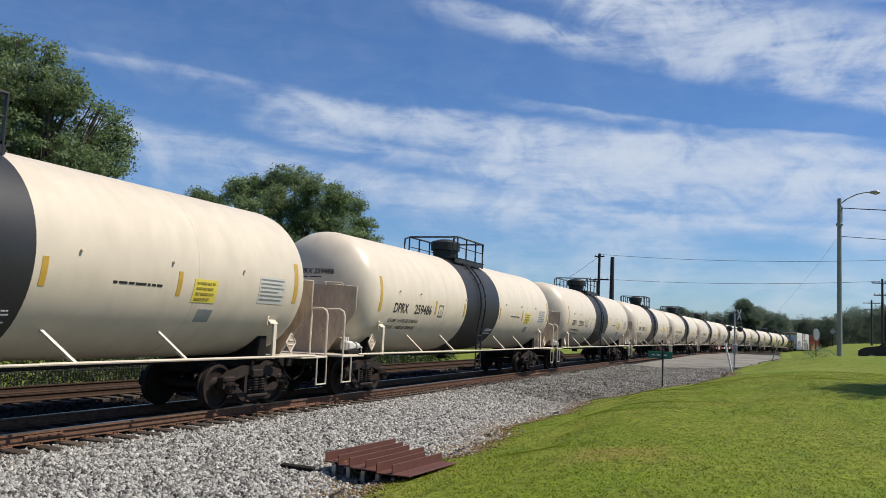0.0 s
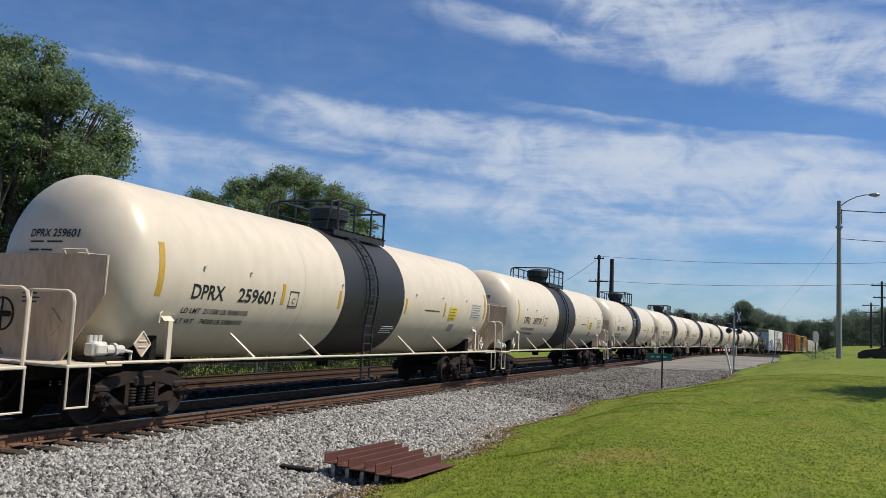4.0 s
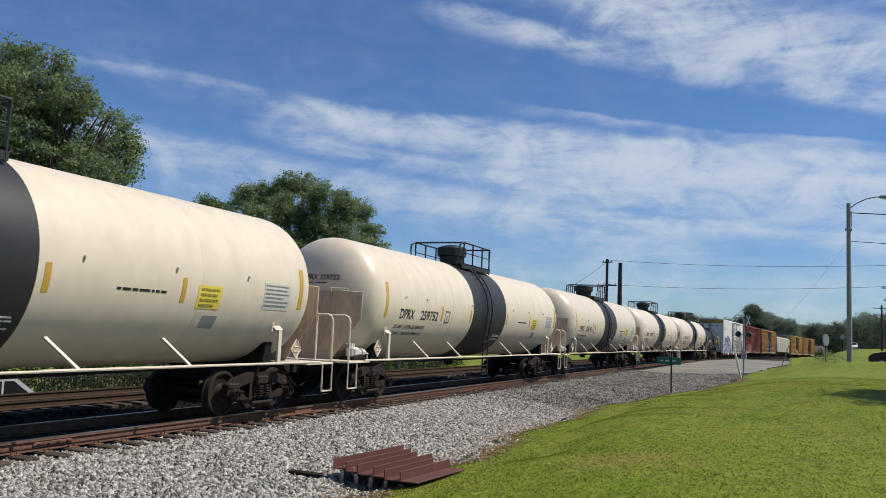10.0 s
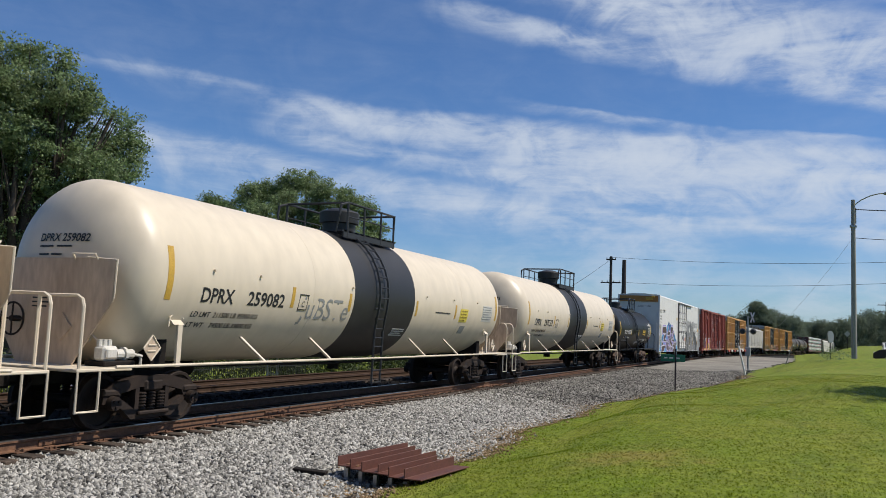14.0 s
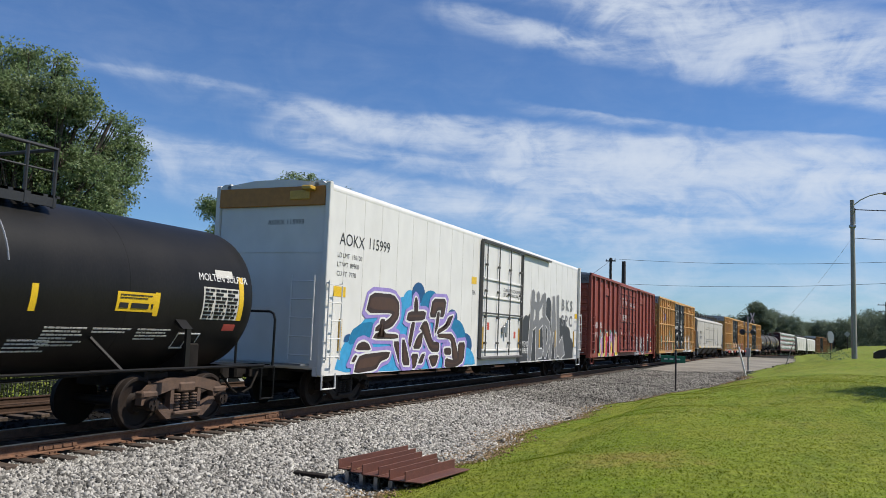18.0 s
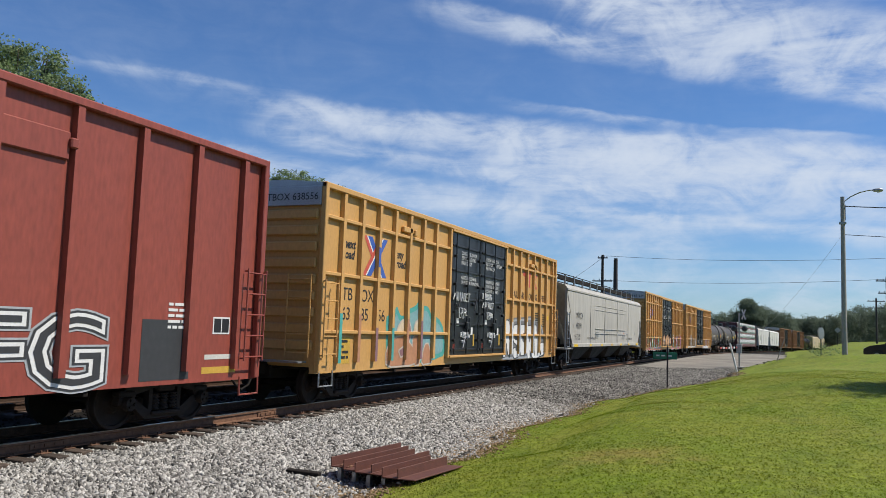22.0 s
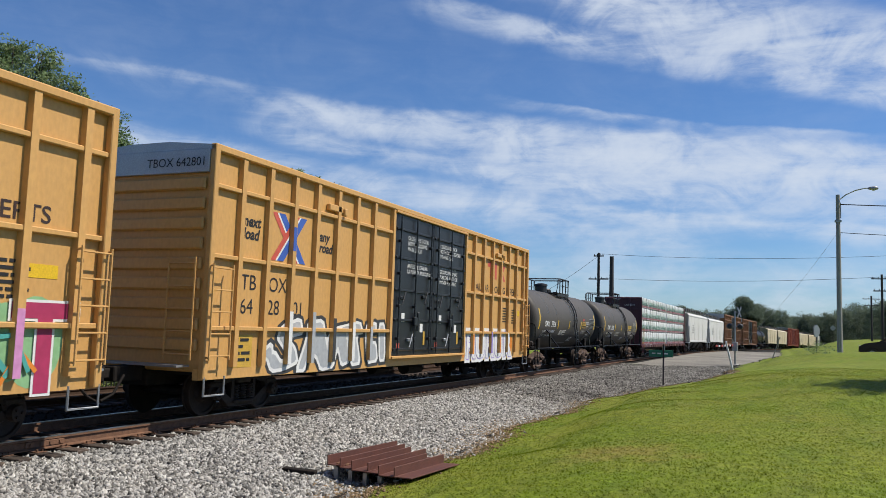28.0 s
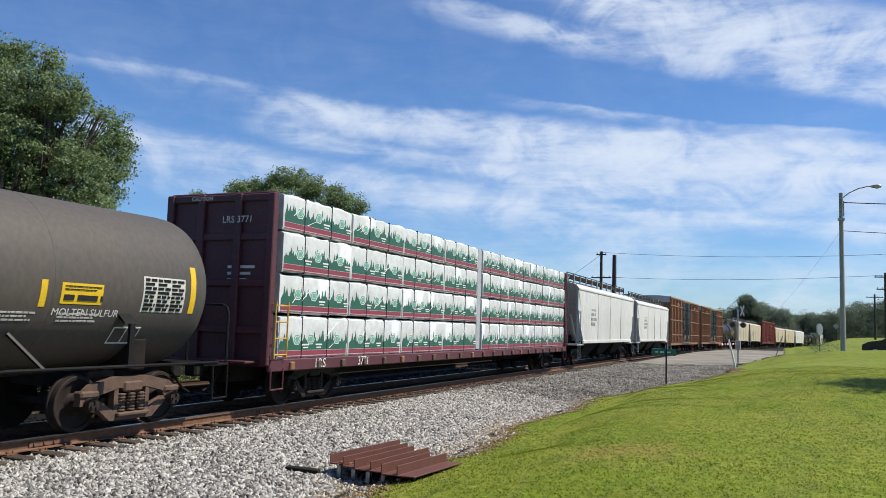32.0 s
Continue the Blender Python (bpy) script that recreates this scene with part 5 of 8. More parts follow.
    if number[0]:
        if sg == "rail":
            t = Shape()
            for txt, y in ((number[0][:2], -hl + 1.12), (number[0][2:], -hl + 2.05)):
                on_side(txt, .44, W + .006, y, 2.52, s=t)
            for i, y in enumerate((-hl + 1.12, -hl + 2.05, -hl + 2.98)):
                on_side(number[1][2 * i:2 * i + 2], .44, W + .006, y, 2.04, s=t)
            part("reporting_mark", t, INK, car)
        elif sg == "red":
            t = on_side(number[0][:2], .46, W + .045, -9.0, 2.35)
            on_side(number[0][2:], .46, W + .045, -7.70, 2.37, s=t)
            on_side(" ".join(number[1][:3]), .40, W + .045, -9.1, 1.86, s=t)
            on_side(" ".join(number[1][3:]), .40, W + .045, -7.72, 1.86, s=t)
            part("reporting_mark", t, CHALK, car)
        else:
            t = on_side(number[0], .42, W + .006, -hl + .72, 3.86)
            on_side(number[1], .40, W + .006, -hl + 2.10, 3.90, s=t)
            part("reporting_mark", t, INK, car)
        e = Shape()
        vs, fs = words(number[0] + " " + number[1], .24)
        e.add([(.0 + a, -hl - .032, top - .42 + b) for a, b in vs] if sg != "reefer" else [(-.1 + a * .7, -hl + .055, top - .98 + b * .7) for a, b in vs], fs)
        part("end_lettering", e, INK, car)
    coupler(car, hl + 1.15)
    trucks(car, hl - 2.0, steel)
    return register(car, u, hl - 2.0)


def daub(car, x, layers, *pts):
    """A sprayed patch on a side wall with softened corners, in layers from the back: (colour, swell)."""
    area = sum(a[0] * b[1] - b[0] * a[1] for a, b in zip(pts, pts[1:] + pts[:1]))
    ps = [Vector(p) for p in (pts if area > 0 else pts[::-1])]
    n = len(ps)
    for i, (col, grow) in enumerate(layers):
        out = []
        for k, q in enumerate(ps):
            d, e = (q - ps[k - 1]).normalized(), (ps[(k + 1) % n] - q).normalized()
            m = Vector((d.y + e.y, -d.x - e.x))
            m = m.normalized() / max(.5, abs(m.normalized().dot(Vector((d.y, -d.x))))) if m.length > .05 else Vector((0, 0))
            out.append(q + m * grow)
        soft = [a.lerp(b, f) for a, b in zip(out, out[1:] + out[:1]) for f in (.17, .83)]
        part("graffiti", poly(Shape(), x + .0035 * i, [(a, max(b, .785)) for a, b in soft]), col, car)


PIECE = ((LILAC, .15), (CHALK, .05), (BROWNSP, 0), (COPPERDARK, -.10))


def pink_piece(car, W):
    daub(car, W + 0.003, ((AQUA, 0),), (-11.02, 0.84), (-10.81, 1.3), (-10.5, 1.63), (-9.79, 2.03), (-9.47, 2.26), (-8.01, 2.73), (-6.42, 2.95), (-4.53, 2.43), (-3.44, 1.49), (-2.26, 0.83), (-5.23, 0.79), (-7.83, 0.79))
    daub(car, W + 0.005, ((MIDBLUE, 0),), (-10.43, 1.47), (-10.28, 1.84), (-9.79, 2.03), (-9.21, 2.07), (-8.95, 1.78), (-9.31, 1.47), (-9.75, 1.58))
    daub(car, W + 0.005, ((DEEPBLUE, 0),), (-10.65, 1.55), (-10.59, 1.71), (-10.32, 1.77), (-10.41, 1.55))
    daub(car, W + 0.006, ((AQUA, 0),), (-6.71, 2.57), (-6.71, 2.75), (-6.8, 2.9), (-6.98, 2.99), (-7.19, 3.01), (-7.39, 2.95), (-7.53, 2.82), (-7.58, 2.66), (-7.55, 2.5))
    daub(car, W + 0.007, ((DEEPBLUE, 0),), (-6.24, 2.69), (-6.16, 2.85), (-6.17, 3.02), (-6.28, 3.16), (-6.45, 3.25), (-6.65, 3.26), (-6.84, 3.2), (-6.98, 3.08), (-7.04, 2.92), (-7.02, 2.76), (-6.92, 2.63))
    daub(car, W + 0.008, ((MIDBLUE, 0),), (-5.1, 2.29), (-5.02, 2.53), (-5.08, 2.77), (-5.26, 2.96), (-5.53, 3.07), (-5.82, 3.08), (-6.1, 3.01), (-6.31, 2.85), (-6.42, 2.65), (-6.43, 2.43), (-6.33, 2.23))
    daub(car, W + 0.006, ((DEEPBLUE, 0),), (-3.84, 2.08), (-3.68, 2.19), (-3.64, 2.33), (-3.71, 2.47), (-3.88, 2.56), (-4.11, 2.59), (-4.31, 2.54), (-4.45, 2.43), (-4.5, 2.29))
    daub(car, W + 0.007, ((MIDBLUE, 0),), (-3.28, 1.22), (-3.02, 1.4), (-2.91, 1.65), (-2.97, 1.91), (-3.19, 2.13), (-3.51, 2.26), (-3.86, 2.28), (-4.17, 2.18), (-4.39, 2), (-4.47, 1.76), (-4.4, 1.52))
    daub(car, W + 0.006, ((DEEPBLUE, 0),), (-2.44, 1.23), (-2.33, 1.42), (-2.37, 1.62), (-2.56, 1.78), (-2.84, 1.86), (-3.13, 1.84), (-3.35, 1.73), (-3.44, 1.55), (-3.4, 1.36))
    daub(car, W + 0.008, ((AQUA, 0),), (-1.99, 0.81), (-2.07, 1.04), (-2.27, 1.23), (-2.53, 1.35), (-2.83, 1.4), (-3.11, 1.36), (-3.33, 1.25), (-3.46, 1.07), (-3.49, 0.87))
    daub(car, W + 0.012, PIECE, (-9.43, 2.81), (-8.15, 2.83), (-7.8, 2.62), (-7.79, 2.23), (-8.2, 1.94), (-9.13, 1.81), (-9.08, 1.96), (-8.35, 2.18), (-8.17, 2.33), (-9.65, 2.28))
    daub(car, W + 0.0128, PIECE, (-8.86, 2.15), (-8.57, 2.16), (-8.63, 1.79), (-7.82, 1.77), (-7.77, 1.65), (-9.23, 1.64), (-9.1, 1.78), (-8.89, 1.81))
    daub(car, W + 0.0136, PIECE, (-8.1, 1.58), (-7.7, 1.58), (-7.31, 1.09), (-7.08, 0.9), (-7.64, 0.92))
    daub(car, W + 0.0144, PIECE, (-10.07, 1.36), (-9.97, 1.51), (-9.7, 1.58), (-9.43, 1.52), (-9.27, 1.35))
    daub(car, W + 0.0152, PIECE, (-9.83, 1.25), (-8.21, 1.32), (-8.32, 1.14), (-8.75, 1.06), (-8.98, 0.85), (-10.1, 0.79), (-10.04, 1.02))
    daub(car, W + 0.016, PIECE, (-10.11, 1.24), (-9.95, 1.23), (-10.1, 1.07), (-10.26, 1.07))
    daub(car, W + 0.0168, PIECE, (-7.24, 2.41), (-6.04, 2.46), (-6.15, 2.19), (-7.36, 2.13))
    daub(car, W + 0.0176, PIECE, (-7.01, 2.12), (-6.76, 2.12), (-7.02, 1.36), (-7.19, 1.54))
    daub(car, W + 0.0184, PIECE, (-6.61, 2.57), (-6.65, 2.71), (-6.71, 2.8), (-6.78, 2.83), (-6.84, 2.79), (-6.88, 2.69), (-6.89, 2.55), (-6.86, 2.42), (-6.8, 2.32), (-6.72, 2.29), (-6.66, 2.33), (-6.62, 2.44))
    daub(car, W + 0.0192, PIECE, (-6.23, 2.16), (-5.95, 2.17), (-5.55, 1.58), (-5.05, 1.56), (-5.04, 1.27), (-5.68, 1.28), (-6.36, 1.93), (-6.48, 1.93))
    daub(car, W + 0.02, PIECE, (-6.2, 1.88), (-6.34, 1.37), (-6.89, 1.38), (-6.6, 1.74))
    daub(car, W + 0.0208, PIECE, (-6.94, 1.24), (-6.47, 1.23), (-6.66, 0.82), (-7.04, 0.84))
    daub(car, W + 0.0216, PIECE, (-6.28, 1.22), (-6.03, 1.24), (-6.21, 0.95), (-6.52, 0.96))
    daub(car, W + 0.0224, PIECE, (-5.82, 1.17), (-5.04, 1.18), (-5.24, 0.87), (-5.54, 0.83))
    daub(car, W + 0.0232, PIECE, (-5.65, 2.85), (-4.59, 2.88), (-4.77, 2.32), (-5.09, 2.31), (-5.01, 2.52), (-5.3, 2.5), (-5.38, 2.29), (-5.83, 2.29))
    daub(car, W + 0.024, PIECE, (-5.3, 2.48), (-5.08, 2.47), (-5.2, 1.98), (-5.45, 1.74))
    daub(car, W + 0.0248, PIECE, (-4.43, 2.34), (-4.01, 2.41), (-4.37, 2.02), (-5.28, 1.77), (-5.22, 1.93), (-4.68, 2.09))
    daub(car, W + 0.0256, PIECE, (-5.19, 1.82), (-3.96, 1.83), (-3.39, 0.95), (-3.99, 0.95), (-4.2, 1.7), (-5.22, 1.69))
    daub(car, W + 0.0264, PIECE, (-3.6, 1.55), (-2.98, 1.57), (-3.08, 0.96), (-3.63, 0.79), (-4.61, 0.79), (-4.55, 1.09), (-4.08, 1.02), (-3.55, 1.01))
    daub(car, W + 0.0272, PIECE, (-4.71, 1.38), (-4.17, 1.4), (-4.12, 1.17), (-4.64, 1.18))
    daub(car, W + 0.028, PIECE, (-7.6, 1.63), (-7.4, 1.63), (-7, 0.92), (-7.51, 0.93))


def letters_piece(car, W):
    daub(car, W + 0.01, ((TEAL, 0),), (-7.24, 2.14), (-7.25, 2.21), (-7.31, 2.26), (-7.4, 2.3), (-7.51, 2.31), (-7.61, 2.29), (-7.69, 2.24), (-7.73, 2.18), (-7.73, 2.12))
    daub(car, W + 0.0112, ((TEAL, 0),), (-6.01, 2.12), (-6.03, 2.21), (-6.11, 2.29), (-6.24, 2.33), (-6.39, 2.34), (-6.54, 2.32), (-6.66, 2.26), (-6.72, 2.18), (-6.71, 2.09))
    daub(car, W + 0.0124, ((TEAL, 0),), (-4.46, 2.04), (-4.48, 2.15), (-4.59, 2.23), (-4.76, 2.29), (-4.96, 2.3), (-5.15, 2.27), (-5.3, 2.2), (-5.38, 2.11), (-5.38, 2.01))
    daub(car, W + 0.0136, ((TEAL, 0),), (-3.4, 2.08), (-3.42, 2.18), (-3.52, 2.27), (-3.7, 2.32), (-3.9, 2.33), (-4.1, 2.3), (-4.25, 2.23), (-4.33, 2.14), (-4.33, 2.05))
    daub(car, W + 0.0148, ((TEAL, 0),), (-7.14, 1.79), (-6.73, 1.55), (-6.75, 0.81), (-7.04, 0.83))
    daub(car, W + 0.016, ((TEAL, 0),), (-3.17, 2.01), (-2.79, 2.02), (-2.57, 1.55), (-2.69, 0.99), (-3.03, 1))
    daub(car, W + 0.0172, ((TEAL, 0),), (-6.24, 1.89), (-5.17, 1.55), (-5.27, 0.79), (-6.13, 0.79))
    daub(car, W + 0.0184, ((SOOT, .10), (CHALK, .045), (YELSP, 0)), (-7.98, 1.53), (-7.49, 1.55), (-7.37, 1.37), (-7.37, 1.06), (-7.51, 0.85), (-7.91, 0.8))
    daub(car, W + 0.0196, ((SOOT, .10), (CHALK, .045), (PINKSP, 0)), (-7.43, 1.81), (-7.03, 1.84), (-7.03, 1.23), (-6.91, 1.04), (-6.8, 0.79), (-7.18, 0.79), (-7.41, 1.08))
    daub(car, W + 0.0208, ((SOOT, .10), (CHALK, .045), (PINKSP, 0)), (-6.9, 2.09), (-6.39, 1.95), (-6.36, 1.72), (-6.73, 1.61), (-6.78, 1.86), (-6.88, 1.91))
    daub(car, W + 0.022, ((SOOT, .10), (CHALK, .045), (PEACH, 0)), (-6.78, 1.53), (-6.22, 1.67), (-6.13, 1.36), (-6.45, 1.31), (-6.79, 1.22))
    daub(car, W + 0.0232, ((SOOT, .10), (CHALK, .045), (YELSP, 0)), (-6.82, 1.09), (-6.28, 1.21), (-6.38, 0.92), (-6.6, 0.79), (-6.92, 0.79))
    daub(car, W + 0.0244, ((SOOT, .10), (CHALK, .045), (REDSP, 0)), (-6.18, 2.12), (-5.91, 2.13), (-5.89, 1.93), (-5.54, 1.9), (-5.61, 1.73), (-5.82, 1.55), (-5.77, 1.11), (-5.77, 0.79), (-6.28, 0.79), (-6.2, 1.21), (-6.17, 1.63), (-6.24, 1.87))
    daub(car, W + 0.0256, ((SOOT, .10), (CHALK, .045), (YELSP, 0)), (-5.8, 2.14), (-5.53, 2.15), (-5.22, 2.05), (-5.07, 1.83), (-5.11, 1.58), (-5.29, 1.56), (-5.34, 1.77), (-5.51, 1.89), (-5.75, 1.94))
    daub(car, W + 0.0268, ((SOOT, .10), (CHALK, .045), (PEACH, 0)), (-5.32, 1.56), (-5.11, 1.56), (-5.22, 1.29), (-4.74, 1.38), (-4.74, 0.81), (-5.09, 0.79), (-5.42, 1), (-5.43, 1.19))
    daub(car, W + 0.028, ((SOOT, .10), (CHALK, .045), (PINKSP, 0)), (-4.84, 2.11), (-4.53, 2.12), (-4.52, 1.6), (-4.88, 1.64))
    daub(car, W + 0.0292, ((SOOT, .10), (CHALK, .045), (YELSP, 0)), (-4.88, 1.61), (-4.52, 1.58), (-4.51, 0.99), (-4.77, 0.89))
    daub(car, W + 0.0304, ((SOOT, .10), (CHALK, .045), (REDSP, 0)), (-4.53, 0.97), (-4.04, 1.02), (-3.95, 0.8), (-4.71, 0.79))
    daub(car, W + 0.0316, ((SOOT, .10), (CHALK, .045), (YELSP, 0)), (-4.37, 2.17), (-4.08, 2.16), (-3.93, 1.55), (-4, 1.05), (-4.36, 1.06), (-4.4, 1.65))
    daub(car, W + 0.0328, ((SOOT, .10), (CHALK, .045), (PEACH, 0)), (-3.7, 2.1), (-3.3, 2.17), (-3.17, 1.34), (-3.03, 1.02), (-3.56, 0.98), (-3.67, 1.14), (-3.87, 1), (-4.01, 1.13), (-3.8, 1.75))
    daub(car, W + 0.034, ((SOOT, .10), (CHALK, .045), (YELSP, 0)), (-3.64, 1.02), (-3.03, 1), (-2.88, 0.87), (-3.58, 0.81))
    daub(car, W + 0.052, ((REDSP, 0),), (-3.54, 2.01), (-3.57, 2.06), (-3.64, 2.09), (-3.71, 2.08), (-3.75, 2.03), (-3.74, 1.98), (-3.69, 1.94), (-3.62, 1.93), (-3.56, 1.96))
    daub(car, W + 0.052, ((REDSP, 0),), (-3.34, 1.94), (-3.37, 1.98), (-3.41, 2), (-3.47, 1.99), (-3.5, 1.96), (-3.49, 1.92), (-3.46, 1.89), (-3.4, 1.89), (-3.36, 1.91))
    daub(car, W + 0.052, ((REDSP, 0),), (-3.5, 1.82), (-3.52, 1.84), (-3.56, 1.86), (-3.6, 1.85), (-3.63, 1.83), (-3.62, 1.8), (-3.59, 1.77), (-3.55, 1.77), (-3.52, 1.79))
    daub(car, W + 0.052, ((REDSP, 0),), (-7.12, 1.03), (-7.14, 1.08), (-7.19, 1.11), (-7.25, 1.1), (-7.28, 1.06), (-7.28, 1.01), (-7.24, 0.97), (-7.18, 0.95), (-7.13, 0.98))
    daub(car, W + 0.052, ((REDSP, 0),), (-4.79, 1.31), (-4.82, 1.36), (-4.88, 1.39), (-4.95, 1.38), (-4.99, 1.34), (-4.99, 1.29), (-4.93, 1.24), (-4.87, 1.23), (-4.81, 1.26))
    daub(car, W + 0.052, ((REDSP, 0),), (-4.96, 1.15), (-4.98, 1.18), (-5.02, 1.2), (-5.06, 1.19), (-5.09, 1.17), (-5.09, 1.13), (-5.06, 1.1), (-5.01, 1.1), (-4.98, 1.11))


def humps_piece(car, W):
    daub(car, W + 0.003, ((TEAL, 0), (PALETEAL, -.14)), (-6.66, 2.16), (-6.35, 2.25), (-6.18, 2.3), (-6.01, 2.49), (-5.78, 2.22), (-5.5, 2.22), (-5.32, 2.41), (-4.82, 2.52), (-4.46, 2.76), (-4.26, 2.56), (-3.91, 2.54), (-3.63, 2.27), (-3.1, 2.22), (-2.7, 1.93), (-2.48, 1.08), (-3.56, 0.92), (-6.04, 0.81), (-6.53, 0.81))
    daub(car, W + 0.012, ((FADED, .05), (COPPERP, 0)), (-6.07, 1.61), (-5.25, 1.69), (-5.2, 1.48), (-4.88, 1.32), (-4.78, 1.07), (-4.79, 0.85), (-6.53, 0.84), (-6.57, 1.28))
    daub(car, W + 0.015, ((FADED, .05), (FADED2, 0)), (-5.99, 1.65), (-5.92, 1.87), (-5.71, 2.05), (-5.39, 2.14), (-5.28, 1.95), (-5.28, 1.72))
    daub(car, W + 0.018, ((FADED, .05), (MAUVE, 0)), (-5.29, 2.1), (-5.15, 1.97), (-5.09, 1.78), (-5.18, 1.51), (-5.34, 1.58), (-5.29, 1.78))
    daub(car, W + 0.012, ((FADED, .05), (COPPERP, 0)), (-4.91, 1.64), (-4.44, 1.69), (-4.35, 1.23), (-4.44, 0.85), (-4.75, 0.83), (-4.93, 1.24))
    daub(car, W + 0.015, ((FADED, .05), (FADED2, 0)), (-4.89, 1.73), (-4.8, 2.02), (-4.59, 2.12), (-4.47, 2.01), (-4.45, 1.77))
    daub(car, W + 0.012, ((FADED, .05), (COPPERP, 0)), (-4.25, 0.84), (-4.19, 1.21), (-4.04, 1.42), (-3.83, 1.42), (-3.65, 1.12), (-3.56, 0.88))
    daub(car, W + 0.021, ((FADED, .05), (MAUVE, 0)), (-5.82, 1.25), (-5.55, 1.34), (-5.5, 1.14), (-5.69, 1.09))
    daub(car, W + 0.021, ((FADED, .05), (FADED2, 0)), (-5.55, 1.3), (-5.38, 1.32), (-5.33, 1.17), (-5.47, 1.09))


def white_letters_piece(car, W):
    daub(car, W + 0.003, ((GREYSP, .05), (SILVERSP, -.02), (GREYSP, -.10)), (2.89, 2.21), (3.45, 2.29), (4.37, 2.37), (5.1, 2.39), (6.85, 2.5), (7.6, 2.39), (7.81, 2.19), (8.18, 2.21), (8.76, 1.57), (8.74, 0.86), (7.61, 0.79), (3.6, 0.79), (3.03, 0.79))
    daub(car, W + 0.016, ((SOOT, .035), (CHALK, 0)), (3.03, 2.27), (3.67, 2.29), (3.87, 1.94), (3.72, 1.73), (3.98, 1.03), (3.67, 0.97), (3.43, 1.51), (3.32, 0.91), (3.05, 0.92))
    daub(car, W + 0.016, ((SOOT, .035), (CHALK, 0)), (4.28, 2.1), (4.88, 2.16), (5.01, 1.78), (4.39, 1.75), (4.39, 1.57), (4.95, 1.5), (5.16, 1.22), (5.03, 0.88), (4.37, 0.83), (4.29, 1.2), (4.56, 1.24), (4.61, 1.13), (4.76, 1.1), (4.75, 1.35), (4.31, 1.47), (4.23, 1.81))
    daub(car, W + 0.016, ((SOOT, .035), (CHALK, 0)), (5.08, 2.15), (5.83, 2.15), (5.86, 1.84), (5.43, 1.8), (5.46, 1.48), (5.87, 1.46), (5.89, 1.2), (5.7, 1.21), (5.77, 0.95), (5.22, 0.92))
    daub(car, W + 0.016, ((SOOT, .035), (CHALK, 0)), (6.03, 2.11), (6.67, 2.14), (6.82, 1.76), (6.67, 1.42), (6.91, 1.18), (7.31, 0.79), (6.91, 0.79), (6.46, 1.19), (6.54, 0.79), (6.17, 0.79))
    daub(car, W + 0.016, ((SOOT, .035), (CHALK, 0)), (7.03, 2.15), (7.39, 2.17), (7.49, 1.67), (7.75, 1.82), (8.06, 1.78), (7.76, 1.41), (8.26, 0.93), (7.63, 0.79), (7.49, 0.79), (7.24, 0.79))
    daub(car, W + 0.016, ((SOOT, .035), (CHALK, 0)), (8.31, 1.44), (8.6, 1.38), (8.75, 0.94), (8, 0.84), (7.92, 1.34))
    daub(car, W + 0.03, ((GREYSP, 0),), (6.33, 1.7), (6.46, 1.7), (6.48, 1.47), (6.35, 1.47))


def silver_letters_piece(car, W):
    daub(car, W + 0.004, ((SOOT, .11), (CHALK, .03), (SILVERSP, -.05)), (-7.54, 1.8), (-6.79, 2), (-6.65, 1.66), (-7.27, 1.56), (-6.94, 1.34), (-6.82, 1.02), (-7.36, 0.88), (-7.83, 0.85), (-8.06, 1.22), (-7.71, 1.28), (-7.48, 1.06), (-7.19, 1.15), (-7.42, 1.35), (-7.65, 1.54))
    daub(car, W + 0.005, ((SOOT, .11), (CHALK, .03), (SILVERSP, -.05)), (-8.26, 1.25), (-7.83, 1.47), (-7.74, 0.95))
    daub(car, W + 0.006, ((SOOT, .11), (CHALK, .03), (SILVERSP, -.05)), (-6.48, 1.91), (-5.83, 1.98), (-5.67, 1.54), (-5.35, 0.87), (-5.85, 0.8), (-6.1, 1.15), (-6.43, 1.11), (-6.55, 0.82), (-6.89, 0.83), (-6.52, 1.54))
    daub(car, W + 0.007, ((SOOT, .11), (CHALK, .03), (SILVERSP, -.05)), (-5.64, 1.54), (-5.3, 1.79), (-4.76, 1.86), (-4.49, 0.98), (-4.92, 0.88), (-5.12, 1.32), (-5.29, 0.87), (-5.63, 0.84))
    daub(car, W + 0.008, ((SOOT, .11), (CHALK, .03), (SILVERSP, -.05)), (-5.17, 1.81), (-4.05, 1.98), (-3.88, 1.68), (-4.23, 1.66), (-3.96, 0.91), (-4.45, 0.88), (-4.6, 1.59))
    daub(car, W + 0.009000000000000001, ((SOOT, .11), (CHALK, .03), (SILVERSP, -.05)), (-3.77, 1.88), (-3.18, 1.96), (-3.16, 1.74), (-3.54, 1.66), (-3.52, 1.46), (-3.14, 1.44), (-3.03, 0.95), (-3.62, 0.91))
    daub(car, W + 0.01, ((SOOT, .11), (CHALK, .03), (SILVERSP, -.05)), (-3.02, 1.93), (-2.69, 1.94), (-2.6, 0.96), (-2.93, 0.94))


def sprayed(car, x, y, z, text, size, layers, fat=1.0, shear=0.0):
    """Letters in layers, the widest at the back. layers: (colour, swell)."""
    for i, (col, grow) in enumerate(layers):
        part("graffiti", on_side(text, size, x + .004 * (i + 1), y, z, grow, shear, fat), col, car)


def post_paint(car, W, posts, z0, z1, cols, seed):
    rng = random.Random(seed)
    for i, p in enumerate(posts):
        part("graffiti", Shape().box(W + .108, W + .114, p - .064, p + .064, z0, z1 + rng.uniform(-.15, .2)), cols[i % len(cols)], car)


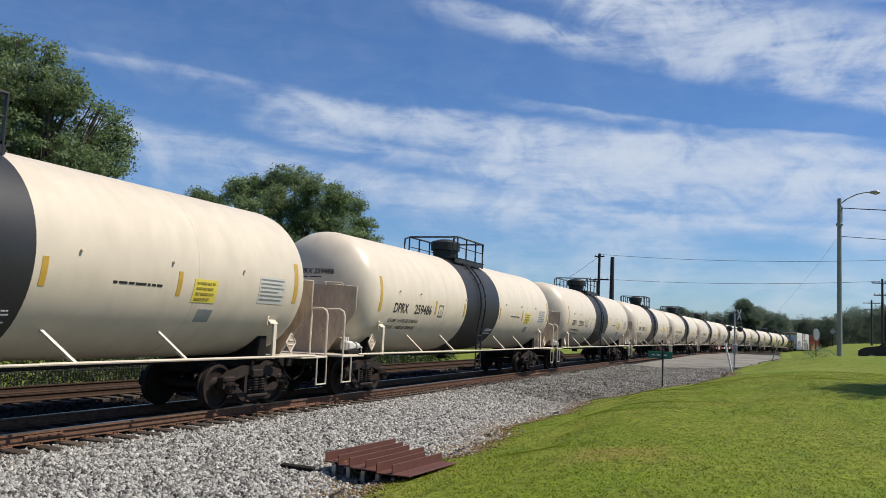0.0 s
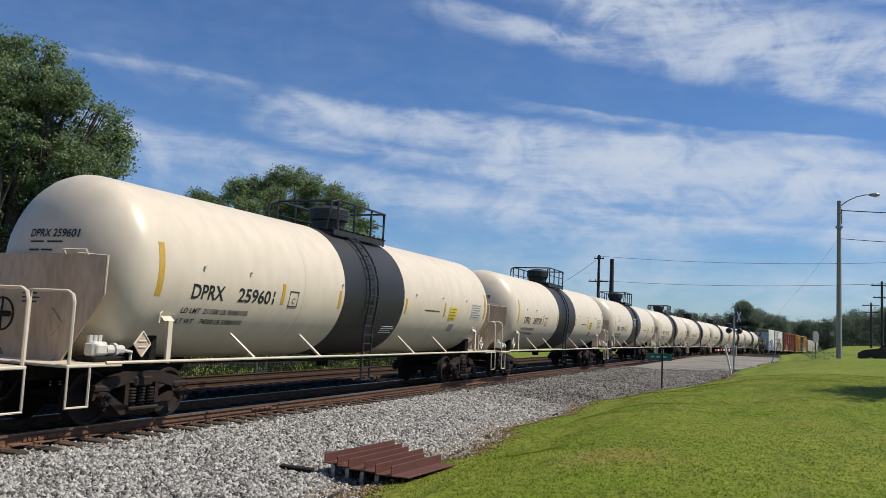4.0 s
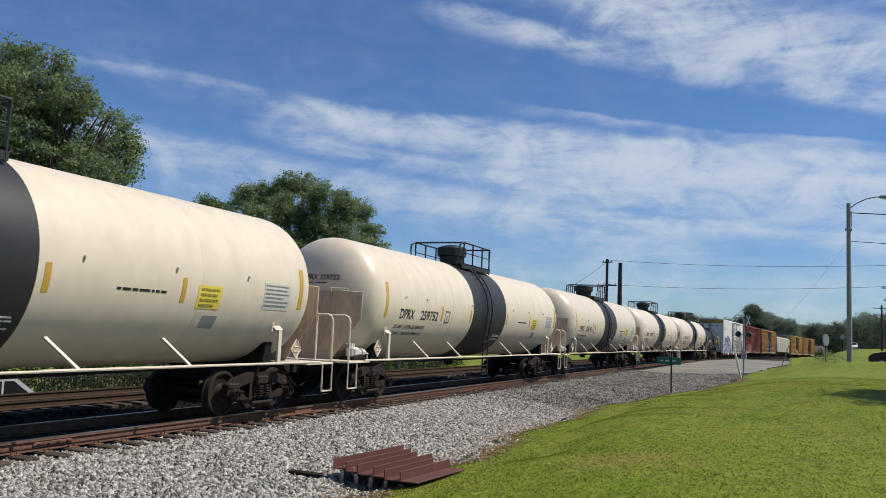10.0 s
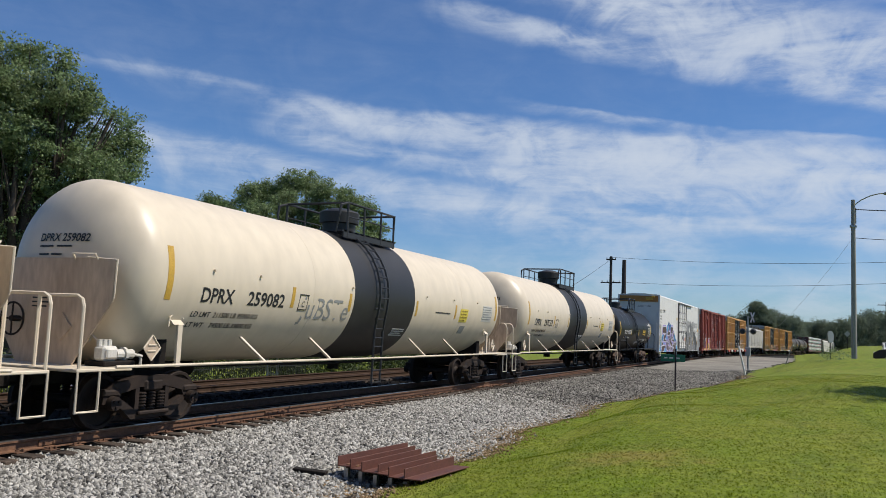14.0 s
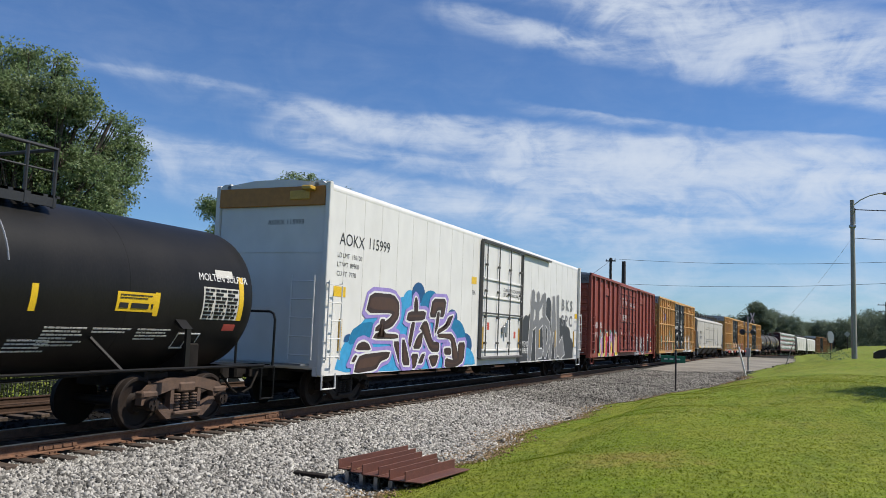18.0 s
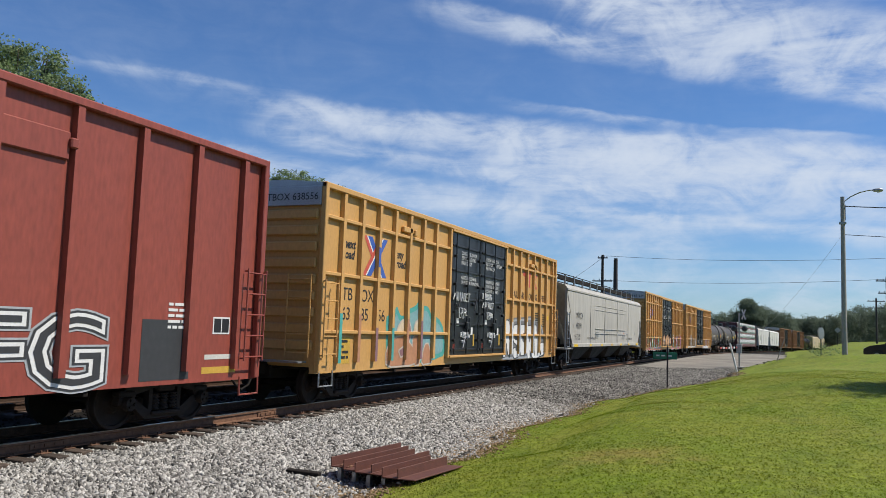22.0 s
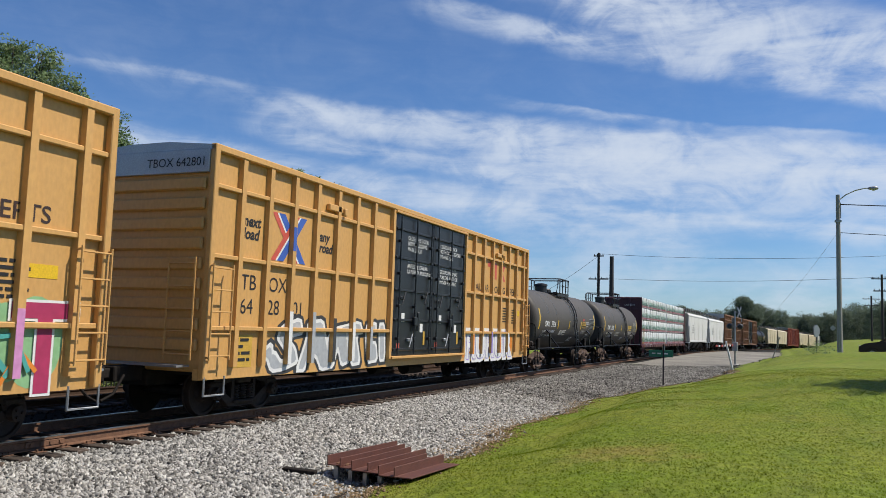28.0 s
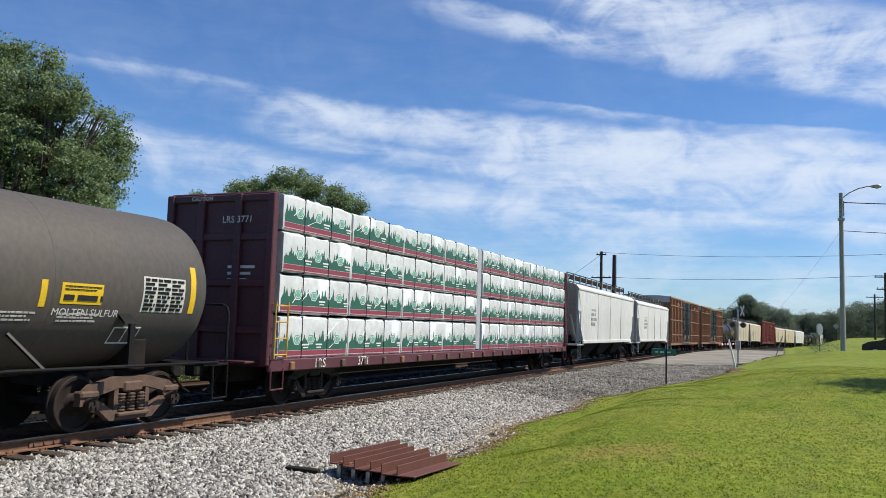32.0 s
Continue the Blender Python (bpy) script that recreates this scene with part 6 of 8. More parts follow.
def rail_logo(car, W, hl, dy0, dy1, top):
    """Crossed bands, slogan and small print that the yellow cars share."""
    x = W + .006
    for k, dz in ((1, 0), (-1, 0)):
        for j, col in ((0, LOGOR), (1, CHALK), (2, LOGOB)):
            s = Shape()
            a, b = ((-.25, -.08), (-.08, -.02), (-.02, .22))[j]
            poly(s, x + .002 * (k + 1), [(-hl + 2.32 + a, 3.70 - .51 * k), (-hl + 2.32 + b, 3.70 - .51 * k), (-hl + 2.32 + b + .86, 3.70 + .51 * k), (-hl + 2.32 + a + .86, 3.70 + .51 * k)])
            part("painted_mark", s, col, car)
    for w, y, z in (("next", -hl + 1.10, 3.80), ("load", -hl + 1.10, 3.54), ("any", -hl + 3.96, 3.80), ("road", -hl + 3.96, 3.54)):
        part("slogan", on_side(w, .31, x, y, z, grow=.010, shear=.2), INK, car)
    y = dy1 + 1.04
    wide = max(a for a, b in words("RAILCAR POOLING EXPERTS", .36)[0])
    each_word("slogan", "RAILCAR POOLING EXPERTS", .36, lambda w, o: on_side(w, .36, x, y + o, 3.22, grow=.004, fat=5.13 / wide), BROWNSP, car, .0, .0, 5.13 / wide)
    part("painted_mark", Shape().box(W + .108, W + .113, -hl + 2.745, -hl + 2.865, 3.44, 3.96), LOGOB, car)
    m = Shape().box(W, x, y + 1.70, y + 1.88, 3.72, 4.14).box(W, x, y + 2.24, y + 2.44, 3.72, 4.14).box(W, x, y + 1.45, y + 2.47, 4.14, 4.32)
    poly(m, x, [(y + 2.68, 3.70), (y + 2.88, 3.70), (y + 3.44, 4.30), (y + 3.24, 4.30)])
    poly(m, x + .002, [(y + 2.68, 4.30), (y + 2.88, 4.30), (y + 3.44, 3.70), (y + 3.24, 3.70)])
    part("painted_mark", m, LOGOR, car)
    t = Shape()
    rows = ("CLOSE THIS DOOR", "BEFORE CLOSING", "MAIN DOOR", "", "CIERRE ESTA PUERTA", "ANTES DE CERRAR", "LA PUERTA PRINCIPAL")
    for i, w in enumerate(rows):
        on_side(w, .165, W + .075, dy0 + .85, 4.34 - i * .16, s=t) if w else None
    rows = ("CLOSE AND LOCK", "BOTH DOORS BEFORE", "MOVING CAR", "", "CIERRE Y PONGA", "SEGURO EN AMBAS", "PUERTAS ANTES DE", "MOVER EL CARRO")
    for i, w in enumerate(rows):
        on_side(w, .165, W + .075, (dy0 + dy1) / 2 + .55, 4.34 - i * .16, s=t) if w else None
    part("door_lettering", t, CHALK, car)
    part("notice", Shape().box(W, x, -hl + .97, -hl + 1.6, .98, 1.62), OCHRE, car, "faded yellow notice")
    part("notice_print", bars(x + .004, -hl + 1.02, 1.55, 4, (.5, .3, .5), .06, .07), INK, car)
    part("notice", Shape().box(W, x, hl - 1.38, hl - .86, 2.42, 2.62), YELLOW, car, "yellow notice")
    part("small_print", bars(x, dy1 + 4.3, 2.7, 6, (.55, .5, .6), .05, .05), INK, car)
    part("small_print", bars(x, dy1 + 5.4, 2.66, 6, (.45, .5, .4), .05, .05), INK, car)

# strokes of sprayed tags, in letter heights
SCRAWL_WIDE = (((0, .1), (.35, .75)), ((.15, .8), (.4, .8), (.35, .5)), ((.7, 1), (.65, .3), (.85, .05), (1.05, .3), (1.1, 1)), ((1.3, 0), (1.35, .95), (1.75, .1), (1.85, 1)), ((2.2, 0), (2.45, .95), (2.75, 0)), ((2.3, .4), (2.7, .4)),
               ((3.0, .95), (2.95, .15), (3.2, 0), (3.4, .2), (3.45, .95)), ((4.0, .9), (3.7, .8), (3.8, .5), (4.05, .35), (3.95, .05), (3.65, .05)), ((4.2, .95), (4.8, .9)), ((4.5, .9), (4.4, 0)))
SCRAWL_SHORT = (((0, .95), (.1, .1), (.5, .05)), ((.35, .95), (.75, .9), (.8, .5), (.45, .45), (.95, 0)), ((1.2, .9), (1.15, 0)), ((1.15, .9), (1.6, .85), (1.6, .55), (1.2, .5)), ((1.65, .7), (1.95, .7), (1.95, .3), (1.65, .3), (1.65, .7)))
SCRAWL_STAR = (((0, .5), (.5, .5)), ((.1, .9), (.4, .1)), ((.4, .9), (.1, .1)), ((.9, .95), (1.2, .9), (1.05, 0)), ((1.5, 0), (1.45, .9), (1.9, .85), (1.6, .5), (1.95, .1), (1.5, 0)), ((2.3, .9), (2.1, .5), (2.3, 0), (2.6, .4), (2.3, .9)),
               ((2.9, 0), (2.95, .9), (3.3, 0), (3.35, .95)), ((3.9, .8), (3.6, .7), (3.6, .1), (3.95, .1), (3.95, .45), (3.75, .45)))


def paint_638(car, W, hl, dy0, dy1, top):
    rail_logo(car, W, hl, dy0, dy1, top)
    humps_piece(car, W)
    white_letters_piece(car, W)
    t = Shape()
    mid = (dy0 + dy1) / 2
    for y, z, h, rows in ((dy0 + .12, 2.80, .30, SCRAWL_WIDE), (dy0 + .62, 2.25, .36, SCRAWL_SHORT), (mid + .10, 2.95, .24, SCRAWL_STAR), (mid + .14, 2.64, .24, SCRAWL_WIDE), (mid + .62, 2.26, .28, SCRAWL_SHORT),
                          (dy0 + .80, 1.62, .20, SCRAWL_STAR), (mid + .70, 1.62, .20, SCRAWL_STAR)):
        for k, row in enumerate(rows):
            part("graffiti", Shape().pipe([(W + .128, y + a * h, z + b * h) for a, b in row], .017, 5), CHALK, car)
    part("graffiti", t, CHALK, car)
    post_paint(car, W, [-hl + .95 + .93 * i for i in range(6)], 1.0, 2.0, [TEAL, COPPERP, MAUVE], 2)
    post_paint(car, W, [dy1 + .97 + .95 * i for i in range(4)], 1.0, 2.3, [CHALK, SILVERSP], 3)


def paint_631(car, W, hl, dy0, dy1, top):
    rail_logo(car, W, hl, dy0, dy1, top)
    rng = random.Random(18)
    for lo, hi, top_z in ((-hl + .5, dy0 - .25, 1.85), (dy1 + .2, hl - .8, 2.15)):
        s = Shape()
        y = lo
        while y < hi:
            disc(s, W + .003, y, (top_z + .85) / 2, .5, ry=(top_z - .85) / 2 * rng.uniform(.85, 1.1))
            y += .45
        part("graffiti", s, GREENSP if lo > 0 else TEAL, car, "sea-green spray fill")
        n = 6 if lo < 0 else 5
        for i in range(n):
            y = lo + .1 + (hi - lo - .9) * i / (n - 1)
            sprayed(car, W + .006 + .003 * i, y, .80, "RSMETMK"[i], (top_z - .85) / .72, ((CHALK, .075), ((MAGENTA, REDSP, MAGENTA, AQUA if lo > 0 and i > 3 else MAGENTA)[i % 4], .035)), 1.05)
        for i in range(26):
            y = rng.uniform(lo, hi - .6)
            z = rng.uniform(.85, top_z - .5)
            pts = [(y, z), (y + rng.uniform(.1, .3), z + rng.uniform(.2, .5)), (y + rng.uniform(.35, .6), z + rng.uniform(-.1, .3))]
            part("graffiti", stroke(pts, rng.uniform(.05, .12), W + .032 + .0006 * i), (TEAL, PINKSP, TEAL, CHALK, YELSP, TEAL, ORANGESP)[i % 7], car)
    s = Shape()
    for i in range(6):
        disc(s, W + .13, dy0 + .5 + i * .75, 1.5 + .12 * (i % 2), .33, ry=.42)
    part("graffiti", s, PEACH, car)
    post_paint(car, W, [-hl + .95 + .93 * i for i in range(6)], 1.0, 1.9, [TEAL, REDSP, GREENSP], 4)
    post_paint(car, W, [dy1 + .97 + .95 * i for i in range(6)], 1.0, 1.8, [TEAL, REDSP, PINKSP], 5)


def paint_642(car, W, hl, dy0, dy1, top):
    rail_logo(car, W, hl, dy0, dy1, top)
    silver_letters_piece(car, W)
    s = Shape()
    for i in range(7):
        disc(s, W + .003, dy1 + .5 + i * .75, 1.35, .55, ry=.5)
    part("graffiti", s, ORANGESP, car, "orange spray fill")
    sprayed(car, W + .006, dy1 + .45, .86, "RURUR", 1.3, ((CHALK, .15), (LILAC, .05), (CHALK, .02)), 1.15)
    post_paint(car, W, [-hl + 2.81 + .93 * i for i in range(5)], 1.0, 2.0, [CHALK, SILVERSP, SOOT], 6)
    post_paint(car, W, [dy1 + .97 + .95 * i for i in range(5)], 1.0, 1.7, [ORANGESP, CHALK, LILAC], 7)


def paint_red(car, W, hl, dy0, dy1, top):
    letters_piece(car, W)
    sprayed(car, W + .004, dy1 + .15, .86, "2FG", 1.55, ((SILVERSP, .10), (SOOT, .07), (CHALK, .035), (SOOT, -.02)), 1.35)
    part("graffiti", Shape().box(W, W + .005, dy1 + 4.4, dy1 + 5.6, .86, 1.9), SOOT, car)
    t = on_side("IMPORTANT", .17, W + .075, dy0 + 1.0, 4.22)
    for i, w in enumerate(("CLOSE THIS DOOR", "BEFORE CLOSING", "MAIN DOOR")):
        on_side(w, .17, W + .075, dy0 + 1.0, 4.04 - .17 * i, s=t)
    for i, w in enumerate(("CLOSE AND LOCK", "BOTH DOORS BEFORE", "MOVING CAR")):
        on_side(w, .17, W + .075, (dy0 + dy1) / 2 + .7, 4.04 - .17 * i, s=t)
    on_side("BEEM", .50, W + .13, dy0 + .8, 2.95, s=t)
    part("door_lettering", t, CHALK, car)
    b = bars(W + .006, dy1 + 5.0, 2.2, 5, (.5, .6, .4), .05, .05)
    bars(W + .006, -hl + .4, 3.0, 3, (.2, .3, .25), .05, .06, b)
    part("small_print", b, CHALK, car)
    part("notice", Shape().box(W, W + .006, 8.60, 9.58, .93, 1.05), OCHRE, car, "yellow notice")
    part("notice", Shape().box(W, W + .006, 8.66, 9.56, 1.19, 1.28), mat_pale, car, "pale notice strip")
    part("test_panel", Shape().box(W, W + .006, 8.85, 9.34, 1.66, 1.98), CHALK, car, "black test panel with a white edge")
    part("test_panel", Shape().box(W, W + .010, 8.88, 9.08, 1.69, 1.95).box(W, W + .010, 9.11, 9.31, 1.69, 1.95), INK, car)
    for p in [-hl + .95 + i * 1.23 for i in range(6)]:
        part("graffiti", Shape().box(W + .108, W + .114, p - .064, p + .064, 1.05, 1.95), (TEAL, YELSP, PINKSP, REDSP)[int(p * 7) % 4], car)


def paint_white(car, W, hl, dy0, dy1, top):
    x = W + .004
    for i in range(24):
        y = -hl + .95 + i * .93
        if y < hl - .4 and not dy0 - .2 < y < dy1 + .2:
            part("panel_seam", Shape().box(W, W + .0022, y - .008, y + .008, 1.05, top - .15), mat_pale, car)
    pink_piece(car, W)
    # the grey piece
    y1 = dy1 - .15
    for i, (a, b, r) in enumerate(((2.75, 1.2, .42), (3.0, 1.7, .48), (3.5, 2.1, .55), (4.1, 2.2, .55), (4.7, 1.8, .6), (5.5, 1.8, .6), (6.4, 1.8, .6), (6.6, 3.1, .42), (7.3, 1.8, .6), (8.0, 1.8, .6), (8.5, 2.15, .55), (9.2, 2.05, .58), (9.85, 1.75, .55), (10.45, 1.3, .48))):
        part("graffiti", disc(Shape(), x + .0004 * i, a, b, r), SOOT, car, "charcoal spray cloud")
        part("graffiti", Shape().add([(x + .0002 + .0004 * i, a + k * r * .9, z) for k, z in ((-1, .82), (1, .82), (1, b), (-1, b))], [(0, 1, 2, 3)]), SOOT, car)
    letters = {"P": (([(4.32, 3.50), (4.15, 2.2), (3.95, 1.04)], .46), ([(4.35, 3.12), (4.78, 3.05), (4.92, 2.72), (4.72, 2.38), (4.25, 2.22)], .34)),
               "E": (([(5.02, 3.50), (5.0, 2.3), (5.02, 1.02)], .40), ([(5.1, 3.0), (5.45, 3.2), (5.72, 3.45)], .34), ([(5.1, 2.25), (5.62, 2.45)], .34), ([(5.05, 1.1), (5.6, 1.12)], .36)),
               "D": (([(5.95, 3.50), (5.95, 2.4), (6.12, 1.35)], .40), ([(5.95, 2.6), (6.62, 2.3), (6.72, 1.6), (6.2, 1.08)], .34)),
               "A": (([(7.38, 3.46), (7.22, 2.2), (6.95, 1.02)], .36), ([(7.38, 3.46), (7.62, 2.2), (7.85, 1.02)], .36), ([(7.18, 2.15), (7.65, 2.15)], .26)),
               "L": (([(8.05, 3.52), (8.1, 2.4), (8.25, 1.15)], .40), ([(8.25, 1.2), (8.8, 1.55), (9.02, 1.15), (8.6, 1.02)], .40))}
    for n, (ch, strokes) in enumerate(letters.items()):
        for i, (col, grow) in enumerate(((CHALK, .10), (GREYSP, 0.0))):
            for j, (pts, w) in enumerate(strokes):
                lift = x + .010 + .006 * i + .0012 * n + .0003 * j
                part("graffiti", stroke(pts, w + grow, lift), col, car)
                for q in range(2):
                    part("graffiti", disc(Shape(), lift + .0001, *pts[-q], (w + grow) * .5, 16), col, car)
    for w, z in (("B K S", 3.06), ("S P C", 2.34)):
        wide = max(a for a, b in words(w, .68, .02)[0])
        part("graffiti", on_side(w, .68, x + .012, 8.70, z, .02, 0.0, 1.95 / wide), GREYSP, car)
    t = on_side("TWENTY", .30, x + .012, 2.72, 1.40)
    on_side("THREE", .30, x + .012, 2.86, 1.14, s=t)
    part("graffiti", t, CHALK, car)
    t = Shape()
    for i, w in enumerate(("LD LMT  196100", "LT WT  89900", "CU FT  7970")):
        on_side(w, .17, x, -hl + .65, 3.55 - i * .22, s=t)
    on_side("25K", .2, x, dy0 - .75, 3.15, s=t)
    on_side("CLOSE AND LOCK DOOR", .17, W + .075, dy0 + 2.2, 3.42, s=t)
    on_side("BEFORE MOVING CAR", .17, W + .075, dy0 + 2.2, 3.24, s=t)
    part("small_lettering", t, INK, car)
    for a, z in ((-hl + .55, 2.62), (hl - .62, 2.72), (dy0 - .8, 3.5)):
        part("notice", Shape().box(W, W + .006, a, a + .55 * (1 if a < dy0 - 1 else .8), z, z + .24), YELLOW, car, "yellow notice")
    for a in (-hl + .85, dy0 + .15, dy1 - .3, dy1 + 2.6, dy1 + 5.0, hl - .85):
        part("reflector_strip", Shape().box(W + .0, W + .080 if dy0 < a < dy1 else W + .035, a, a + .11, 1.35, 2.1), OCHRE, car)
    part("end_door_handle", Shape().box(.55, 1.1, -hl - .06, -hl + .02, top - .42, top - .2, .02).box(1.0, 1.25, -hl - .25, -hl, top - .22, top - .12, .02), OCHRE, car)


# ---- covered hoppers ----
def hopper(u, hl, paint, label, group, number=("", ""), bays=4, top=4.25):
    car = thing("hopper_car", label, "hopper car", group)
    W = 1.58
    # rounded body with sloping ends
    prof = [(W, 1.30), (W, 2.4), (W + .03, top - .55), (W, top - .18), (W - .12, top - .02), (.75, top + .18), (-.75, top + .18), (-W + .12, top - .02), (-W, top - .18), (-W - .03, top - .55), (-W, 2.4), (-W, 1.30)]
    def cut(z, k):
        # the end sheets slope in towards the bins
        return k * (hl - max(0.0, (3.85 - z)) * 0.74)
    vs = [(x, cut(z, k), z) for k in (-1, 1) for x, z in prof]
    n = len(prof)
    fs = [tuple(range(n)), tuple(range(2 * n - 1, n - 1, -1))] + [(i, n + i, n + (i + 1) % n, (i + 1) % n) for i in range(n)]
    part("body", Shape().add(vs, fs), paint, car, smooth=30)
    for sgn in (1, -1):
        a, b = sorted((sgn * (W - .05), sgn * (W + .045)))
        part("top_chord", Shape().box(a, b, -hl, hl, top - .30, top - .18, .02), paint, car)
        for k in (-1, 1):
            wing = [(k * hl, top - .25), (k * hl, 2.65), (k * (hl - 1.2), 1.36), (k * (hl - 2.0), 1.36), (k * (hl - .2), top - .25)]
            part("side_wing", Shape().slab(wing, min(sgn * (W - .03), sgn * W), max(sgn * (W - .03), sgn * W)), paint, car)
        part("side_sill", Shape().box(a, b, -hl + 1.1, hl - 1.1, 1.18, 1.36, .02), paint, car)
    for y in np.linspace(-hl + 1.3, hl - 1.3, bays + 2)[1:-1]:
        part("panel_seam", Shape().box(W, W + .033, y - .003, y + .003, 1.4, top - .3), paint, car)
    for z in (3.45, 3.21, 2.16, 1.90) if number[0] else ():
        for a, b in ((-4.39, -3.3), (-3.2, -2.05), (-1.95, -.1), (0.0, 2.04), (2.13, 3.32), (3.40, 4.57)):
            part("side_rib", Shape().box(W + .005, W + .042, a, b, z - .014, z + .014, .006), paint, car)
    # bins
    step = (2 * hl - 4.2) / bays
    for i in range(bays):
        y0 = -hl + 2.1 + i * step
        c = y0 + step / 2
        s = Shape()
        vs = [(x, y, 1.32) for x, y in ((-1.5, y0 + .02), (1.5, y0 + .02), (1.5, y0 + step - .02), (-1.5, y0 + step - .02))] + [(x, y, .50) for x, y in ((-.95, c - .85), (.95, c - .85), (.95, c + .85), (-.95, c + .85))]
        s.add(vs, [(0, 1, 2, 3), (4, 5, 6, 7), (0, 1, 5, 4), (1, 2, 6, 5), (2, 3, 7, 6), (3, 0, 4, 7)])
        part("bin", s, UNDER if paint != HOPGREY else BINGREY, car)
        part("outlet_gate", Shape().box(-.70, .70, c - .55, c + .55, .36, .54, .02).tube((.7, c - .2, .44), (.95, c - .2, .44), .05, 8), UNDER, car)
    # roof walk
    rw = Shape()
    for x in (-.78, -.55, .55, .78):
        rw.box(x - .09, x + .09, -hl + .1, hl - .1, top + .40, top + .43)
    part("running_board", rw, UNDER, car)
    for sgn in (1, -1):
        part("roof_rail", Shape().tube((sgn * .92, -hl + .1, top + .62), (sgn * .92, hl - .1, top + .62), .025, 6).box(min(sgn * .90, sgn * .93), max(sgn * .90, sgn * .93), -hl + .1, hl - .1, top + .34, top + .54), UNDER, car)
        for y in np.linspace(-hl + .2, hl - .2, 12):
            part("walk_bracket", Shape().box(min(sgn * .88, sgn * .95), max(sgn * .88, sgn * .95), y - .05, y + .05, top + .10, top + .64), GALV, car)
    for y in np.linspace(-hl + 1.6, hl - 1.6, 10):
        part("hatch", Shape().box(-.45, .45, y - .55, y + .55, top + .17, top + .27, .03), paint, car)
    # end frames
    for k in (-1, 1):
        part("end_deck", Shape().box(-1.55, 1.55, min(k * (hl - 1.5), k * hl), max(k * (hl - 1.5), k * hl), 1.08, 1.16, .02), paint, car)
        for x in (-1.50, 1.50):
            part("corner_post", Shape().tube((x, k * (hl - .05), 1.1), (x, k * (hl - .05), top - .15), .05, 6), paint, car)
            part("end_brace", Shape().tube((x * .75, k * (hl - 1.55), 1.25), (x * .75, k * (hl - .1), 2.65), .07, 6), paint, car)
            ladder(car, 1.60 if x > 0 else -1.60, *sorted((k * (hl - .05), k * (hl - .5))), 1.15, 2.9, 5, GALV)
        s = Shape()
        for i in range(8):
            s.tube((.55, k * (hl + .05), 1.3 + i * .40), (1.05, k * (hl + .05), 1.3 + i * .40), .017, 5)
        s.pipe([(.55, k * (hl + .05), 1.15), (.55, k * (hl + .05), top + .3), (.55, k * (hl - .1), top + .42)], .02, 5)
        s.pipe([(1.05, k * (hl + .05), 1.15), (1.05, k * (hl + .05), top + .3), (1.05, k * (hl - .1), top + .42)], .02, 5)
        part("end_ladder", s, GALV, car)
        stirrup(car, 1.58, *sorted((k * (hl - .05), k * (hl - .5))), .45, 1.1, GALV)
        part("slope_sheet_box", Shape().box(-.9, .9, min(k * (hl - 1.4), k * (hl - .7)), max(k * (hl - 1.4), k * (hl - .7)), 1.16, 1.6, .04), UNDER, car)
    part("centre_sill", Shape().box(-.30, .30, -hl - .2, hl + .2, .75, 1.08, .02), UNDER, car)
    x = W + .012
    if number[0]:
        t = on_side(number[0], .44, x + .022, -8.78, 2.64)
        on_side(number[1], .42, x + .018, -8.78, 2.14, s=t)
        on_side("LD LMT 218500", .17, x + .004, -8.94, 1.72, s=t)
        on_side("LT WT   67500", .17, x + .004, -8.94, 1.55, s=t)
        on_side("DO NOT HAMMER ON CAR", .17, x, -6.38, 1.58, s=t, shear=.2)
        on_side("DO NOT HAMMER ON CAR", .17, x, 4.92, 1.57, s=t, shear=.2)
        on_side("EXTERIOR PAINT", .10, x + .004, 4.96, 1.87, s=t)
        on_side("VENT CAR WHEN UNLOADING", .11, W + .048, 4.21, 1.24, s=t)
        part("warning_lettering", on_side("WARNING", .13, x + .004, 3.76, 1.93, shear=.15), LOGOR, car)
        part("reporting_mark", t, INK, car)
        b = bars(x + .004, -4.26, 1.98, 5, (.8, .75, .85), .03, .045)
        bars(x + .004, 3.48, 1.86, 4, (.8, .85, .7), .03, .045, b)
        bars(x + .004, 8.16, 2.06, 3, (.3, .25, .28), .025, .045, b)
        part("small_print", b, mat_panel, car)
        for i, (y, L) in enumerate(((-9.3, .88), (-5.83, .48), (-2.9, .4), (-.1, .5), (2.74, .5), (5.46, .5), (8.45, .75))):
            part("reflector_strip", Shape().box(W + .04, W + .052, y, y + L, 1.21, 1.33), OCHRE if i % 4 == 3 else YELLOW, car)
    else:
        part("small_print", bars(x, -hl + 3.0, 3.1, 4, (1.3, 1.1), .16, .10), mat_panel, car)
    coupler(car, hl + .75)
    trucks(car, hl - 1.55)
    return register(car, u, hl - 1.55)


# ---- centre-beam flat car with wrapped lumber ----
LEAFPRINT = tint("pale_green_print", (0.16, 0.40, 0.30))


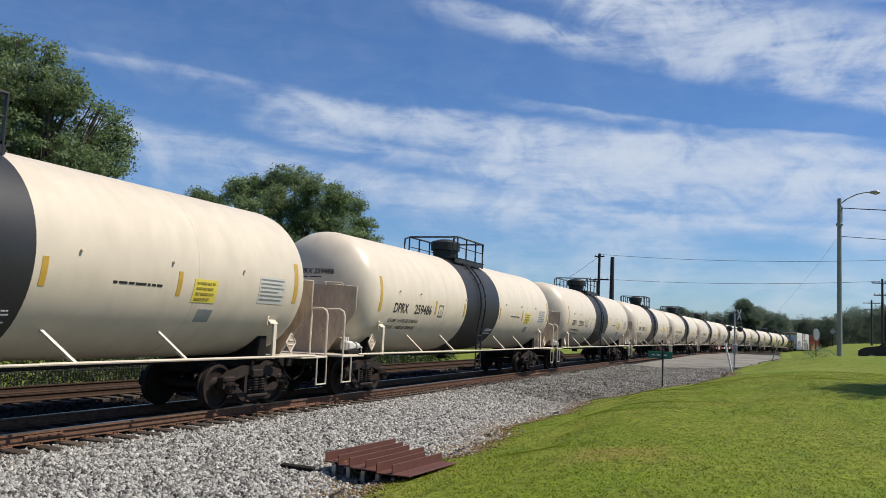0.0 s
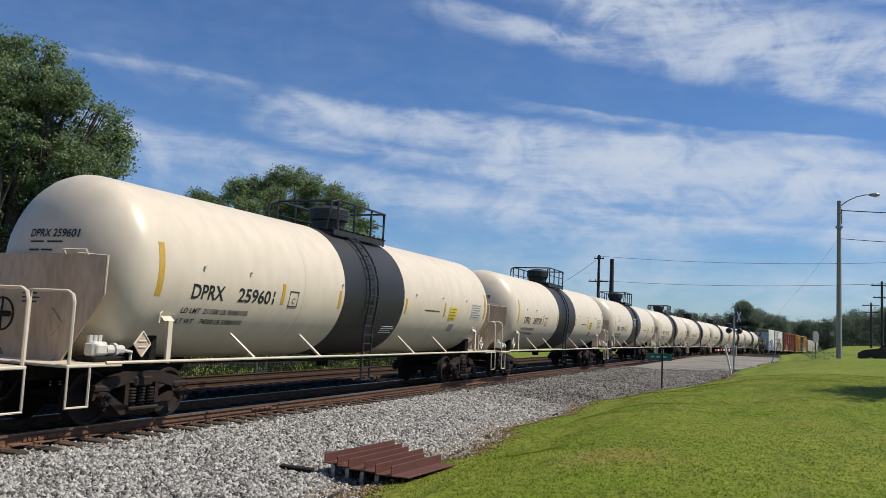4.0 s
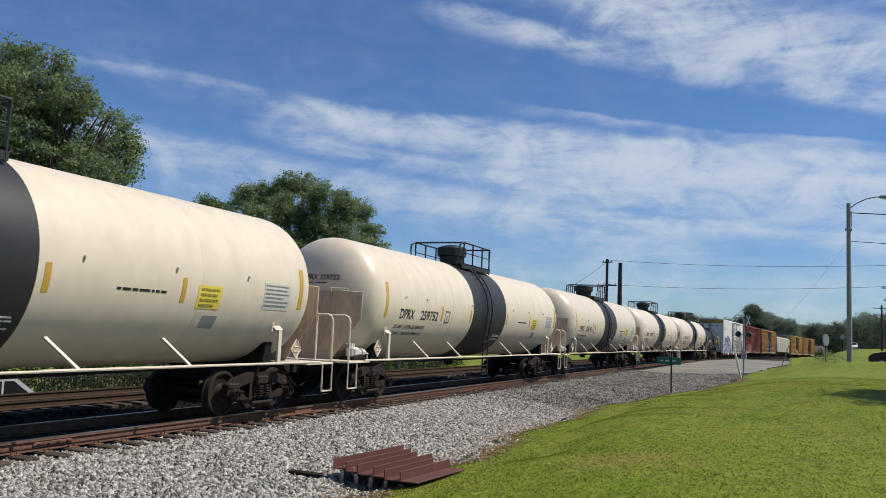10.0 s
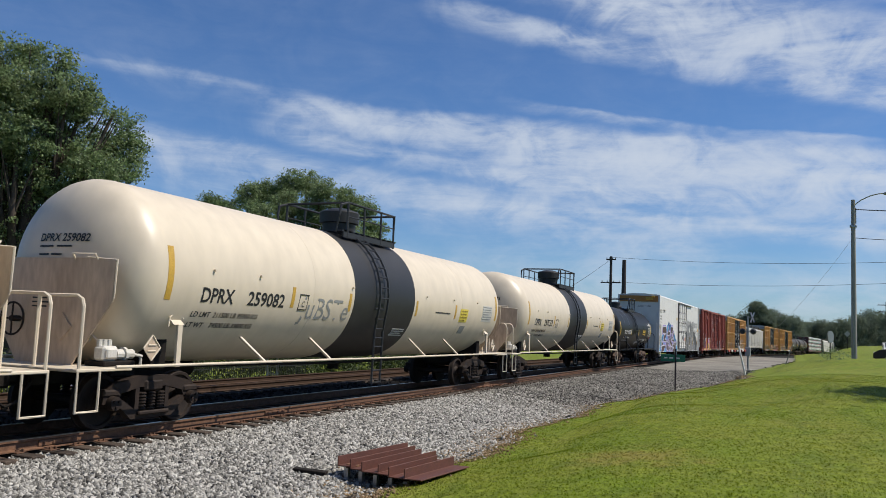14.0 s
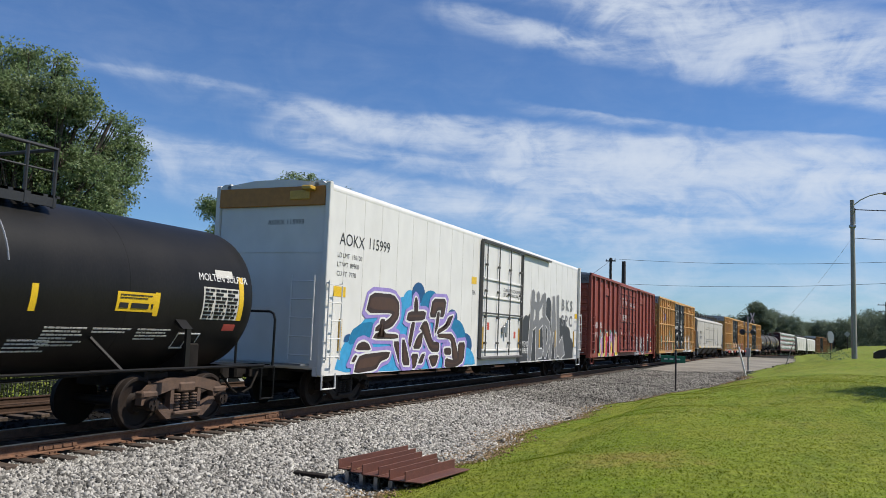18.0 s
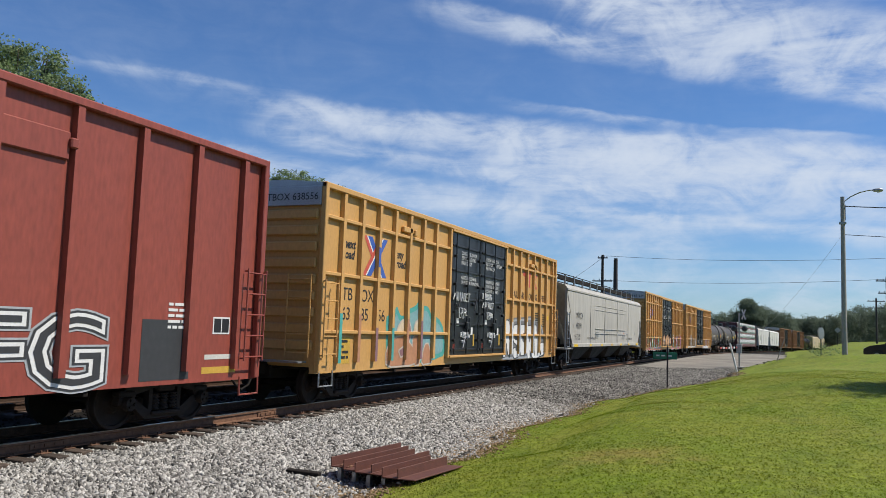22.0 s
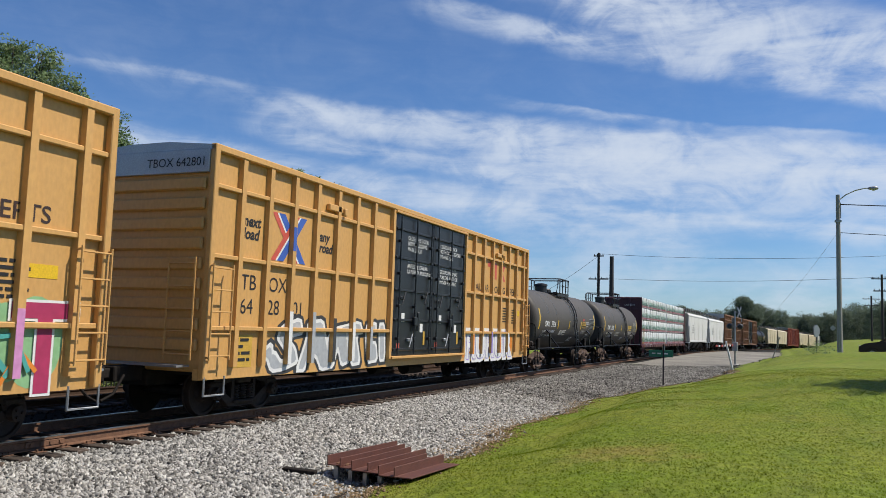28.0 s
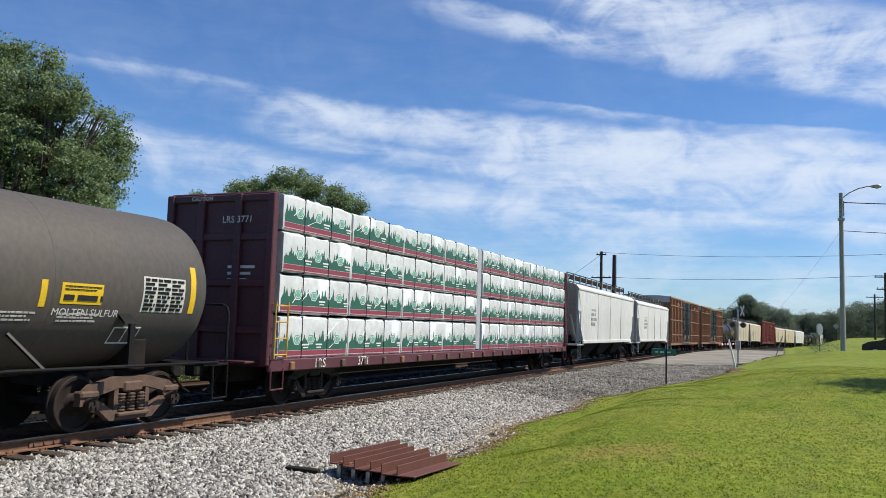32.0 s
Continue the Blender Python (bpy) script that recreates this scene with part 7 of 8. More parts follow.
def thing_pack(car, side, x1, y, L, z0, h, rng):
    """One pack of lumber in a loose, slightly sagging wrap."""
    s = Shape()
    n = 14
    ring = lambda k: [(.14, z0 + .03), (x1, z0 + .02 + rng.uniform(-.02, .02)), (x1 + .024, z0 + .06), (x1 + .024, z0 + h - .07 + rng.uniform(-.015, .015)), (x1 - .05, z0 + h - .01 + rng.uniform(-.03, .02)), (.14, z0 + h)]
    vs = []
    for i in range(n + 1):
        vs += [(side * a, y + L * i / n, b) for a, b in ring(i)]
    fs = [(6 * i + j, 6 * i + (j + 1) % 6, 6 * i + 6 + (j + 1) % 6, 6 * i + 6 + j) for i in range(n) for j in range(6)]
    s.add(vs, fs + [tuple(range(6)), tuple(range(6 * n + 5, 6 * n - 1, -1))])
    return part("lumber_pack", s, WRAP, car, "pack of lumber in white printed wrap", smooth=45)


def centre_beam(u, hl, label):
    car = thing("centre_beam_car", label, "flat car")
    part("deck", Shape().box(-1.40, 1.40, -hl, hl, .92, 1.05, .02), PURPLE, car)
    part("side_sill", Shape().box(1.36, 1.46, -hl, hl, .82, 1.08, .02), PURPLE, car)
    part("side_sill", Shape().box(-1.46, -1.36, -hl, hl, .82, 1.08, .02), PURPLE, car)
    part("centre_sill", Shape().box(-.35, .35, -hl, hl, .55, .92, .02), UNDER, car)
    part("centre_beam", Shape().box(-.10, .10, -hl + .3, hl - .3, 1.05, 4.62, .01), PURPLE, car)
    for k in (-1, 1):
        e = part("end_wall", Shape().box(-1.42, 1.42, min(k * hl, k * (hl - .12)), max(k * hl, k * (hl - .12)), .95, 4.66, .02), PURPLE, car)
        for x in (-1.36, -.5, .5, 1.36):
            part("end_post", Shape().box(x - .09, x + .09, min(k * hl, k * (hl + .10)), max(k * hl, k * (hl + .10)), .95, 4.62, .02), PURPLE, e)
        for z in (1.6, 2.6, 3.6, 4.45):
            part("end_beam", Shape().box(-1.36, 1.36, min(k * hl, k * (hl + .06)), max(k * hl, k * (hl + .06)), z, z + .16, .02), PURPLE, e)
        ladder(car, 1.52, *sorted((k * (hl - .05), k * (hl - .5))), 1.1, 2.3, 4, OCHRE if k < 0 else PURPLE)
        stirrup(car, 1.46, *sorted((k * (hl - .05), k * (hl - .5))), .45, .9, PURPLE)
        part("end_deck", Shape().box(-1.2, 1.2, min(k * hl, k * (hl + .5)), max(k * hl, k * (hl + .5)), 1.0, 1.05, .01), PURPLE, car)
    for i in range(22):
        y = -hl + .8 + i * (2 * hl - 1.6) / 21
        part("stake_pocket", Shape().box(1.44, 1.52, y - .08, y + .08, .84, 1.02, .02), RUSTY if i % 5 else BOXBROWN, car)
    t = Shape()
    vs, fs = words("LRS 3771", .21)
    t.add([(.12 + a, -hl - .112, 3.98 + b) for a, b in vs], fs)
    vs, fs = words("CAUTION", .13)
    t.add([(-.75 + a, -hl - .112, 4.48 + b) for a, b in vs], fs)
    part("end_lettering", t, CHALK, car)
    rows = Shape()
    for i in range(3):
        rows.box(.25, .95 - .1 * i, -hl - .012, -hl, 3.0 - .14 * i, 3.06 - .14 * i)
    part("small_print", rows, CHALK, car)
    # lumber packs, four high, in two lots
    rng = random.Random(9)
    spans = [(-11.95 + 3.0 * i, 2.97) for i in range(4)] + [(.62 + 2.93 * i, 2.90) for i in range(4)]
    tiers = ((1.06, .97), (2.05, .89), (2.95, .91), (3.87, .82))
    for side in (1, -1):
        for n, (z0, h) in enumerate(tiers):
            if side < 0 and n < 3:
                continue
            for y, L in spans:
                x1 = 1.33 + rng.uniform(-.015, .025)
                pack = thing_pack(car, side, x1, y + rng.uniform(-.012, .012), L, z0, h, rng)
                if side < 0:
                    continue
                w = Shape()
                yy = y + .05
                while yy < y + L - .14:
                    g = rng.choice((.10, .16, .22, .34, .42)) * rng.uniform(.8, 1.1)
                    poly(w, x1 + .026 + .0002 * rng.random(), [(yy, z0 + .33), (yy + .15, z0 + .33), (yy + .085 + rng.uniform(-.02, .02), z0 + .33 + g * .72)])
                    yy += rng.uniform(.05, .10)
                part("forest_print", w, PINE, pack)
                part("forest_print", Shape().box(x1 - .01, x1 + .0265, y + .05, y + L - .05, z0 + .20, z0 + .335), PINE, pack)
                part("printed_band", Shape().box(x1 - .01, x1 + .027, y + .05, y + L - .05, z0 + .085, z0 + .19), WINE, pack)
                part("printed_band", Shape().box(x1 - .01, x1 + .027, y + .05, y + L - .05, z0 + .045, z0 + .065), WINE, pack)
                for k in (.24, .46, .84):
                    c = y + L * k + rng.uniform(-.08, .08)
                    for r, col, o in ((.17, CHALK, 0), (.145, LEAFPRINT, .002), (.10, CHALK, .004), (.085, LEAFPRINT, .006)):
                        part("emblem", disc(Shape(), x1 + .029 + o, c, z0 + .44, r, 6, r * .8), col, pack)
                    if rng.random() < .8:
                        part("small_print", Shape().box(x1, x1 + .030, c + .22, c + .50, z0 + .30, z0 + .335).box(x1, x1 + .030, c + .26, c + .46, z0 + .24, z0 + .265), CHALK, pack)
                for k in (.28, .66):
                    c = y + L * k + rng.uniform(-.1, .1)
                    part("strap", Shape().box(x1 - .01, x1 + .034, c - .012, c + .012, z0 + .02, z0 + h - .02), DOORBLK, pack)
                for k in range(2):
                    c, d = y + rng.uniform(.2, L - .8), z0 + rng.uniform(.2, h - .45)
                    part("wrap_fold", Shape().tube((x1 + .025, c, d), (x1 + .028, c + rng.uniform(.25, .6), d + rng.uniform(.1, .4)), .012, 5, .003), WRAP, pack)
    part("tarp_flap", Shape().box(1.30, 1.335, .14, .50, 1.10, 4.66, .012), SILVERSP, car, "wrinkled grey wrap hanging between the stacks")
    t = on_side("LRS", .30, 1.475, -10.6, .86)
    on_side("3771", .30, 1.475, -8.6, .86, s=t)
    part("reporting_mark", t, CHALK, car)
    coupler(car, hl + .75)
    trucks(car, hl - 2.4)
    return register(car, u, hl - 2.4)

# ---- the train ----
CREAMS = "tank car of cream paint with a black band"
NUMS = ["259612", "259486", "259341", "259601", "259730", "259314", "259729", "259752", "259745", "259082", "259733"]
LIMITS = [("LD LMT  210900 LB 95650 KG", "LT WT    75100 LB 34050 KG"), ("LD LMT  211500 LB 95900 KG", "LT WT    74500 LB 33800 KG")]
for k, num in enumerate(NUMS):
    c = tank_car(6.68 + 20.33 * k - (.22 if k == 9 else .32 if k == 10 else 0), num, 1.63, 2.665, 8.28, .78, 10.12, 7.72, CREAM, CREAM, INK, OCHRE, True,
                 "long cream tank car with a black band and black manway", "cream tank cars", IRON, ("DPRX",) + LIMITS[k % 2], shift=.33 if k == 8 else 0.0, rail=-.15 if k in (6, 8) else -1.2)
    if k == 2:
        part("graffiti", on_tank("XJXL", 1.0, 1.63, 2.665, -3.4, 2.0, fat=1.1), SILVERSP, c)
    if k == 5:
        part("graffiti", on_tank("JRYS", .8, 1.636, 2.665, -1.5, 2.6, shear=.25, fat=.62, grow=-.012), CHALK, c)
        part("graffiti", on_tank("RSL", .55, 1.63, 2.665, -6.9, 2.85), PEACH, c)
    if k in (8, 9):
        part("graffiti", on_tank("JuBSTe", .45 if k == 8 else .7, 1.63, 2.665, 3.0 if k == 8 else -4.0, 2.0), mat_panel, c)
tank_car(226.48, "135338", 1.40, 2.38, 5.60, .50, 6.85, 4.47, TANKBLACK, TANKBLACK, CHALK, YELLOW, False,
         "short black tank car with white lettering and yellow strips", "black tank cars", RUSTY, ("TILX", "LD LMT  204100 LB  92600 KG", "LT WT    58900 LB 26700 KG"), -.62, (-4.1, -3.05), (-1.85, .79, 3.22))
box_car(246.4, 11.75, WHITE, "long white refrigerator car with blue and grey graffiti", "", "reefer", ("AOKX", "115999"), top=5.24, extra=paint_white)
box_car(270.65, 10.2, BOXRED, "oxide red box car with colourful graffiti along its foot", "", "red", ("NOKL", "600082"), extra=paint_red)
box_car(293.2, 10.13, BOXYEL, "orange-yellow ribbed box car with black doors and teal graffiti", "yellow box cars", "rail", ("TBOX", "638556"), extra=paint_638)
hopper(316.1, 10.6, HOPGREY, "dusty pale grey covered hopper car", "hopper cars", ("MWCX", "482091"))
box_car(339.05, 10.15, BOXYEL, "orange-yellow ribbed box car with black doors and red graffiti", "yellow box cars", "rail", ("TBOX", "631654"), extra=paint_631)
box_car(361.7, 10.12, BOXYEL, "orange-yellow ribbed box car with black doors and white graffiti", "yellow box cars", "rail", ("TBOX", "642801"), extra=paint_642)
for u, num, lim in ((379.95, "3524", ("LD LMT  222400 LB  101300 KG", "LT WT    62800 LB 28400 KG")), (394.25, "3520", ("LD LMT  198100 LB  89850 KG", "LT WT    64900 LB 29450 KG"))):
    c = tank_car(u, num, 1.42, 2.40, 5.74, .50, 6.92, 4.65, TANKGREY, TANKBLACK, CHALK, YELLOW, False,
                 "weathered dark grey tank car with white lettering and yellow strips", "black tank cars", RUSTY, ("CIMX",) + lim, .83, (-4.70, -3.55), (-2.30, -.1, 2.41))
centre_beam(414.65, 12.35, "maroon centre-beam flat car loaded with wrapped lumber")
hopper(437.0, 8.1, HOPWHITE, "white covered hopper car", "hopper cars", bays=3)
hopper(454.3, 7.6, HOPWHITE, "white covered hopper car with curved sides", "hopper cars", bays=3, top=4.15)
box_car(473.2, 10.05, BOXBROWN, "faded brown-orange ribbed box car with dark doors", "yellow box cars", "rail")
box_car(495.6, 10.05, BOXBROWN, "faded brown-orange ribbed box car with dark doors", "yellow box cars", "rail")
tank_car(514.4, "", 1.40, 2.38, 5.60, .50, 6.85, 4.75, TANKBLACK, TANKBLACK, CHALK, YELLOW, False, "short black tank car", "black tank cars", IRON, ("", "", ""))
u = 530.6
for w in (HOPCREAM, HOPCREAM, None, HOPCREAM, HOPCREAM, HOPWHITE):
    if w is None:
        box_car(u + 2.2, 10.0, BOXRED, "dark red box car", "", "red")
        u += 4.3
    else:
        hopper(u, 7.9, w, "cream covered hopper car far down the line" if w == HOPCREAM else "white covered hopper car far down the line", "hopper cars", bays=3)
    u += 17.4
for i in range(2):
    tank_car(u - 1.0, "", 1.40, 2.38, 5.60, .50, 6.85, 4.75, TANKBLACK, TANKBLACK, CHALK, YELLOW, False, "short black tank car", "black tank cars", IRON, ("", "", ""))
    u += 14.0
hopper(u, 7.9, HOPWHITE, "white covered hopper car far down the line", "hopper cars", bays=3)

# ---- trees ----
def crown_mesh(name, blobs, leaves, size, material, seed, clump=44):
    """Leaves in clumps over the shells of several lobes: (x, y, z, rx, ry, rz)."""
    rng = np.random.default_rng(seed)
    bl = np.array(blobs, float)
    vol = (bl[:, 3] * bl[:, 4] * bl[:, 5]) ** 0.7
    n = leaves // clump
    b = bl[rng.choice(len(bl), n, p=vol / vol.sum())]
    d = rng.normal(size=(n, 3))
    d /= np.linalg.norm(d, axis=1)[:, None]
    r = rng.uniform(.35, 1.12, n)
    c = b[:, :3] + d * r[:, None] * b[:, 3:]
    spread = size * rng.uniform(1.5, 3.7, n)
    q = (c[:, None] + np.clip(rng.normal(size=(n, clump, 3)), -1.7, 1.7) * spread[:, None, None] * np.array([1, 1, .6])).reshape(-1, 3)
    m = len(q)
    unit = lambda v: v / (np.linalg.norm(v, axis=1)[:, None] + 1e-9)
    up = unit(rng.normal(size=(m, 3)) * .8 + np.repeat(d, clump, 0) * .5 + np.array([0, 0, .5]))
    a = unit(np.cross(up, rng.normal(size=(m, 3))))
    o = unit(np.cross(up, a))
    w, l = size * rng.uniform(.35, .6, (m, 1)), size * rng.uniform(.7, 1.2, (m, 1))
    mid = q + np.cross(a, o) * w * .4
    vs = np.stack([q - a * l, mid - o * w, q + a * l, mid + o * w], 1).reshape(-1, 3)
    k = np.arange(m)[:, None] * 4
    return tri_mesh(name, vs, np.concatenate([k + [0, 1, 2], k + [0, 2, 3]], 1).reshape(-1, 3), material)


def tree(x, y, h, blobs, leaves, size, label, seed, z=None, trunk_r=.35, material=None):
    t = thing("tree", label, "tree", m=pose(x, y, height(x, y) - .05 if z is None else z))
    rng = random.Random(seed)
    low = min(b[2] for b in blobs)
    s = Shape()
    fork = (rng.uniform(-.2, .2), rng.uniform(-.2, .2), low * .55)
    s.tube((0, 0, 0), (0, 0, .5), trunk_r * 1.5, 10, trunk_r * 1.05, False)
    s.tube((0, 0, .48), fork, trunk_r * 1.05, 10, trunk_r * .8)
    part("trunk", s, BARK, t, smooth=60)
    for b in blobs:
        m = [(fork[i] + b[i]) / 2 + rng.uniform(-.5, .5) for i in range(3)]
        l = Shape().tube(fork, m, trunk_r * .55, 7, trunk_r * .35).tube(m, b[:3], trunk_r * .35, 6, trunk_r * .12)
        for _ in range(4):
            e = [b[i] + rng.uniform(-.7, .7) * b[3 + i] for i in range(3)]
            l.tube(m, e, trunk_r * .16, 5, .02)
        part("limb", l, BARK, t, smooth=60)
    part("crown", crown_mesh("crown", blobs, leaves, size, material or LEAF, seed), None, t)
    return t


def lobes(n, cx, cy, cz, rx, ry, rz, lobe, seed):
    rng = random.Random(seed)
    out = []
    while len(out) < n:
        a, b, c = (rng.uniform(-1, 1) for _ in range(3))
        if a * a + b * b + c * c < 1:
            k = lobe * rng.uniform(.7, 1.25)
            out.append((cx + a * rx, cy + b * ry, cz + c * rz, k, k, k * .8))
    return out


def at(az, d):
    return -d * math.sin(radians(az)), d * math.cos(radians(az))


def seen_lobes(x0, y0, z0, d, rows, seed):
    """Lobes by bearing, height angle and radius about d metres off, relative to a tree's foot."""
    rng = random.Random(seed)
    out = []
    for az, el, r in rows:
        dd = d + rng.uniform(-2.0, 2.0)
        x, y = at(az, dd)
        out.append((x - x0, y - y0, 1.915 + dd * math.tan(radians(el * 1.03)) - z0, r * 1.07, r * 1.07, r * .92))
    return out


x, y = at(52.0, 44)
rim = [(56.5, 15.4, 1.5), (54.0, 15.4, 1.1), (52.2, 15.3, .9), (50.4, 15.0, 1.0), (49.8, 13.5, 1.2), (48.8, 12.6, 1.0), (46.9, 12.6, .55), (45.9, 11.8, .8), (45.7, 10.5, .9), (45.9, 9.2, .9), (46.8, 8.0, 1.2),
       (47.6, 10.6, 1.2), (48.0, 9.0, 1.4), (50.6, 12.0, 1.5), (52.6, 13.2, 1.5), (54.6, 13.0, 1.6), (52.4, 10.4, 1.6), (50.0, 9.6, 1.5), (54.6, 10.2, 1.7), (57.5, 12.0, 1.9), (49.0, 7.0, 1.5), (51.5, 7.6, 1.6), (54.0, 7.4, 1.7), (47.4, 6.2, 1.4), (57.0, 8.0, 1.9),
       (50.5, 5.0, 1.6), (53.5, 4.6, 1.7), (56.5, 4.6, 1.8), (48.0, 4.2, 1.4), (59.5, 10.0, 2.2), (60.0, 14.0, 2.0)]
tree(x, y, 17, seen_lobes(x, y, -.4, 44, rim, 12), 150000, .088, "large leafy deciduous tree behind the tracks", 21, trunk_r=.5, z=-.4)
x, y = at(34.6, 62)
rim = [(40.3, 7.4, .8), (39.2, 7.2, .8), (37.7, 8.2, 1.05), (36.2, 8.5, 1.1), (34.9, 9.2, 1.05), (33.7, 9.3, 1.1), (32.7, 8.7, 1.0), (31.0, 8.3, 1.05), (29.9, 7.7, 1.1), (28.9, 6.4, 1.0), (28.2, 5.2, .7),
       (37.0, 6.8, 1.3), (35.0, 7.4, 1.4), (33.0, 7.2, 1.4), (31.2, 6.6, 1.4), (39.0, 5.8, 1.2), (29.6, 5.4, 1.2), (36.2, 5.2, 1.5), (34.0, 5.4, 1.5), (32.0, 4.8, 1.5), (38.2, 4.4, 1.4), (35.0, 3.6, 1.5), (31.0, 3.6, 1.4)]
tree(x, y, 13, seen_lobes(x, y, -.4, 62, rim, 5), 100000, .096, "round leafy tree behind the tracks", 22, trunk_r=.4, z=-.4)
tree(7.9, 26.8, 9, lobes(11, 0, 0, 6.2, 1.8, 2.2, 1.6, 1.35, 4), 9000, .12, "small leafy tree at the edge of the lawn", 27, trunk_r=.2)
x, y = at(23.0, 105)
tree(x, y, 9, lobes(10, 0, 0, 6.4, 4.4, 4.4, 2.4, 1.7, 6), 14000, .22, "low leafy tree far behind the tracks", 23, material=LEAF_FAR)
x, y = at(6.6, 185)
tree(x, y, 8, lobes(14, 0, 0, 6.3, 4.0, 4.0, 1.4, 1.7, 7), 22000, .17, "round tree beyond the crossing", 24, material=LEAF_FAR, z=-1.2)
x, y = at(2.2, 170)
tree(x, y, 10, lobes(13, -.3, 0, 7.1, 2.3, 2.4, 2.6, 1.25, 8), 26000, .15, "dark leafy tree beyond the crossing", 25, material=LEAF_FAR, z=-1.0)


def woods():
    """The far treeline round the horizon, as joined crowns."""
    rng = random.Random(31)
    blobs = []
    bearing = (-30, -9.5, -5.5, -4.3, -3.0, -2.4, -.7, .8, 1.7, 2.4, 3.0, 3.4, 5.2, 8, 16)
    rise = (2.4, 2.5, 2.4, 2.2, 1.7, 1.4, 1.5, 1.9, 2.2, 2.15, 1.9, 1.5, 1.55, 1.6, 1.4)
    for az in np.arange(-9.5, 16, .34):
        d = 285 + rng.uniform(-10, 14)
        x, y = at(az, d)
        top = 1.9 + d * math.tan(radians(float(np.interp(az, bearing, rise)))) + rng.uniform(-1.3, .5)
        r = rng.uniform(1.5, 2.5)
        for k in range(5):
            blobs.append((x + rng.uniform(-1.2, 1.2), y - .8 * k, top - r * 1.15 - 1.9 * k, r + .3, r + .3, r))
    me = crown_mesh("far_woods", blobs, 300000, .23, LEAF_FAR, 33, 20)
    tagged(new("far_woods", me), "dark green woods along the horizon", "woods", kind="stuff")
    # the dense inside of the woods
    s = Shape()
    for az in np.arange(-60, 75, 1.5):
        x, y = at(az, 310)
        x2, y2 = at(az + 1.5, 310)
        t = 1.9 + 310 * math.tan(radians(1.2 + (.5 * ramp(2.6, 6, -az)) if az < 3.2 else .5))
        s.add([(x, y, -6), (x2, y2, -6), (x2, y2, t), (x, y, t)], [(0, 1, 2, 3)])
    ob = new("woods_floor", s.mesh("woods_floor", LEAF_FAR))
    tagged(ob, "shaded undergrowth of the far woods", "woods", kind="backdrop")


woods()


def hedge(az0, az1, d, h, seed, label):
    rng = random.Random(seed)
    blobs = []
    for az in np.arange(az0, az1, 57 * 1.1 / d):
        x, y = at(az, d + rng.uniform(-.8, .8))
        g = height(x, y)
        blobs.append((x, y, g + h * rng.uniform(.3, .5), 1.0, 1.0, h * .5))
    tagged(new("bush", crown_mesh("bush", blobs, 420 * len(blobs), .055 if d < 90 else .2, LEAF, seed, 16)), label, "bush", kind="stuff")


hedge(-2.2, -1.0, 51, .75, 41, "weedy green shrubs beside the crossing road")

# added shrubs that cover sunlit grass where tree shade belongs
def shrubs():
    rng = random.Random(42)
    blobs = []
    for i in range(170):
        x, y, z = line(-14 + i * .5, -17.2 - rng.uniform(0, 2.2))
        blobs.append((x, y, height(x, y) + rng.uniform(.4, 1.5), 1.0, 1.0, 1.0))
    for i in range(60):
        x, y, z = line(-14 + i * .7, -23 - rng.uniform(0, 7))
        k = rng.uniform(1.6, 2.4)
        blobs.append((x, y, height(x, y) + rng.uniform(.8, 4.6), k, k, k))
    tagged(new("bush", crown_mesh("bush", blobs, 150000, .10, LEAF_DARK, 42, 16)), "dense added shrubs beyond the iron fence, their green darkened for tree shade", "bush", kind="stuff")


shrubs()

# ---- poles, lamps and cables ----
def street_lamp():
    x, y = at(-3.34, 56)
    z = 1.915 + 56 * math.tan(radians(-.72))
    t = thing("street_lamp", "grey wooden pole with a curved lamp arm, standing on the lawn", "street lamp", m=pose(x, y, z))
    h = 56 * (math.tan(radians(9.05)) + math.tan(radians(.72)))
    part("pole", Shape().tube((0, 0, -.6), (0, 0, h), .17, 12, .12), POLE, t, smooth=50)
    part("arm", Shape().pipe([(.05, 0, h - .35), (.45, 0, h - .02), (1.0, 0, h + .25), (1.5, 0, h + .36), (1.78, 0, h + .36)], .035, 6), GALV, t)
    part("lamp_head", Shape().lathe([(1.68, .05), (1.80, .10), (2.06, .13), (2.22, .10), (2.28, .03)], 12, "x", (0, 0, h + .35)), GALV, t, smooth=40)
    part("lens", Shape().lathe([(h + .20, .02), (h + .21, .09), (h + .27, .115)], 12, "z", (2.02, 0, 0)), LAMP, t, smooth=40)
    part("bracket", Shape().box(-.2, .2, -.14, .14, h - 1.75, h - 1.6, .02).tube((.15, 0, h - 1.5), (.15, 0, h - .5), .03, 6), GALV, t)
    return x, y, z + h


def utility_pole(az, d, top_el, label, arms, r=.16, dark=True, z0=-1.0):
    x, y = at(az, d)
    h = 1.915 + d * math.tan(radians(top_el)) - z0
    t = thing("utility_pole", label, "utility pole", "utility poles", m=pose(x, y, z0))
    part("pole", Shape().tube((0, 0, -.8), (0, 0, h), r * 1.2, 10, r * .8), DARKPOLE if dark else POLE, t, smooth=50)
    for z, w in arms:
        part("crossarm", Shape().box(-w, w, -.06, .06, h - z - .06, h - z + .06, .01), DARKPOLE, t)
        for k in (-.85, -.3, .3, .85):
            part("insulator", Shape().tube((k * w, 0, h - z + .05), (k * w, 0, h - z + .22), .05, 6), GALV, t)
    return Vector((x, y, z0 + h))


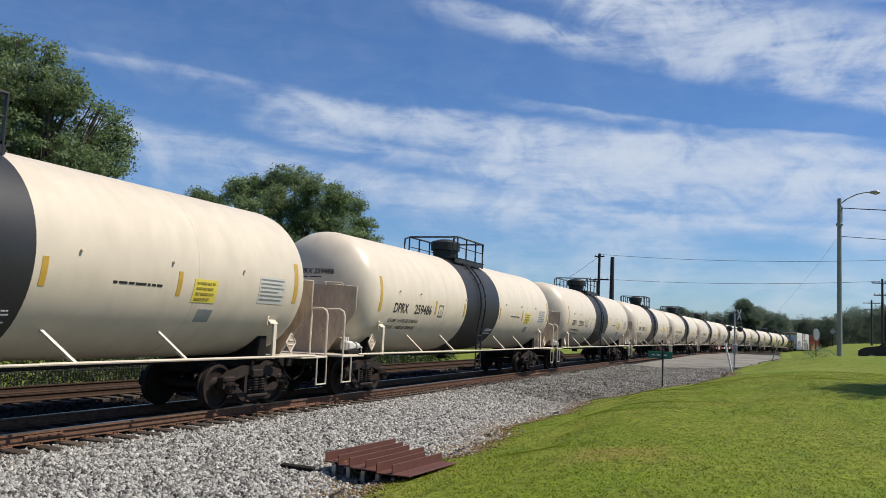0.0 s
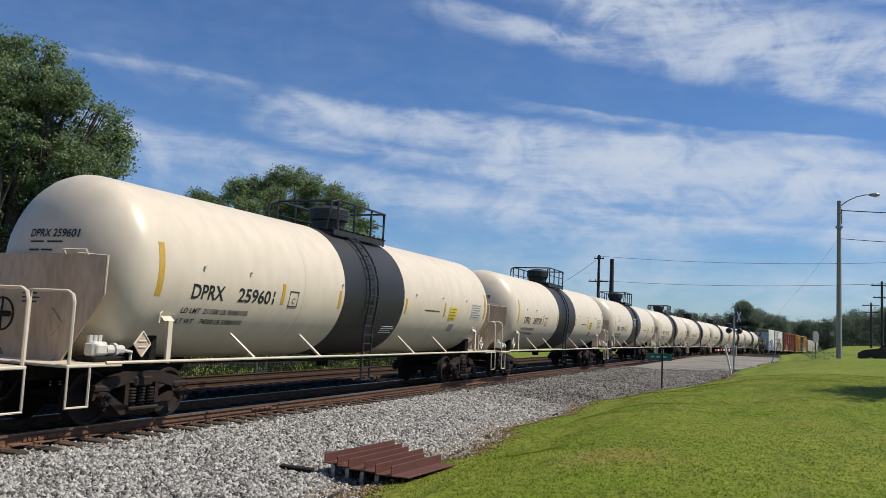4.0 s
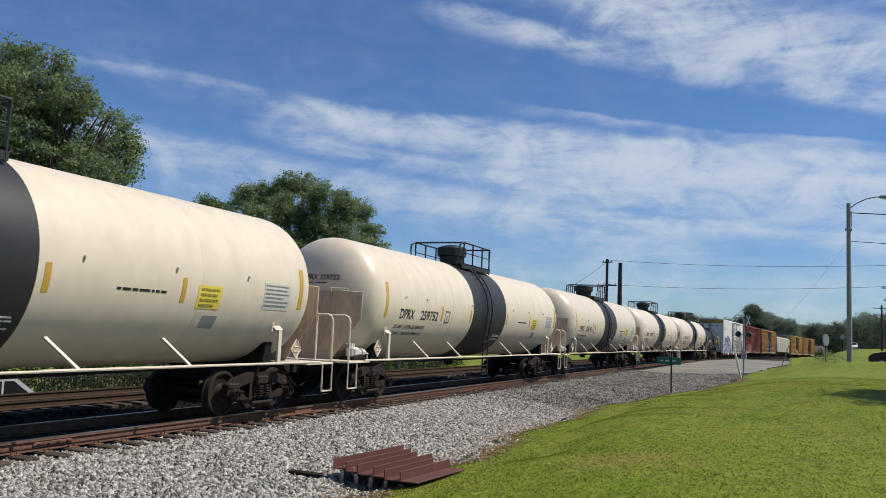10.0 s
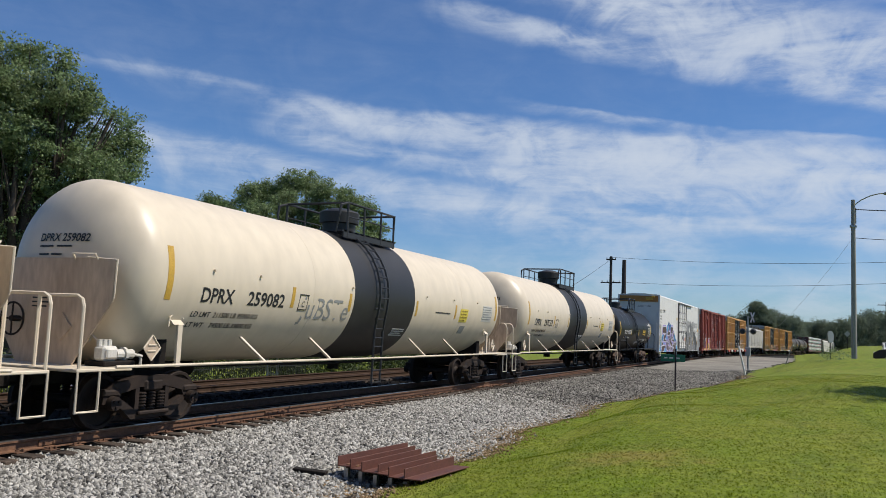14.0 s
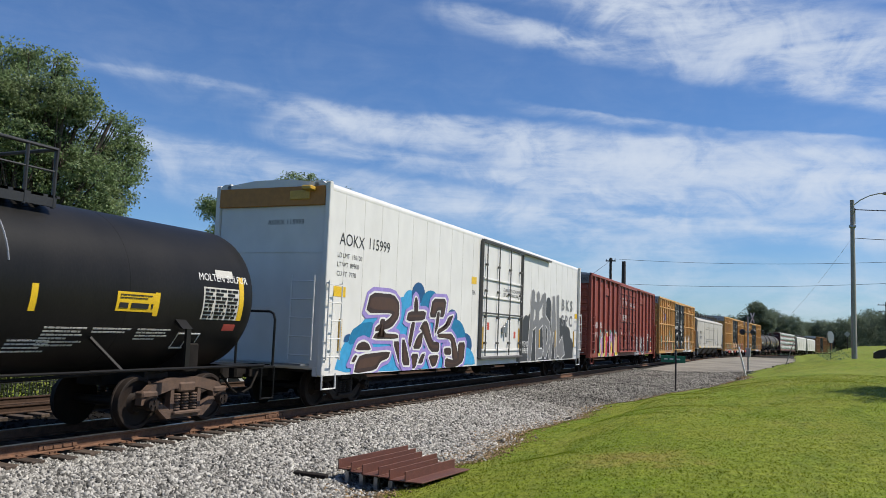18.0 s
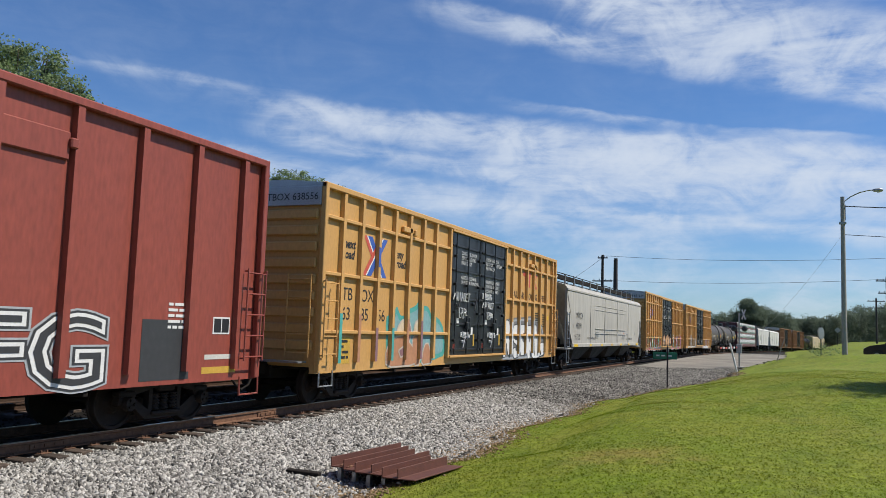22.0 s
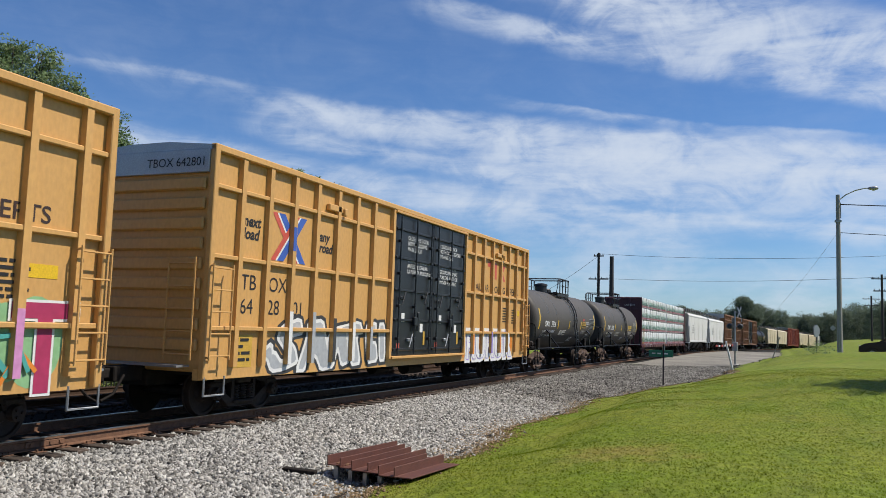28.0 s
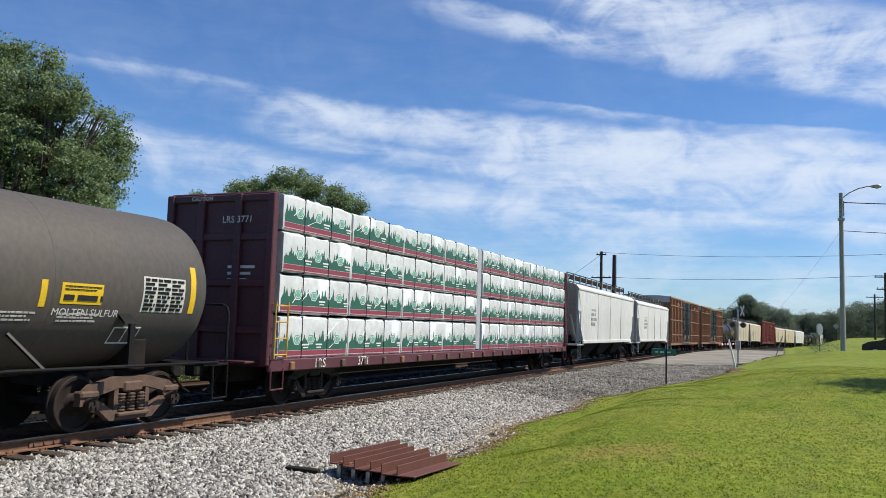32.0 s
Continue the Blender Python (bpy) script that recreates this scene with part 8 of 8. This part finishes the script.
lx, ly, lz = street_lamp()
pa = utility_pole(11.98, 90, 5.32, "dark timber utility pole with two crossarms", ((.35, .55), (2.9, 1.1)), .17)
pb = utility_pole(11.08, 88, 5.08, "thick bare timber pole", (), .26)
pc = utility_pole(-5.75, 105, 3.95, "dark timber utility pole with a crossarm", ((.5, 1.1), (1.9, .9)), .15)
pd = utility_pole(-5.15, 150, 2.6, "distant timber utility pole with crossarms", ((.5, 1.3), (1.6, 1.1)), .17)
pe = utility_pole(-7.6, 110, 6.0, "dark timber utility pole", ((.4, 1.2),), .16)
pf = utility_pole(-38, 95, 5.0, "dark timber utility pole", ((.4, 1.2),), .16)


def cable(name, a, b, sag, r, label):
    cu = Shape()
    a, b = Vector(a), Vector(b)
    pts = [a.lerp(b, i / 24) - Vector((0, 0, sag * 4 * (i / 24) * (1 - i / 24))) for i in range(25)]
    cu.pipe([p[:] for p in pts], r, 5)
    tagged(new(name, cu.mesh(name, WIRE if name == "cable" else GALV)), label, "cable")


cable("cable", pa + Vector((0, 0, -.1)), pf + Vector((0, 0, 5.5)), 3.0, .017, "thin black overhead cable")
cable("cable", pa + Vector((0, 0, -2.8)), pf + Vector((0, 0, 5.0)), 3.0, .017, "thin black overhead cable")
cable("cable", (lx, ly, lz - .6), (30, 50, lz - 1.6), .5, .03, "black overhead cable at the lamp pole")
cable("cable", (lx, ly, lz - 2.4), (30, 52, lz - 3.2), .5, .02, "thin black overhead cable at the lamp pole")
cable("guy_wire", (lx - .1, ly, lz - 2.5), (-3.0, 62, 1.0), .5, .006, "thin guy wire from the lamp pole")
cable("guy_wire", pa + Vector((0, 0, -.3)), pa + Vector((-7.5, -2, -5.5)), .3, .02, "thin guy wire of the utility pole")


# ---- crossing signal, signs, posts ----
def signal(x, y, z, label):
    t = thing("crossing_signal", label, "crossing signal", m=pose(x, y, z))
    part("mast", Shape().tube((0, 0, 0), (0, 0, 3.9), .06, 10), GALV, t, smooth=50)
    part("base", Shape().box(-.25, .25, -.25, .25, -.3, .12, .03), CONCRETE, t)
    for k in (-1, 1):
        part("crossbuck_arm", Shape().add([(.30 + .45 * (p * math.cos(radians(50 * k)) - q * math.sin(radians(50 * k))), -.10 - .01 * k + w - .89 * (p * math.cos(radians(50 * k)) - q * math.sin(radians(50 * k))), 3.80 + p * math.sin(radians(50 * k)) + q * math.cos(radians(50 * k))) for w in (0, .008) for p, q in ((-.46, -.085), (.46, -.085), (.46, .085), (-.46, .085))],
             [(0, 1, 2, 3), (4, 7, 6, 5), (0, 4, 5, 1), (1, 5, 6, 2), (2, 6, 7, 3), (3, 7, 4, 0)]), CHALK, t, "white crossbuck board")
        s = part("hood", Shape().lathe([(-.24, .13), (-.10, .21), (-.08, .21)], 18, "y", (.36 * k, 0, 2.80)), FENCE, t, smooth=40)
        part("lens", Shape().tube((.36 * k, -.14, 2.80), (.36 * k, -.17, 2.80), .11, 16), REDLENS, s)
    part("crossbuck_bracket", Shape().tube((0, 0, 3.80), (.30, -.09, 3.80), .03, 8), GALV, t)
    part("lamp_bar", Shape().tube((-.36, 0, 2.80), (.36, 0, 2.80), .04, 8), GALV, t)
    part("gate_box", Shape().box(-.18, .18, -.30, .22, 1.05, 1.70, .03), GALV, t)
    for i in range(7):
        y0 = -.4 - i * .9
        part("gate_arm", Shape().box(-.16 - .11 * i, -.10 - .11 * i, y0 - .9, y0, 1.40, 1.52, .01), CHALK if i % 2 else LOGOR, t, "red and white striped gate arm")
    return t


sx, sy = at(2.95, 61)
signal(sx, sy, height(sx, sy), "railway crossing signal with white crossbuck and lowered gate")


def leaning_post(x, y, lean, label, r=.05, stuff=None):
    t = thing("guard_post", label, "post", "guard posts", m=pose(x, y, height(x, y)))
    part("post", Shape().tube((0, 0, -.2), (lean, -.1, 1.5), r, 8), stuff or CHALK, t, smooth=50)


gx, gy = at(3.05, 46)
leaning_post(gx, gy, -.38, "leaning white guard post beside the crossing")
gx, gy = at(.75, 56)
leaning_post(gx, gy, .55, "leaning pale post beside the crossing", .028, POLE)


def street_sign():
    x, y = at(7.55, 36.5)
    z = height(x, y)
    t = thing("street_sign", "green street name sign on a dark steel post among the stones", "street sign", m=pose(x, y, z, 0, 0, 8))
    part("post", Shape().box(-.035, .035, -.035, .035, -.3, 1.78, .008), DARKPOLE, t)
    b = part("blade", Shape().box(-.62, .40, -.012, .012, 1.22, 1.52, .01), GREENPAINT, t, "green sign blade")
    w = Shape()
    for i, (a, c) in enumerate(((-.48, -.34), (-.26, -.10), (.0, .18))):
        w.box(a, c, -.016, -.012, 1.34, 1.40)
    part("lettering", w, CHALK, b)
    part("cap", Shape().box(-.05, .05, -.03, .03, 1.52, 1.70, .01), GALV, t)


street_sign()


def stop_sign():
    x, y = at(-2.0, 54)
    z = height(x, y)
    t = thing("stop_sign", "back of an octagonal road sign on a steel post", "road sign", m=pose(x, y, z, 0, 0, 60))
    h = 1.915 + 54 * math.tan(radians(.30)) - z
    part("post", Shape().box(-.03, .03, 0, .05, -.3, h + .42, .008), DARKPOLE, t)
    o = [(.38 * math.cos(radians(22.5 + 45 * i)), h + .38 * math.sin(radians(22.5 + 45 * i))) for i in range(8)]
    part("plate", Shape().slab(o, .05, .056, "y").slab(o, -.012, -.006, "y"), GALV, t, "grey unpainted back of the plate")
    x, y = at(-2.95, 130)
    k = thing("warning_sign", "distant diamond road sign", "road sign", m=pose(x, y, height(x, y)))
    part("post", Shape().box(-.04, .04, 0, .05, -.3, 2.55, .008), DARKPOLE, k)
    part("plate", Shape().slab([(0, 1.75), (.42, 2.17), (0, 2.59), (-.42, 2.17)], -.02, -.01, "y"), GALV, k)


stop_sign()


# ---- steel sections stacked by the stones ----
def steel_pile():
    x0, y0 = -6.62, 11.15
    t = thing("steel_sections", "stack of rust-brown steel angle sections on short blocks", "steel stack", m=pose(x0, y0, height(-5.6, 11.7) - .10, 0, 0, -5))
    rng = random.Random(2)
    for i in range(6):
        L = 2.05 + rng.uniform(-.10, .10) - .12 * i
        dx = .27 * i
        d = .10 + .06 * (5 - i) / 5
        yy = rng.uniform(-.05, .05) - .03 * i
        s = Shape().box(dx, dx + .30, yy, yy + L, d, d + .018, .004).box(dx, dx + .018, yy, yy + L, d, d + .155, .004)
        part("steel_angle", s, SHEET, t, at=pose(0, 0, .12, rng.uniform(-.4, .4), rng.uniform(-3, 1), rng.uniform(-.6, .6)))
    for i in range(5):
        part("support_block", Shape().box(.12 + .27 * i, .19 + .27 * i, .06, .13, -.12, .27 - .02 * i), GALV, t)
        part("support_block", Shape().box(.12 + .27 * i, .19 + .27 * i, 1.5, 1.6, -.12, .27 - .02 * i), GALV, t)
    part("rail_offcut", Shape().box(.10, .30, .12, .22, .24, .32, .01), RAIL, t)
    b = thing("timber_offcut", "short dark timber offcut on the stones", "timber", m=pose(-7.0, 11.0, height(-7.0, 11.0) + .02, 0, 3, 14))
    part("board", Shape().box(-.27, .27, -.07, .08, 0, .06, .01), UNDER, b)


steel_pile()

# ---- behind the tracks ----
def fence():
    t = thing("metal_fence", "black iron picket fence along the far side of the road", "fence")
    bar = Shape().box(-.012, .012, -.012, .012, 0, 1.15).mesh("picket", FENCE)
    for i in range(190):
        s = 12 + i * .155
        x, y, z = line(s, -15.6)
        part("picket", bar, None, t, at=pose(x, y, height(x, y) + .05))
    for z in (.25, 1.05):
        s = Shape()
        for i in range(30):
            a, b = line(12 + i, -15.6), line(13 + i, -15.6)
            s.tube((a[0], a[1], height(a[0], a[1]) + z), (b[0], b[1], height(b[0], b[1]) + z), .02, 4)
        part("fence_rail", s, FENCE, t)


fence()


def suv(name, label, paint, m):
    t = thing(name, label, "car", m=m)
    side = [(-2.25, .45), (-2.30, .95), (-2.15, 1.10), (-1.75, 1.62), (-1.3, 1.70), (.2, 1.68), (.95, 1.18), (1.9, 1.02), (2.28, .80), (2.30, .45), (1.9, .32), (-1.9, .32)]
    part("body", Shape().slab(side, -.88, .88), paint, t, smooth=20)
    for k in (-1, 1):
        for pane in ([(-1.65, 1.14), (-1.45, 1.56), (-1.0, 1.57), (-1.0, 1.14)], [(-.92, 1.14), (-.92, 1.57), (-.22, 1.58), (-.22, 1.15)], [(-.14, 1.15), (-.14, 1.58), (.15, 1.58), (.75, 1.16)]):
            part("side_window", Shape().slab(pane, min(k * .80, k * .89), max(k * .80, k * .89)), GLASS, t)
    part("rear_window", Shape().slab([(-2.17, 1.12), (-1.80, 1.58), (-1.77, 1.56), (-2.13, 1.12)], -.7, .7), GLASS, t)
    part("windscreen", Shape().slab([(.26, 1.655), (.95, 1.20), (1.0, 1.20), (.30, 1.67)], -.72, .72), GLASS, t)
    for k in (-.9, .9):
        for y in (-1.4, 1.42):
            w = part("wheel", Shape().lathe([(k - .11, .15), (k - .11, .34), (k + .11, .34), (k + .11, .15)], 20, "x"), RUBBER, t, at=pose(0, y, .34))
            part("rim", Shape().lathe([(k * 1.0 - .12, .05), (k - .122, .21), (k + .122, .21), (k + .12, .05)], 14, "x"), GALV, w)
    for k in (-.7, .7):
        part("headlight", Shape().box(k - .16, k + .16, 2.10, 2.29, .72, .88, .03), LAMP, t)
        part("tail_light", Shape().box(k - .14, k + .14, -2.31, -2.16, .9, 1.12, .03), REDLENS, t)
    return t


SUV = suv("silver_suv", "silver sport utility car driving on the road behind", SILVER, pose(*line(14, -9.8, -.32)))
wx, wy = at(-4.2, 118)
WHITE_SUV = suv("white_suv", "white sport utility car on the far road", WHITE, pose(wx, wy, height(wx, wy) + .05, 0, 0, 80))
nx, ny = at(-6.55, 64)
suv("dark_car", "dark blue car parked beyond the lawn", NAVY, pose(nx, ny, height(nx, ny), 0, 0, 75))


# ---- what moves ----
def motions():
    tan = lambda a, b: math.degrees(math.atan2(a, b))
    for car, u, half in CARS:
        rows = []
        for t in range(0, 33, 2):
            s = u - run(t)
            a, b = line(s - half), line(s + half)
            rows.append((t, pose((a[0] + b[0]) / 2, s, (a[2] + b[2]) / 2, tan(b[2] - a[2], 2 * half), 0, -tan(b[0] - a[0], 2 * half))))
        walk(car, rows)
    # wheels roll while their car is near
    place = {car: u for car, u, half in CARS}
    for ws, car, off in ROLLING:
        u = place[car]
        near = [i for i in range(961) if -8 < u + off - run(i / 30) < 46]
        if len(near) < 4:
            continue
        base = ws.matrix_basis.translation.copy()
        i0, i1 = near[0], near[-1]
        turn = lambda i: math.degrees((run(i / 30) - run(i0 / 30)) / .457)
        rows = [] if i0 == 0 else [(0, pose(*base))]
        rows += [(i / 30, pose(*base, turn(i))) for i in range(i0, i1 + 1)]
        if i1 < 960:
            rows.append((32.0, pose(*base, turn(i1))))
        walk(ws, rows)
    # the cars on the roads
    rows = []
    for t, s in ((0, 3.0), (8, 13.6), (11.5, 18.4), (12.6, 20.0), (14.5, 22.6), (20, 27.5), (32, 42.0)):
        x, y, z = line(s, -9.9)
        rows.append((t, pose(x, y, height(x, y) + .05)))
    walk(SUV, rows)
    rows = []
    for t, a, d in ((0, -2.75, 330), (6, -2.95, 280), (9, -3.39, 225), (10.5, -3.59, 180), (11.5, -3.81, 140), (12, -3.99, 125), (12.5, -4.31, 114), (13, -4.60, 105), (14.5, -6.2, 88), (20, -28, 70), (32, -60, 90)):
        x, y = at(a, d)
        rows.append((t, pose(x, y, height(x, min(y, 300.0)) + .02, 0, 0, 178)))
    walk(WHITE_SUV, rows)


motions()
